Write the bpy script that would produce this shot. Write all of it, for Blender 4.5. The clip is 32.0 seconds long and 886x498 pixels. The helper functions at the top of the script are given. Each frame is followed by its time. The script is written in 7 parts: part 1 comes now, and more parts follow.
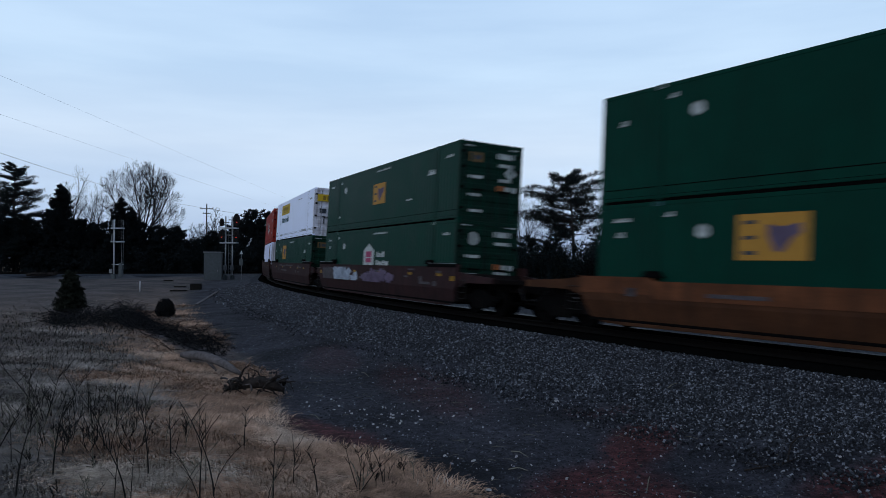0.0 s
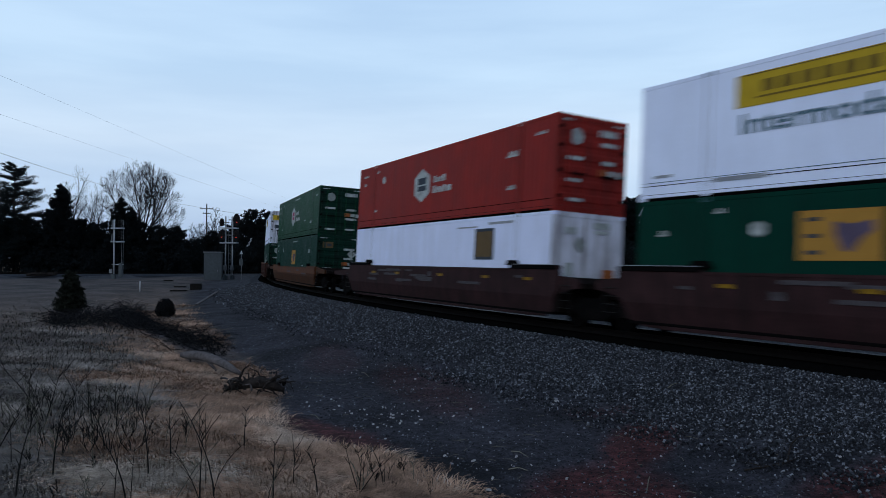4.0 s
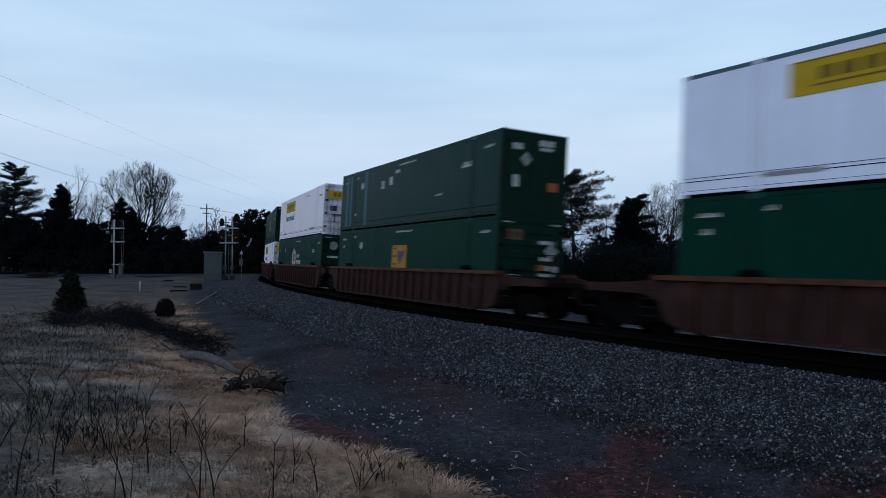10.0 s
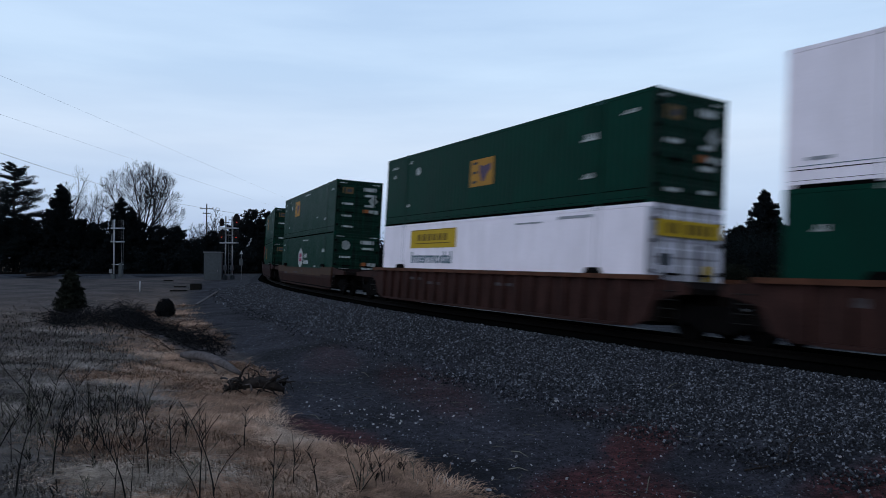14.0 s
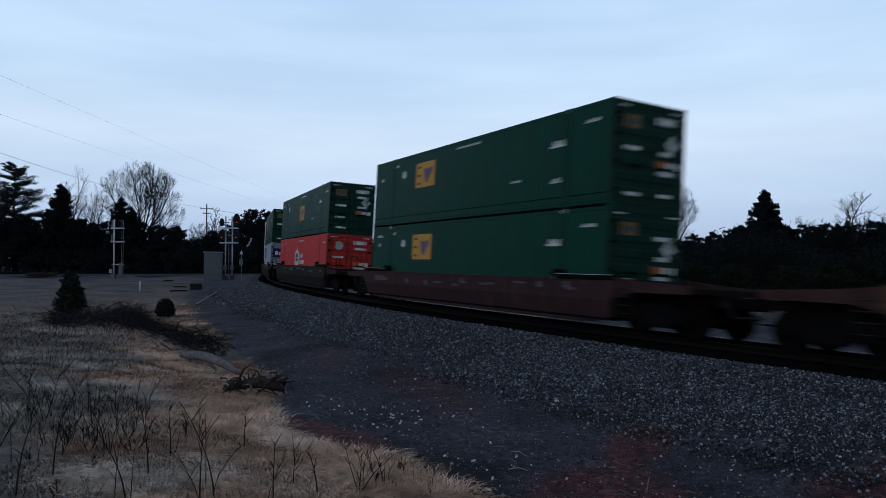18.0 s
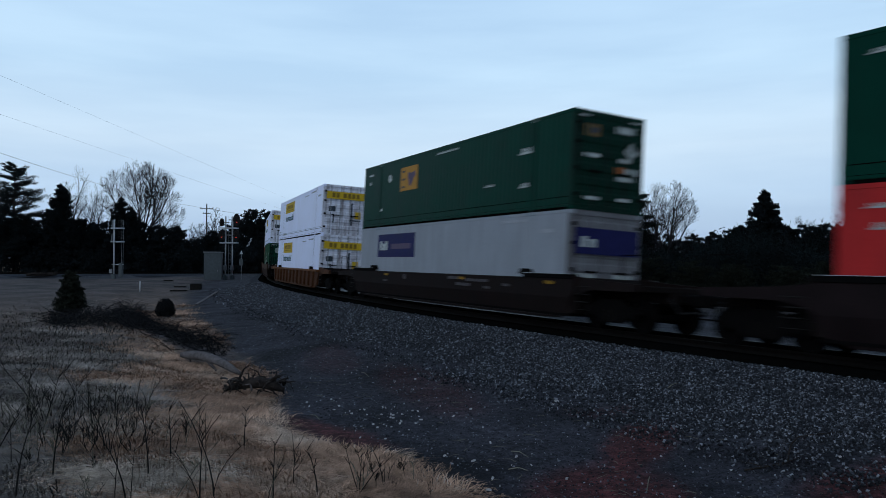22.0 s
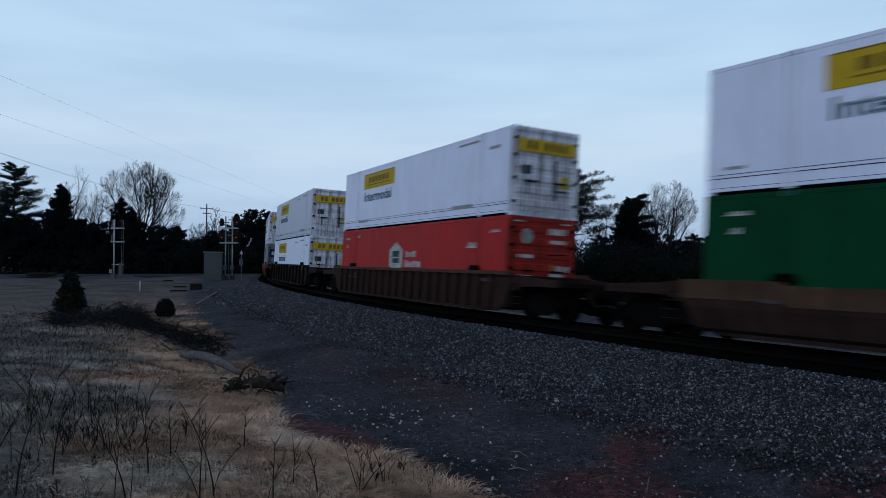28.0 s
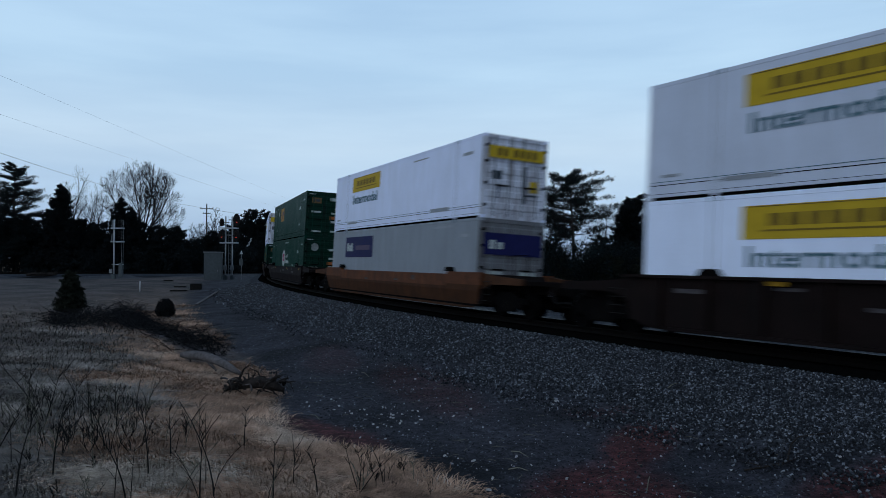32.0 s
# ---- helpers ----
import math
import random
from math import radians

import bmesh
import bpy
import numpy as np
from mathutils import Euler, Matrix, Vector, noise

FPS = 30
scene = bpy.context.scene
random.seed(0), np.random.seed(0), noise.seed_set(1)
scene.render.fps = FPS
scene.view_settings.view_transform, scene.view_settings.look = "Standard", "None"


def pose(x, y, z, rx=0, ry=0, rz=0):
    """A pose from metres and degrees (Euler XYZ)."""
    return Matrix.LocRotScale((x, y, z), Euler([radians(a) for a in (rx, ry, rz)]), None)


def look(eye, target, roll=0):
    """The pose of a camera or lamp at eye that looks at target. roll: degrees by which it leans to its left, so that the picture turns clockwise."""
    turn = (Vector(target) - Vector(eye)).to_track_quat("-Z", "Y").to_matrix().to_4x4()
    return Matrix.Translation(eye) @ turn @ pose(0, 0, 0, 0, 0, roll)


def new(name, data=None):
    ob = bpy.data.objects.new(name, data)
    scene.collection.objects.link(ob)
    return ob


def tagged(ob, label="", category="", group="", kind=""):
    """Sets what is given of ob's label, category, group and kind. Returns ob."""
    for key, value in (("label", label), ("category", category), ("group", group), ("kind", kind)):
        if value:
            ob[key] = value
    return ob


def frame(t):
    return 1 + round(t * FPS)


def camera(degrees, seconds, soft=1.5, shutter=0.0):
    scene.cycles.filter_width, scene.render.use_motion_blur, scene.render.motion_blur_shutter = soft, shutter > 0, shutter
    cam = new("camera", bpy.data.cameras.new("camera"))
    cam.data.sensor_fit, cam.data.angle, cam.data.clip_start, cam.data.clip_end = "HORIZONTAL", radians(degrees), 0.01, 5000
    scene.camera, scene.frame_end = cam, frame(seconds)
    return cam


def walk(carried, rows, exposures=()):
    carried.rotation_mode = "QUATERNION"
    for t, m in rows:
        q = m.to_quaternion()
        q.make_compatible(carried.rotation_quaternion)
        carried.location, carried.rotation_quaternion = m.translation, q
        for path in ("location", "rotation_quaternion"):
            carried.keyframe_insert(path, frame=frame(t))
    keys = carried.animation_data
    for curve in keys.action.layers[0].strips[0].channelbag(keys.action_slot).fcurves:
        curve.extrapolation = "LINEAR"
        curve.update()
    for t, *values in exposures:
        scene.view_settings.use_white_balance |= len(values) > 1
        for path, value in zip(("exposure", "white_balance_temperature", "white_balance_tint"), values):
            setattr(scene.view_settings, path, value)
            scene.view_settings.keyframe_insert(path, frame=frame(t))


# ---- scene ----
SKY, EXPO = 1.0, 0.0
# ---- camera ----
RAIL_EYE = 1.8165
cam = camera(62.45, 32.0, soft=0.7, shutter=0.85)
CAM_POSE = Matrix.Translation((0, 0, RAIL_EYE)) @ pose(0, 0, 0, 90 + 0.867, 0, 0) @ pose(0, 0, 0, 0, 0, 0.26)
walk(cam, [(0.0, CAM_POSE), (32.0, CAM_POSE)], exposures=[
    (0.0, EXPO, 6500, 8), (3.0, EXPO, 6475, 7), (5.5, EXPO, 6400, 5), (7.0, EXPO, 6425, 4), (8.5, EXPO - 0.04, 6400, 5), (10.0, EXPO - 0.08, 6412, 6),
    (13.0, EXPO, 6538, 10), (17.0, EXPO, 6488, 8), (20.0, EXPO, 6475, 7), (22.0, EXPO, 6375, 3), (24.0, EXPO, 6400, 5), (25.5, EXPO - 0.14, 6338, 4),
    (28.0, EXPO - 0.15, 6350, 4), (30.0, EXPO - 0.15, 6225, 1), (32.0, EXPO - 0.15, 6238, 2)])

# ---- world and light ----
world = bpy.data.worlds.new("overcast_dusk")
scene.world = world
world.use_nodes = True


def build_world():
    nt = world.node_tree
    nt.nodes.clear()
    N, K = nt.nodes.new, nt.links.new
    out, bg = N("ShaderNodeOutputWorld"), N("ShaderNodeBackground")
    sky = N("ShaderNodeTexSky")
    sky.sky_type, sky.sun_disc = "NISHITA", False
    sky.sun_elevation, sky.sun_rotation = radians(9), radians(-150)
    sky.air_density, sky.dust_density, sky.ozone_density = 1.0, 2.0, 2.0
    co = N("ShaderNodeTexCoord")
    sep = N("ShaderNodeSeparateXYZ")
    K(co.outputs["Generated"], sep.inputs[0])
    # the cloud deck: brightness by height, with long flat streaks
    mp = N("ShaderNodeMapping")
    mp.inputs["Scale"].default_value = (1.3, 1.3, 9.0)
    mp.inputs["Rotation"].default_value = (0, radians(5), 0)
    K(co.outputs["Generated"], mp.inputs[0])
    n1 = N("ShaderNodeTexNoise")
    n1.inputs["Scale"].default_value, n1.inputs["Detail"].default_value = 1.7, 5
    n1.inputs["Roughness"].default_value = 0.5
    K(mp.outputs[0], n1.inputs[0])
    ramp = N("ShaderNodeValToRGB")
    e = ramp.color_ramp.elements
    e[0].position, e[0].color = 0.0, (0.40, 0.51, 0.74, 1)
    e[1].position, e[1].color = 1.0, (0.20, 0.28, 0.42, 1)
    for pos, col in ((0.035, (0.45, 0.58, 0.82, 1)), (0.09, (0.60, 0.75, 0.99, 1)), (0.15, (0.68, 0.82, 1.03, 1)),
                     (0.24, (0.62, 0.81, 1.06, 1)), (0.36, (0.57, 0.77, 1.05, 1)), (0.5, (0.40, 0.54, 0.76, 1)), (0.7, (0.26, 0.36, 0.53, 1))):
        el = ramp.color_ramp.elements.new(pos)
        el.color = col
    K(sep.outputs["Z"], ramp.inputs[0])
    cl = N("ShaderNodeValToRGB")
    c = cl.color_ramp.elements
    c[0].position, c[0].color = 0.36, (0.91, 0.925, 0.95, 1)
    c[1].position, c[1].color = 0.62, (1.06, 1.045, 1.03, 1)
    K(n1.outputs["Fac"], cl.inputs[0])
    mul = N("ShaderNodeMixRGB")
    mul.blend_type, mul.inputs[0].default_value = "MULTIPLY", 1.0
    K(ramp.outputs[0], mul.inputs[1]), K(cl.outputs[0], mul.inputs[2])
    dim = N("ShaderNodeMixRGB")
    dim.blend_type, dim.inputs[0].default_value = "MULTIPLY", 1.0
    dim.inputs[2].default_value = (0.08, 0.08, 0.08, 1)
    K(sky.outputs[0], dim.inputs[1])
    mix = N("ShaderNodeMixRGB")
    mix.inputs[0].default_value = 0.9
    K(dim.outputs[0], mix.inputs[1]), K(mul.outputs[0], mix.inputs[2])
    K(mix.outputs[0], bg.inputs[0])
    bg.inputs[1].default_value = SKY
    K(bg.outputs[0], out.inputs[0])


build_world()
sun_data = bpy.data.lights.new("sun", "SUN")
sun_data.energy, sun_data.angle, sun_data.color = 0.5, radians(40), (0.97, 0.98, 1.0)
sun = new("sun", sun_data)
sun.matrix_world = look((-40, -60, 45), (0, 0, 0))

# ---- track plan ----
K0, K1, HEAD0, START = -0.005396, 2.28e-5, radians(122.653), (9.4017, 12.9925)
BANK = radians(3.04)


def _plan():
    """Centre line: a long curve that runs out straight at both ends."""
    step = 0.25
    fwd = np.arange(0, 700, step)
    k = np.where(fwd < 75, K0 + K1 * fwd, 0.0)
    th = HEAD0 + np.concatenate([[0], np.cumsum((k[1:] + k[:-1]) / 2 * step)])
    xf = START[0] + np.concatenate([[0], np.cumsum(step * np.cos((th[1:] + th[:-1]) / 2))])
    yf = START[1] + np.concatenate([[0], np.cumsum(step * np.sin((th[1:] + th[:-1]) / 2))])
    back = np.arange(0, 520, step)
    kb = np.where(back < 30, K0, 0.0)
    tb = HEAD0 - np.concatenate([[0], np.cumsum((kb[1:] + kb[:-1]) / 2 * step)])
    xb = START[0] - np.concatenate([[0], np.cumsum(step * np.cos((tb[1:] + tb[:-1]) / 2))])
    yb = START[1] - np.concatenate([[0], np.cumsum(step * np.sin((tb[1:] + tb[:-1]) / 2))])
    return (np.concatenate([-back[::-1], fwd[1:]]), np.concatenate([xb[::-1], xf[1:]]),
            np.concatenate([yb[::-1], yf[1:]]), np.concatenate([tb[::-1], th[1:]]))


PS, PX, PY, PT = _plan()


def at(s):
    return Vector((float(np.interp(s, PS, PX)), float(np.interp(s, PS, PY))))


def bank(s):
    return BANK * float(np.interp(s, (-60, -25, 78, 110), (0, 1, 1, 0)))


def rail_matrix(s, half=9.7):
    """Pose of a vehicle with its middle at s: x along the track (away from the eye), y to the outer side, z up."""
    a, b = at(s - half), at(s + half)
    d = (b - a).normalized()
    m, e = (a + b) / 2, bank(s)
    x = Vector((d.x, d.y, 0))
    left = Vector((-d.y, d.x, 0))
    y = left * math.cos(e) + Vector((0, 0, math.sin(e)))
    z = Vector((0, 0, math.cos(e))) - left * math.sin(e)
    return Matrix(((x.x, y.x, z.x, m.x), (x.y, y.y, z.y, m.y), (x.z, y.z, z.z, 0), (0, 0, 0, 1)))


def offset(x, y):
    """Along and across the track for arrays of places (across is positive on the camera's side)."""
    x, y = np.asarray(x, float).ravel(), np.asarray(y, float).ravel()
    sx, sy, ss, st = PX[::8], PY[::8], PS[::8], PT[::8]
    s, d = np.empty(len(x)), np.empty(len(x))
    for i in range(0, len(x), 4000):
        dx, dy = x[i:i + 4000, None] - sx, y[i:i + 4000, None] - sy
        j = np.argmin(dx * dx + dy * dy, 1)
        r = np.arange(len(j))
        c, n = np.cos(st[j]), np.sin(st[j])
        s[i:i + 4000] = ss[j] + dx[r, j] * c + dy[r, j] * n
        d[i:i + 4000] = -dx[r, j] * n + dy[r, j] * c
    return s, d


# ---- second line, which crosses far off ----
XA, XB = Vector((-58.0, 95.5)), Vector((-33.6, 104.0))
XDIR = (XB - XA).normalized()
XNOR = Vector((-XDIR.y, XDIR.x))


def waves(x, y, size, seed=0.0):
    """Smooth bumps in -1 to 1 from a few crossing sines."""
    x, y = x / size + seed, y / size - seed * 1.7
    return (np.sin(x * 1.3 + 1.1 * np.sin(y * 0.9)) + np.sin(y * 1.7 + 1.3 * np.sin(x * 0.7 + 2)) + np.sin((x + y) * 0.8 + seed)) / 3


def ground_height(x, y):
    x, y = np.asarray(x, float), np.asarray(y, float)
    shape = x.shape
    s, d = offset(x, y)
    x, y = x.ravel(), y.ravel()
    low = np.interp(s, (-60, 40, 62, 80), (-1.2, -1.2, -0.95, -0.62))
    top = np.interp(s, (-60, 6, 18, 32, 80), (-0.5, -0.72, -0.84, -0.85, -0.6))
    plateau = np.interp(s, (-60, 0, 12, 30), (-0.35, -0.42, -0.66, -0.74))
    z = np.full(len(x), -0.6)
    L = d >= 0
    knots = (0, 2.4, 4.9, 9.4, 13.0, 16.0, 40.0)
    cols = [np.full(len(x), -0.36), np.full(len(x), -0.36), np.minimum(-0.72 + 0 * low, 0.72 * low - 0.14), low, top, plateau, np.minimum(plateau, -0.6)]
    for i in range(len(knots) - 1):
        m = L & (d >= knots[i]) & (d < knots[i + 1])
        u = (d[m] - knots[i]) / (knots[i + 1] - knots[i])
        if i >= 2:
            u = u * u * (3 - 2 * u) * 0.6 + u * 0.4
        z[m] = cols[i][m] * (1 - u) + cols[i + 1][m] * u
    z[~L] = np.interp(-d[~L], (0, 2.4, 6.5, 9.0, 14), (-0.36, -0.36, -0.42, -0.95, -0.7))
    near = np.exp(-((x ** 2 + y ** 2) / 60.0 ** 2))
    rough = np.clip((np.abs(d) - 2.6) / 2, 0, 1)
    z += rough * near * (0.05 * waves(x, y, 1.3) + 0.025 * waves(x, y, 0.45, 3.0) + 0.1 * waves(x, y, 5.0, 1.0))
    # the bed of the crossing line
    q = (x - XA.x) * XNOR.x + (y - XA.y) * XNOR.y
    bed = np.interp(np.abs(q), (0, 2.2, 5.0), (-0.32, -0.32, -9.0))
    bed[(x < -240) | (x > 60)] = -9
    z = np.maximum(z, bed)
    return z.reshape(shape)


def grass_edge(s):
    """How far from the track the grass begins."""
    return np.interp(s, (-5, 1.3, 3.2, 4.4, 5.5, 7.0, 8.2, 10, 13, 17, 21, 27, 36), (9.65, 9.65, 9.85, 10.4, 10.55, 10.3, 9.9, 9.5, 8.9, 8.6, 8.1, 7.9, 7.8))


def ditch(s):
    """Where the gully runs, across from the track."""
    return np.interp(s, (14, 18, 21, 26, 36), (9.5, 9.35, 9.8, 10.5, 11.8))


def gz(x, y):
    return float(ground_height(np.array([x]), np.array([y]))[0])


def spot(px, py, z=None):
    """Place on the ground in a direction: px, py are slopes to the right and down from the level eye."""
    lo, hi = 3.0, 160.0
    for _ in range(3):
        t = np.linspace(lo, hi, 40)
        under = RAIL_EYE - py * t <= ground_height(px * t, t)
        i = int(np.argmax(under)) if under.any() else len(t) - 1
        lo, hi = t[max(i - 1, 0)], t[i]
    return px * hi, hi, gz(px * hi, hi)


# ---- materials ----
def shade(name, color, rough=0.7, metal=0.0, grain=0.25, scale=6.0, fine=60.0, bump=0.15, tint=None, spots=0.0, coat=0.0, vary=0.0, dirt=None, dirt_amount=0.0, spec=0.06):
    """A painted, stony or woody surface: base colour varied at two sizes, with fine relief."""
    m = bpy.data.materials.new(name)
    m.use_nodes = True
    nt = m.node_tree
    N, K = nt.nodes.new, nt.links.new
    b = nt.nodes["Principled BSDF"]
    co = N("ShaderNodeTexCoord")
    n1, n2 = N("ShaderNodeTexNoise"), N("ShaderNodeTexNoise")
    n1.inputs["Scale"].default_value, n1.inputs["Detail"].default_value = scale, 4
    n2.inputs["Scale"].default_value, n2.inputs["Detail"].default_value = fine, 3
    K(co.outputs["Object"], n1.inputs[0]), K(co.outputs["Object"], n2.inputs[0])
    r1, r2 = N("ShaderNodeValToRGB"), N("ShaderNodeValToRGB")
    t = tint or color
    lo = [c * (1 - grain) for c in color]
    hi = [min(1, c * (1 + grain)) for c in t]
    r1.color_ramp.elements[0].position, r1.color_ramp.elements[0].color = 0.3, (*lo, 1)
    r1.color_ramp.elements[1].position, r1.color_ramp.elements[1].color = 0.7, (*hi, 1)
    g = grain * 0.7
    r2.color_ramp.elements[0].position, r2.color_ramp.elements[0].color = 0.3, (1 - g, 1 - g, 1 - g, 1)
    r2.color_ramp.elements[1].position, r2.color_ramp.elements[1].color = 0.7, (1 + g, 1 + g, 1 + g, 1)
    K(n1.outputs["Fac"], r1.inputs[0]), K(n2.outputs["Fac"], r2.inputs[0])
    mul = N("ShaderNodeMixRGB")
    mul.blend_type, mul.inputs[0].default_value = "MULTIPLY", 1.0
    K(r1.outputs[0], mul.inputs[1]), K(r2.outputs[0], mul.inputs[2])
    last = mul.outputs[0]
    if vary:
        info = N("ShaderNodeObjectInfo")
        geo = N("ShaderNodeNewGeometry")
        add = N("ShaderNodeMath")
        add.operation = "ADD"
        K(info.outputs["Random"], add.inputs[0]), K(geo.outputs["Random Per Island"], add.inputs[1])
        mr = N("ShaderNodeMapRange")
        mr.inputs["From Max"].default_value = 2.0
        mr.inputs["To Min"].default_value, mr.inputs["To Max"].default_value = 1 - vary, 1 + vary
        K(add.outputs[0], mr.inputs["Value"])
        v = N("ShaderNodeMixRGB")
        v.blend_type, v.inputs[0].default_value = "MULTIPLY", 1.0
        K(last, v.inputs[1]), K(mr.outputs["Result"], v.inputs[2])
        last = v.outputs[0]
    if dirt:
        # streaks of grime, drawn out downwards
        mp = N("ShaderNodeMapping")
        mp.inputs["Scale"].default_value = (1.6, 1.6, 0.16)
        n3 = N("ShaderNodeTexNoise")
        n3.inputs["Scale"].default_value, n3.inputs["Detail"].default_value = 3.0, 6
        K(co.outputs["Object"], mp.inputs[0]), K(mp.outputs[0], n3.inputs[0])
        r3 = N("ShaderNodeMapRange")
        r3.inputs["From Min"].default_value, r3.inputs["From Max"].default_value = 0.42, 0.75
        r3.inputs["To Max"].default_value = dirt_amount
        K(n3.outputs["Fac"], r3.inputs["Value"])
        d = N("ShaderNodeMixRGB")
        d.inputs[2].default_value = (*dirt, 1)
        K(r3.outputs["Result"], d.inputs[0]), K(last, d.inputs[1])
        last = d.outputs[0]
    K(last, b.inputs["Base Color"])
    rr = N("ShaderNodeMapRange")
    rr.inputs["To Min"].default_value, rr.inputs["To Max"].default_value = max(0.05, rough - 0.12), min(1, rough + 0.12)
    K(n1.outputs["Fac"], rr.inputs["Value"]), K(rr.outputs["Result"], b.inputs["Roughness"])
    b.inputs["Metallic"].default_value = metal
    b.inputs["Specular IOR Level"].default_value = spec
    if coat:
        b.inputs["Coat Weight"].default_value = coat
    if bump:
        bp = N("ShaderNodeBump")
        bp.inputs["Strength"].default_value, bp.inputs["Distance"].default_value = bump, 0.02
        K(n2.outputs["Fac"], bp.inputs["Height"]), K(bp.outputs[0], b.inputs["Normal"])
    return m


def glow(name, color, power):
    m = bpy.data.materials.new(name)
    m.use_nodes = True
    b = m.node_tree.nodes["Principled BSDF"]
    b.inputs["Base Color"].default_value = (*color, 1)
    b.inputs["Emission Color"].default_value = (*color, 1)
    b.inputs["Emission Strength"].default_value = power
    return m


def stone_material():
    """Crushed stone: mostly dark, with a few pale faces, each stone its own shade."""
    m = bpy.data.materials.new("ballast_stone")
    m.use_nodes = True
    nt = m.node_tree
    N, K = nt.nodes.new, nt.links.new
    b = nt.nodes["Principled BSDF"]
    geo, co, n = N("ShaderNodeNewGeometry"), N("ShaderNodeTexCoord"), N("ShaderNodeTexNoise")
    ramp = N("ShaderNodeValToRGB")
    e = ramp.color_ramp.elements
    e[0].position, e[0].color = 0.0, (0.007, 0.008, 0.0105, 1)
    e[1].position, e[1].color = 1.0, (0.225, 0.236, 0.270, 1)
    for pos, col in ((0.42, (0.0125, 0.014, 0.0195, 1)), (0.68, (0.032, 0.0355, 0.046, 1)), (0.87, (0.092, 0.099, 0.118, 1))):
        e.new(pos).color = col
    K(geo.outputs["Random Per Island"], ramp.inputs[0])
    n.inputs["Scale"].default_value, n.inputs["Detail"].default_value = 45, 3
    K(co.outputs["Object"], n.inputs[0])
    r2 = N("ShaderNodeMapRange")
    r2.inputs["To Min"].default_value, r2.inputs["To Max"].default_value = 0.55, 1.45
    K(n.outputs["Fac"], r2.inputs["Value"])
    mul = N("ShaderNodeMixRGB")
    mul.blend_type, mul.inputs[0].default_value = "MULTIPLY", 1.0
    K(ramp.outputs[0], mul.inputs[1]), K(r2.outputs["Result"], mul.inputs[2])
    K(mul.outputs[0], b.inputs["Base Color"])
    b.inputs["Roughness"].default_value, b.inputs["Specular IOR Level"].default_value = 0.8, 0.2
    return m


def straw_material(name, tones, lo=0.68, hi=1.25):
    """Dead grass: four tones in patches from damp to bleached, each blade its own shade."""
    m = bpy.data.materials.new(name)
    m.use_nodes = True
    nt = m.node_tree
    N, K = nt.nodes.new, nt.links.new
    b = nt.nodes["Principled BSDF"]
    co, n, geo = N("ShaderNodeTexCoord"), N("ShaderNodeTexNoise"), N("ShaderNodeNewGeometry")
    n.inputs["Scale"].default_value, n.inputs["Detail"].default_value, n.inputs["Distortion"].default_value = 0.6, 4, 0.7
    K(co.outputs["Object"], n.inputs[0])
    ramp = N("ShaderNodeValToRGB")
    e = ramp.color_ramp.elements
    e[0].position, e[0].color = 0.30, (*tones[0], 1)
    e[1].position, e[1].color = 0.69, (*tones[3], 1)
    for pos, col in ((0.41, tones[1]), (0.54, tones[2])):
        e.new(pos).color = (*col, 1)
    K(n.outputs["Fac"], ramp.inputs[0])
    mr = N("ShaderNodeMapRange")
    mr.inputs["To Min"].default_value, mr.inputs["To Max"].default_value = lo, hi
    K(geo.outputs["Random Per Island"], mr.inputs["Value"])
    tuft, tone = N("ShaderNodeTexNoise"), N("ShaderNodeMapRange")
    tuft.inputs["Scale"].default_value, tuft.inputs["Detail"].default_value, tuft.inputs["Distortion"].default_value = 2.6, 5, 1.2
    K(co.outputs["Object"], tuft.inputs[0]), K(tuft.outputs["Fac"], tone.inputs["Value"])
    tone.inputs["From Min"].default_value, tone.inputs["From Max"].default_value = 0.32, 0.66
    tone.inputs["To Min"].default_value, tone.inputs["To Max"].default_value = 0.48, 1.42
    both = N("ShaderNodeMath")
    both.operation = "MULTIPLY"
    K(mr.outputs["Result"], both.inputs[0]), K(tone.outputs["Result"], both.inputs[1])
    mul = N("ShaderNodeMixRGB")
    mul.blend_type, mul.inputs[0].default_value = "MULTIPLY", 1.0
    K(ramp.outputs[0], mul.inputs[1]), K(both.outputs[0], mul.inputs[2])
    K(mul.outputs[0], b.inputs["Base Color"])
    b.inputs["Roughness"].default_value, b.inputs["Specular IOR Level"].default_value = 0.9, 0.05
    return m


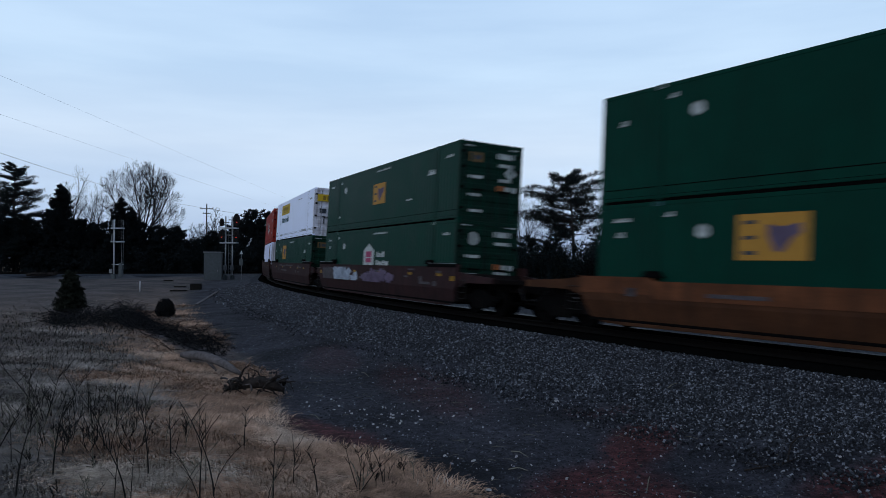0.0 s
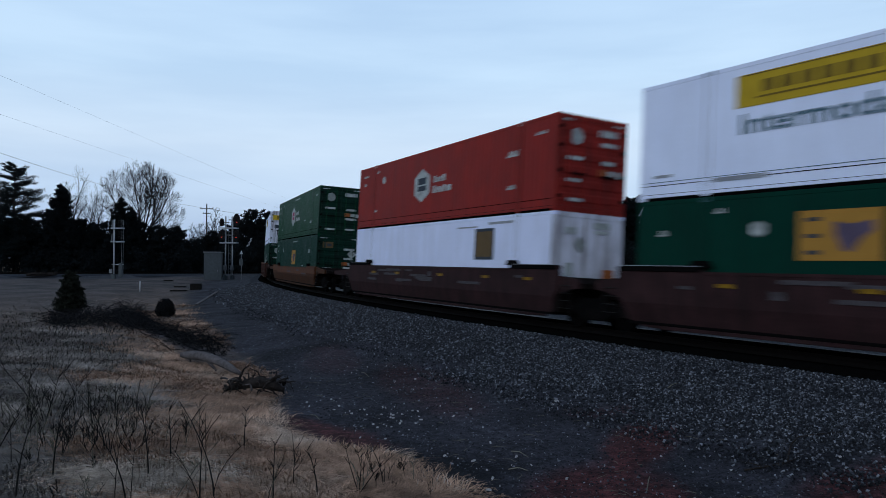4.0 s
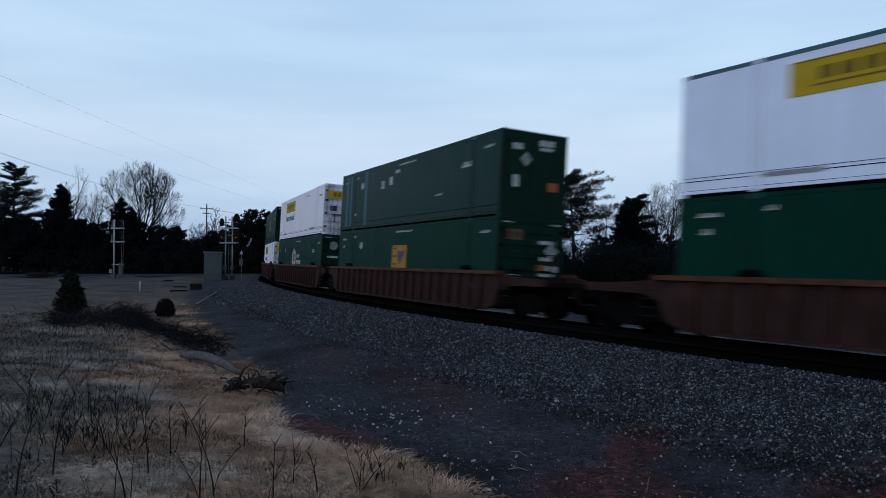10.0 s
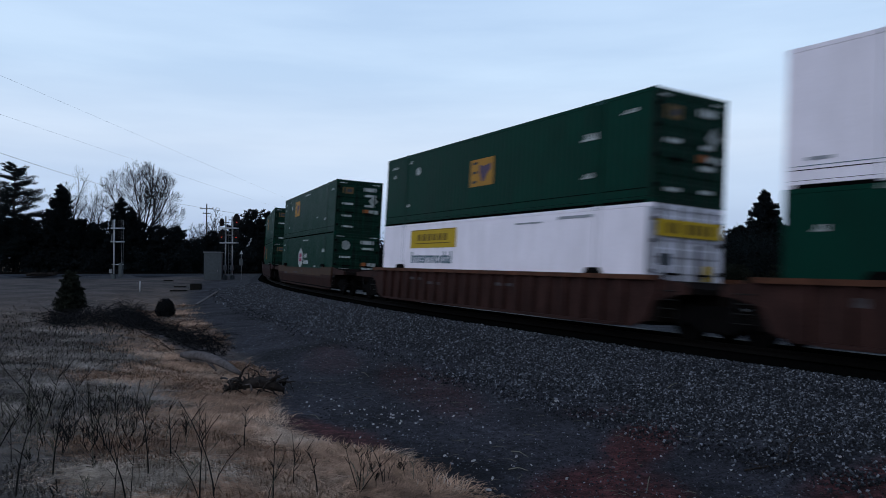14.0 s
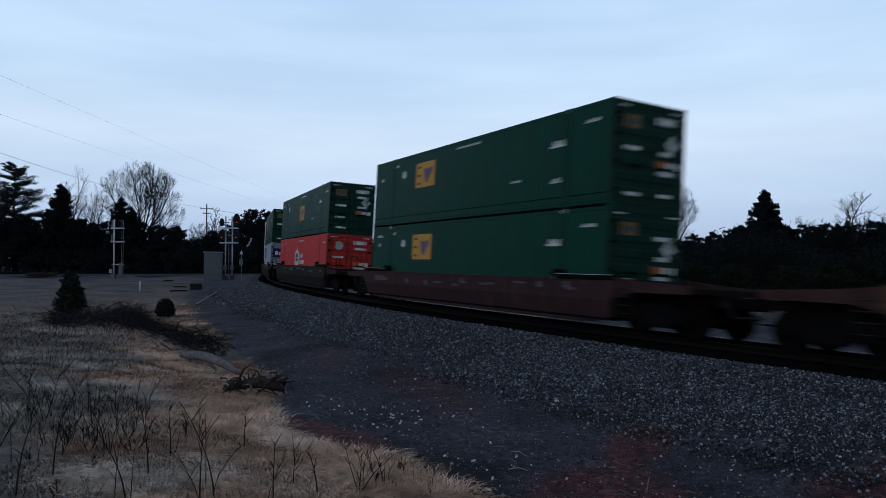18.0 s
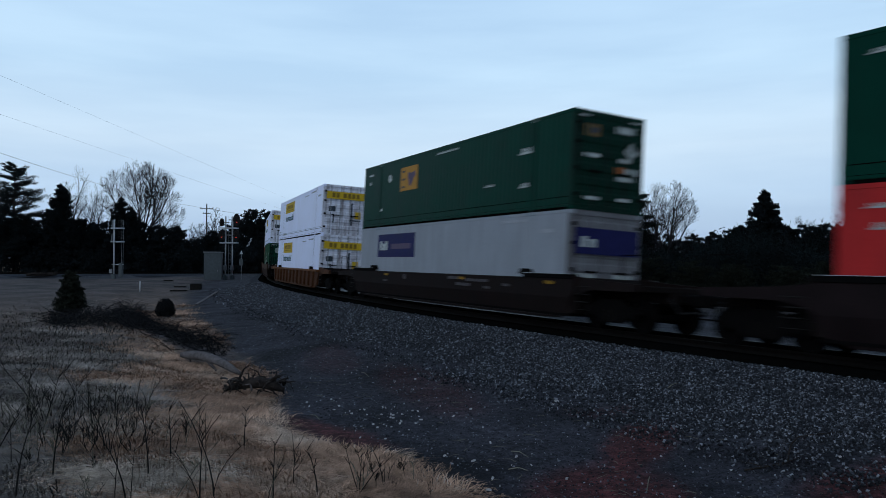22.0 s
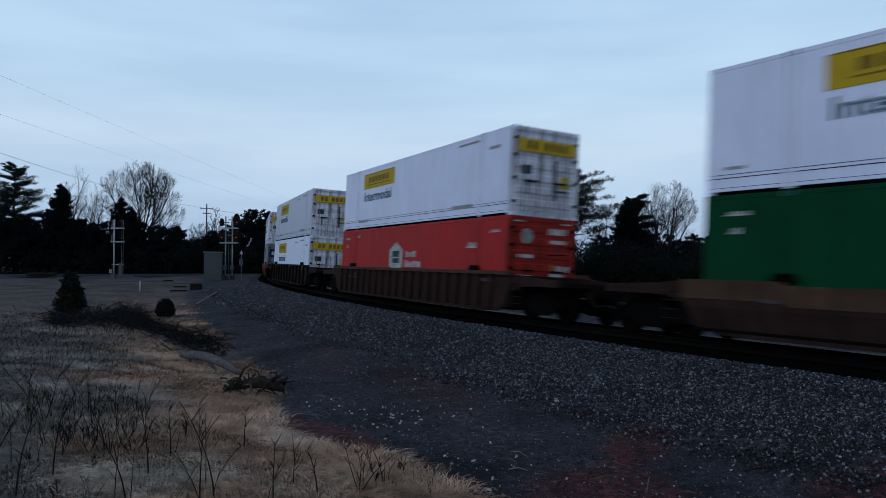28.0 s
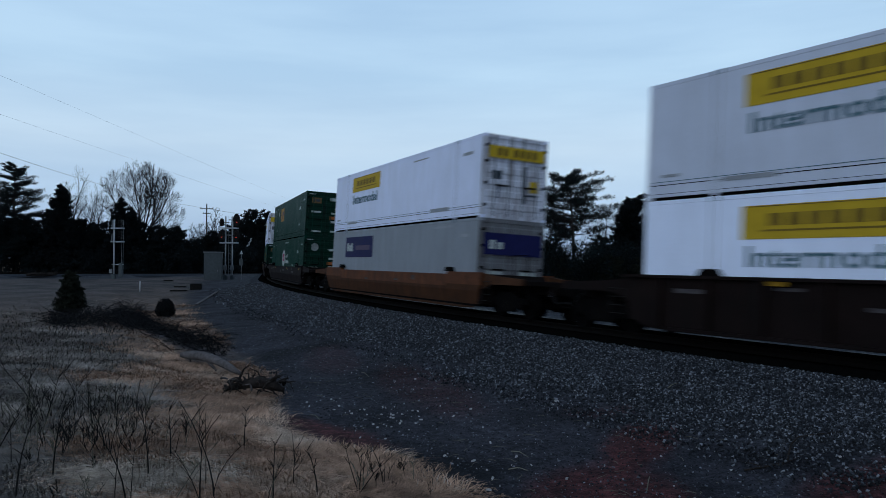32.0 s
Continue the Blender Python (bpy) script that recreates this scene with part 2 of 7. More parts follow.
GRIME = (0.005, 0.0135, 0.0115)
MAT = {
    "green": shade("green_paint", (0.0016, 0.0300, 0.0200), 0.42, spec=0.03, grain=0.12, scale=1.2, fine=30, bump=0.05, dirt=GRIME, dirt_amount=0.3),
    "bright_green": shade("bright_green_paint", (0.0034, 0.0450, 0.0180), 0.42, spec=0.03, grain=0.12, scale=1.2, fine=30, bump=0.05, dirt=GRIME, dirt_amount=0.3),
    "blue_green": shade("blue_green_paint", (0.0036, 0.0290, 0.0255), 0.42, spec=0.06, grain=0.14, scale=1.2, fine=30, bump=0.05, dirt=GRIME, dirt_amount=0.3),
    "white": shade("white_paint", (0.640, 0.685, 0.89), 0.45, grain=0.05, scale=0.8, fine=22, bump=0.04, dirt=(0.32, 0.32, 0.33), dirt_amount=0.2, spec=0.2),
    "bright_white": shade("bright_white_paint", (0.71, 0.77, 0.97), 0.45, grain=0.04, scale=0.8, fine=22, bump=0.04, dirt=(0.4, 0.4, 0.42), dirt_amount=0.15, spec=0.2),
    "grey": shade("grey_paint", (0.225, 0.245, 0.285), 0.5, grain=0.07, scale=0.8, fine=22, bump=0.04, dirt=(0.12, 0.11, 0.11), dirt_amount=0.3),
    "red": shade("red_paint", (0.36, 0.021, 0.022), 0.5, grain=0.1, scale=1.0, fine=26, bump=0.05, dirt=(0.05, 0.02, 0.02), dirt_amount=0.35),
    "dark_red": shade("dark_red_paint", (0.225, 0.018, 0.0145), 0.55, grain=0.12, scale=1.0, fine=26, bump=0.05, dirt=(0.05, 0.02, 0.02), dirt_amount=0.35),
    # darker copies of the paints: end-face shade in the base, plus grime streaks
    "door_green": shade("shaded_grimy_green_paint", (0.0028, 0.019, 0.0125), 0.55, grain=0.2, scale=1.5, fine=30, bump=0.05, dirt=(0.006, 0.007, 0.007), dirt_amount=0.6),
    "door_red": shade("shaded_grimy_red_paint", (0.20, 0.018, 0.014), 0.6, grain=0.2, scale=1.5, fine=26, bump=0.05, dirt=(0.03, 0.014, 0.012), dirt_amount=0.55),
    "door_white": shade("shaded_grimy_white_paint", (0.54, 0.55, 0.64), 0.55, grain=0.12, scale=1.5, fine=22, bump=0.05, dirt=(0.085, 0.058, 0.05), dirt_amount=0.85),
    "door_grey": shade("shaded_grimy_grey_paint", (0.13, 0.13, 0.145), 0.55, grain=0.16, scale=1.5, fine=22, bump=0.05, dirt=(0.05, 0.042, 0.04), dirt_amount=0.6),
    "steel_dark": shade("dark_steel", (0.0030, 0.0028, 0.0030), 0.8, metal=0.0, spec=0.02, grain=0.3, scale=5),
    # flat black for container seams and for painted shade strips
    "black_gap": shade("seam_and_shade_black", (0.003, 0.003, 0.003), 0.9, grain=0.2, spec=0.0),
    "post_line": shade("post_edge_shade", (0.004, 0.012, 0.010), 0.8, grain=0.2, scale=4, bump=0),
    "dull_sheet": shade("weathered_orange_sheet", (0.11, 0.072, 0.034), 0.6, grain=0.15, scale=3, bump=0),
    "decal_white": shade("white_lettering", (0.33, 0.355, 0.355), 0.6, grain=0.3, scale=5, bump=0),
    "decal_yellow": shade("yellow_sheet", (0.43, 0.29, 0.022), 0.55, grain=0.08, scale=3, bump=0),
    "reflector": shade("worn_yellow_tape", (0.20, 0.11, 0.01), 0.5, grain=0.3, scale=3, bump=0),
    # rust cars' top chord: lighter copy of the paint, as if catching light
    "chord": shade("lit_orange_paint", (0.082, 0.034, 0.020), 0.6, grain=0.35, scale=2.5, fine=18, dirt=(0.02, 0.012, 0.01), dirt_amount=0.6),
    "decal_faint": shade("faded_grey_lettering", (0.25, 0.265, 0.30), 0.6, grain=0.15, scale=4, bump=0),
    "graffiti_c": shade("grey_spray_paint", (0.055, 0.049, 0.054), 0.6, grain=0.4, scale=5),
    "decal_orange": shade("orange_sheet", (0.34, 0.175, 0.035), 0.55, grain=0.1, scale=3, bump=0),
    "decal_blue": shade("blue_sheet", (0.010, 0.011, 0.062), 0.5, grain=0.12, scale=3, bump=0),
    "decal_violet": shade("violet_ink", (0.085, 0.065, 0.105), 0.6, grain=0.15, scale=3, bump=0),
    "decal_dark": shade("dark_ink", (0.035, 0.045, 0.06), 0.6, grain=0.15, scale=4, bump=0),
    "decal_slate": shade("slate_ink", (0.065, 0.125, 0.155), 0.6, grain=0.15, scale=4, bump=0),
    "decal_pink": shade("crimson_ink", (0.28, 0.05, 0.11), 0.6, grain=0.1, scale=4, bump=0),
    "band_ink": shade("brown_ink", (0.16, 0.105, 0.02), 0.6, grain=0.2, scale=4, bump=0),
    "decal_red": shade("orange_red_sheet", (0.26, 0.085, 0.03), 0.6, grain=0.1, scale=4, bump=0),
    "rail": shade("worn_rail_steel", (0.004, 0.0035, 0.0033), 0.7, metal=0.0, spec=0.03, grain=0.3, scale=12),
    "tie": shade("creosoted_timber", (0.012, 0.011, 0.0105), 0.85, grain=0.35, scale=9, fine=70, vary=0.3),
    "gravel": shade("crushed_granite", (0.0235, 0.0265, 0.0345), 0.9, grain=0.45, scale=3, fine=28, bump=0.6),
    "stone": stone_material(),
    "rock": shade("pale_quartz", (0.36, 0.35, 0.36), 0.8, grain=0.25, scale=14),
    "straw": straw_material("dead_grass", ((0.25, 0.158, 0.114), (0.34, 0.213, 0.149), (0.42, 0.268, 0.188), (0.52, 0.39, 0.305))),
    "grey_straw": straw_material("weathered_grass", ((0.105, 0.094, 0.088), (0.155, 0.136, 0.125), (0.23, 0.198, 0.178), (0.38, 0.325, 0.29))),
    "bleached": straw_material("bleached_grass", ((0.31, 0.25, 0.20), (0.38, 0.305, 0.245), (0.45, 0.365, 0.30), (0.52, 0.43, 0.365))),
    "weed": shade("dry_stalk", (0.016, 0.0145, 0.0145), 0.9, grain=0.3, scale=8, vary=0.45, bump=0),
    "pale_weed": shade("pale_stalk", (0.16, 0.15, 0.12), 0.9, grain=0.3, scale=8, vary=0.4, bump=0),
    "bark": shade("bark", (0.018, 0.0165, 0.018), 0.9, grain=0.35, scale=7, fine=40),
    "twig": shade("twig_bark", (0.016, 0.0155, 0.019), 0.9, grain=0.3, scale=7, bump=0),
    "needle": shade("pine_needles", (0.0055, 0.0085, 0.0095), 0.8, grain=0.3, scale=1.5, vary=0.5, bump=0),
    "cedar": shade("cedar_foliage", (0.0048, 0.0070, 0.0082), 0.85, grain=0.3, scale=1.5, vary=0.5, bump=0),
    "bush": shade("bush_foliage", (0.011, 0.0135, 0.010), 0.85, grain=0.3, scale=3, vary=0.5, bump=0),
    "young_green": shade("young_evergreen_foliage", (0.017, 0.020, 0.015), 0.85, grain=0.3, scale=3, vary=0.5, bump=0),
    "bramble": shade("bare_brush", (0.011, 0.011, 0.0125), 0.9, grain=0.3, scale=3, vary=0.5, bump=0),
    "thicket": shade("winter_thicket", (0.0046, 0.0078, 0.0086), 0.9, grain=0.5, scale=0.35, fine=3.0, vary=0.1, bump=0),
    "galv": shade("galvanised_steel", (0.17, 0.18, 0.20), 0.5, metal=0.4, grain=0.15, scale=8),
    "galv_pale": shade("weathered_zinc", (0.30, 0.32, 0.35), 0.6, grain=0.15, scale=8),
    "cabinet": shade("cabinet_grey_paint", (0.062, 0.072, 0.08), 0.55, grain=0.12, scale=4),
    "black": shade("black_paint", (0.010, 0.010, 0.011), 0.55, grain=0.2),
    "wood_pole": shade("weathered_pole", (0.05, 0.045, 0.042), 0.85, grain=0.3, scale=9),
    "log": shade("bleached_log", (0.095, 0.085, 0.088), 0.85, grain=0.35, scale=8, fine=40, bump=0.4),
    "root": shade("root_wood", (0.024, 0.020, 0.019), 0.9, grain=0.4, scale=9),
    "wire": shade("wire", (0.05, 0.05, 0.055), 0.6, grain=0.1),
    "siding": shade("house_siding", (0.048, 0.054, 0.064), 0.7, grain=0.12, scale=5),
    "roof": shade("roof_shingle", (0.07, 0.07, 0.075), 0.9, grain=0.3, scale=9),
    "glass": shade("dark_window_glass", (0.02, 0.024, 0.03), 0.12, grain=0.1, bump=0),
    "lens_red": glow("red_signal_lens", (1.0, 0.06, 0.05), 0.42),
    "lens_off": shade("dark_lens", (0.03, 0.012, 0.012), 0.3, grain=0.1, bump=0),
    "lamp_white": glow("white_lamp", (1.0, 0.95, 0.85), 14.0),
}
for key, col, dirt in (("orange_car", (0.056, 0.024, 0.0125), (0.018, 0.011, 0.008)), ("maroon_car", (0.030, 0.0145, 0.0155), (0.009, 0.0075, 0.007)),
                       ("rust_car", (0.036, 0.0175, 0.0155), (0.010, 0.0075, 0.007)), ("dark_car", (0.0105, 0.0066, 0.0074), (0.007, 0.006, 0.006)),
                       ("yellow_car", (0.060, 0.0255, 0.0135), (0.016, 0.011, 0.008)), ("brown_car", (0.027, 0.0150, 0.0130), (0.009, 0.007, 0.006)),
                       ("black_car", (0.0092, 0.0056, 0.0054), (0.006, 0.0055, 0.0055))):
    MAT[key] = shade(key + "_paint", col, 0.65, spec=0.04, grain=0.28, scale=1.6, fine=18, bump=0.12, dirt=dirt, dirt_amount=0.75)


def ground_material():
    m = bpy.data.materials.new("earth_grass_and_cinders")
    m.use_nodes = True
    nt = m.node_tree
    N, K = nt.nodes.new, nt.links.new
    b = nt.nodes["Principled BSDF"]
    co = N("ShaderNodeTexCoord")

    def noise_ramp(scale, detail, lo, hi, p0=0.3, p1=0.7):
        n, r = N("ShaderNodeTexNoise"), N("ShaderNodeValToRGB")
        n.inputs["Scale"].default_value, n.inputs["Detail"].default_value = scale, detail
        K(co.outputs["Object"], n.inputs[0]), K(n.outputs["Fac"], r.inputs[0])
        r.color_ramp.elements[0].position, r.color_ramp.elements[0].color = p0, (*lo, 1)
        r.color_ramp.elements[1].position, r.color_ramp.elements[1].color = p1, (*hi, 1)
        return r.outputs[0], n.outputs["Fac"]

    def mixed(fac, a, c, mode="MIX"):
        x = N("ShaderNodeMixRGB")
        x.blend_type = mode
        if isinstance(fac, float):
            x.inputs[0].default_value = fac
        else:
            K(fac, x.inputs[0])
        K(a, x.inputs[1]), K(c, x.inputs[2])
        return x.outputs[0]

    def zone(name):
        a = N("ShaderNodeAttribute")
        a.attribute_name = name
        return a.outputs["Fac"]

    straw, _ = noise_ramp(0.9, 6, (0.10, 0.068, 0.05), (0.34, 0.226, 0.158), 0.32, 0.64)
    turf, _ = noise_ramp(0.3, 9, (0.027, 0.0245, 0.0265), (0.094, 0.077, 0.074), 0.36, 0.66)
    cinder, _ = noise_ramp(0.55, 9, (0.0085, 0.0092, 0.0135), (0.046, 0.046, 0.060), 0.33, 0.68)
    clay, _ = noise_ramp(2.2, 6, (0.034, 0.0135, 0.0155), (0.088, 0.029, 0.031))
    stone, _ = noise_ramp(1.1, 7, (0.020, 0.022, 0.029), (0.050, 0.054, 0.066))
    speck, sf = noise_ramp(26.0, 4, (0.5, 0.5, 0.5), (1.55, 1.55, 1.55), 0.35, 0.7)
    col = mixed(zone("straw"), turf, straw)
    col = mixed(zone("cinder"), col, cinder)
    col = mixed(zone("stone"), col, stone)
    # stone lightened to paint skylight on the ground beyond the train
    skylit_stone, _ = noise_ramp(7.0, 6, (0.12, 0.115, 0.112), (0.24, 0.235, 0.228), 0.36, 0.62)
    col = mixed(zone("pale"), col, skylit_stone)
    col = mixed(zone("clay"), col, clay)
    mottle, _ = noise_ramp(7.0, 7, (0.55, 0.55, 0.57), (1.42, 1.40, 1.38), 0.36, 0.66)
    col = mixed(1.0, col, speck, "MULTIPLY")
    col = mixed(1.0, col, mottle, "MULTIPLY")
    K(col, b.inputs["Base Color"])
    b.inputs["Roughness"].default_value, b.inputs["Specular IOR Level"].default_value = 0.95, 0.15
    bp = N("ShaderNodeBump")
    bp.inputs["Strength"].default_value, bp.inputs["Distance"].default_value = 0.7, 0.05
    K(sf, bp.inputs["Height"]), K(bp.outputs[0], b.inputs["Normal"])
    return m


MAT["ground"] = ground_material()


# ---- mesh building ----
class Mesh:
    """Collects plain faces and makes one mesh of them."""

    def __init__(self):
        self.v, self.f = [], []

    def add(self, vs, fs):
        o = len(self.v)
        self.v.extend(tuple(p) for p in vs)
        self.f.extend(tuple(i + o for i in f) for f in fs)
        return self

    def box(self, x0, x1, y0, y1, z0, z1, c=0.0):
        """A block; c cuts its upright edges and rims."""
        if c <= 0:
            vs = [(x, y, z) for z in (z0, z1) for x, y in ((x0, y0), (x1, y0), (x1, y1), (x0, y1))]
            return self.add(vs, [(3, 2, 1, 0), (4, 5, 6, 7), (0, 1, 5, 4), (1, 2, 6, 5), (2, 3, 7, 6), (3, 0, 4, 7)])
        ring = lambda k: [(x0 + k, y0), (x1 - k, y0), (x1, y0 + k), (x1, y1 - k), (x1 - k, y1), (x0 + k, y1), (x0, y1 - k), (x0, y0 + k)]
        inset = [(max(x0 + c, min(x1 - c, x)), max(y0 + c, min(y1 - c, y))) for x, y in ring(c)]
        vs = [(x, y, z0) for x, y in inset] + [(x, y, z0 + c) for x, y in ring(c)] + [(x, y, z1 - c) for x, y in ring(c)] + [(x, y, z1) for x, y in inset]
        fs = [tuple(range(7, -1, -1)), tuple(range(24, 32))]
        for k in range(3):
            fs += [(k * 8 + i, k * 8 + (i + 1) % 8, k * 8 + 8 + (i + 1) % 8, k * 8 + 8 + i) for i in range(8)]
        return self.add(vs, fs)

    def prism(self, outline, y0, y1):
        """An outline in x and z, drawn out from y0 to y1."""
        n = len(outline)
        vs = [(x, y0, z) for x, z in outline] + [(x, y1, z) for x, z in outline]
        fs = [tuple(range(n)), tuple(range(2 * n - 1, n - 1, -1))] + [(i, i + n, (i + 1) % n + n, (i + 1) % n) for i in range(n)]
        return self.add(vs, fs)

    def tube(self, path, radii, sides=6, caps=True):
        pts = [Vector(p) for p in path]
        if not hasattr(radii, "__len__"):
            radii = [radii] * len(pts)
        vs, fs = [], []
        for i, p in enumerate(pts):
            d = (pts[min(i + 1, len(pts) - 1)] - pts[max(i - 1, 0)]).normalized()
            a = d.orthogonal().normalized() if abs(d.z) > 0.9 or abs(d.z) < 0.05 else d.cross(Vector((0, 0, 1))).normalized()
            if abs(d.z) > 0.9:
                a = (Vector((1, 0, 0)) - d * d.x).normalized()
            elif abs(d.z) < 0.05:
                a = d.cross(Vector((0, 0, 1))).normalized()
            b = d.cross(a)
            vs += [p + (a * math.cos(2 * math.pi * k / sides) + b * math.sin(2 * math.pi * k / sides)) * radii[i] for k in range(sides)]
        for i in range(len(pts) - 1):
            fs += [(i * sides + k, i * sides + (k + 1) % sides, (i + 1) * sides + (k + 1) % sides, (i + 1) * sides + k) for k in range(sides)]
        if caps:
            fs += [tuple(range(sides - 1, -1, -1)), tuple(range((len(pts) - 1) * sides, len(pts) * sides))]
        return self.add(vs, fs)

    def disc(self, x, y, z, r, y1, sides=20):
        """A short drum whose axis is y."""
        vs = [(x + r * math.cos(2 * math.pi * k / sides), yy, z + r * math.sin(2 * math.pi * k / sides)) for yy in (y, y1) for k in range(sides)]
        fs = [tuple(range(sides)), tuple(range(2 * sides - 1, sides - 1, -1))] + [(k, k + sides, (k + 1) % sides + sides, (k + 1) % sides) for k in range(sides)]
        return self.add(vs, fs)

    def data(self, name, mat, smooth=False):
        me = bpy.data.meshes.new(name)
        me.from_pydata(self.v, [], self.f)
        me.materials.append(mat)
        if smooth:
            me.polygons.foreach_set("use_smooth", [True] * len(me.polygons))
        me.update()
        return me


def part(name, data, parent, label="", at_=None):
    ob = new(name, data)
    ob.parent = parent
    if at_ is not None:
        ob.matrix_basis = at_
    if label:
        tagged(ob, label)
    return ob


def big_mesh(name, verts, quads, mat, tris=False):
    """A mesh from arrays, for things of many thousand faces."""
    me = bpy.data.meshes.new(name)
    k = 3 if tris else 4
    me.vertices.add(len(verts))
    me.vertices.foreach_set("co", np.asarray(verts, np.float32).ravel())
    me.loops.add(len(quads) * k)
    me.loops.foreach_set("vertex_index", np.asarray(quads, np.int32).ravel())
    me.polygons.add(len(quads))
    me.polygons.foreach_set("loop_start", np.arange(0, len(quads) * k, k, dtype=np.int32))
    me.materials.append(mat)
    me.update(calc_edges=True)
    me.validate()
    return me


# ---- ground ----
def build_ground():
    def axis(lo, hi, fine, step, grow, far):
        a = list(np.arange(lo, hi + 1e-6, fine))
        x, g = a[-1], step
        while x < far:
            x, g = x + g, g * grow
            a.append(x)
        x, g = a[0], step
        while x > -far:
            x, g = x - g, g * grow
            a.insert(0, x)
        return np.array(a)

    xs = axis(-14, 13, 0.22, 0.3, 1.075, 2500)
    ys = axis(4, 36, 0.25, 0.3, 1.075, 2500)
    gx, gy = np.meshgrid(xs, ys)
    z = ground_height(gx, gy)
    nx, ny = len(xs), len(ys)
    i, j = np.meshgrid(np.arange(nx - 1), np.arange(ny - 1))
    q = np.stack([j * nx + i, j * nx + i + 1, (j + 1) * nx + i + 1, (j + 1) * nx + i], -1).reshape(-1, 4)
    me = big_mesh("ground", np.stack([gx, gy, z], -1).reshape(-1, 3), q, MAT["ground"])
    x, y = gx.ravel(), gy.ravel()
    s, d = offset(x, y)
    wob = waves(x, y, 1.1, 4.0) * 0.5 + waves(x, y, 0.4, 9.0) * 0.25

    def soft(v, a, b):
        u = np.clip((v - a) / (b - a), 0, 1)
        return u * u * (3 - 2 * u)

    edge = grass_edge(s)
    inside = soft(edge + 0.7 * wob - d, -0.25, 0.35) * soft(d + 16, 0, 2) * soft(96 - s, 0, 12)
    # the gully is not dug: dark cinder colour paints its shade
    gully = np.exp(-((d - ditch(s) - 0.4 * wob) / 0.75) ** 2) * soft(s, 13, 16) * soft(38 - s, 0, 6)
    inside = np.maximum(inside, 0.95 * gully)
    straw = soft(d - edge + wob, -0.4, 0.6) * (1 - 0.85 * soft(s, 30, 55)) * (1 - 0.75 * soft(-x / np.maximum(y, 8), 0.36, 0.5)) * np.clip(0.75 + 0.5 * waves(x, y, 4.0, 2.0) - 0.5 * soft(s, 18, 40) * soft(waves(x, y, 9.0, 6.0), -0.3, 0.3), 0, 1)
    stone = np.maximum(soft(4.9 + wob * 0.8 - d, -0.4, 0.9) * soft(d + 4.5, 0, 0.8), 0)
    cr = np.abs((x - XA.x) * XNOR.x + (y - XA.y) * XNOR.y)
    apron = soft(9.0 + 2 * wob - np.minimum(cr, 99), 0, 3) * (x < 40)
    stone = np.maximum(stone, apron * 0.85)
    field = soft(y, 125, 140) * soft(-20 - x, 0, 10) * soft(900 - y, 0, 200)
    straw = np.maximum(straw, field)
    clay = np.zeros(len(x))
    for cx, cy, rx, ry, turn, force in ((3.0, 11.2, 0.5, 1.7, -26, 1.0), (2.15, 9.2, 0.95, 1.3, -26, 1.0), (5.7, 9.2, 1.5, 0.8, 20, 0.9), (-1.75, 12.2, 1.7, 0.42, -48, 0.95), (-0.4, 16.6, 0.9, 3.6, 14, 0.4),
                                        (3.0, 13.6, 0.7, 0.35, 0, 0.45), (-3.3, 21.5, 0.8, 2.6, 12, 0.3)):
        a = radians(turn)
        ux, uy = (x - cx) * math.cos(a) + (y - cy) * math.sin(a), -(x - cx) * math.sin(a) + (y - cy) * math.cos(a)
        w = 1.2 - np.hypot(ux / rx, uy / ry) + 0.3 * wob
        clay = np.maximum(clay, soft(w, 0.0, 0.5) * force)
    # band on the far shoulder whose colour carries the skylight
    pale = soft(-d, 1.5, 1.9) * soft(3.3 + 0.6 * wob + d, 0, 0.6) * soft(110 - s, 0, 10)
    for nm, val in (("pale", pale), ("cinder", inside), ("straw", straw), ("stone", stone), ("clay", clay)):
        a = me.attributes.new(nm, "FLOAT", "POINT")
        a.data.foreach_set("value", np.asarray(val, np.float32))
    me.polygons.foreach_set("use_smooth", [True] * len(me.polygons))
    tagged(new("ground", me), "rough earth with dead grass, dark cinders and red clay", "ground", kind="structure")


build_ground()


# ---- tracks ----
def sweep(centre, profile, mat, name, closed=True):
    """A cross-section (across, up) drawn along (place, heading, bank) stations."""
    n = len(profile)
    vs = []
    for (x, y), th, e in centre:
        lx, ly = -math.sin(th), math.cos(th)
        for a, h in profile:
            la, za = a * math.cos(e) - h * math.sin(e), h * math.cos(e) + a * math.sin(e)
            vs.append((x + lx * la, y + ly * la, za))
    r = n if closed else n - 1
    fs = [(i * n + k, i * n + (k + 1) % n, (i + 1) * n + (k + 1) % n, (i + 1) * n + k) for i in range(len(centre) - 1) for k in range(r)]
    return big_mesh(name, vs, fs, mat)


RAIL_PROFILE = [(-0.037, 0.0), (-0.037, -0.035), (-0.012, -0.05), (-0.012, -0.14), (-0.07, -0.16), (-0.07, -0.172),
                (0.07, -0.172), (0.07, -0.16), (0.012, -0.14), (0.012, -0.05), (0.037, -0.035), (0.037, 0.0), (0.028, 0.006), (-0.028, 0.006)]


RAIL_DROP = 0.07


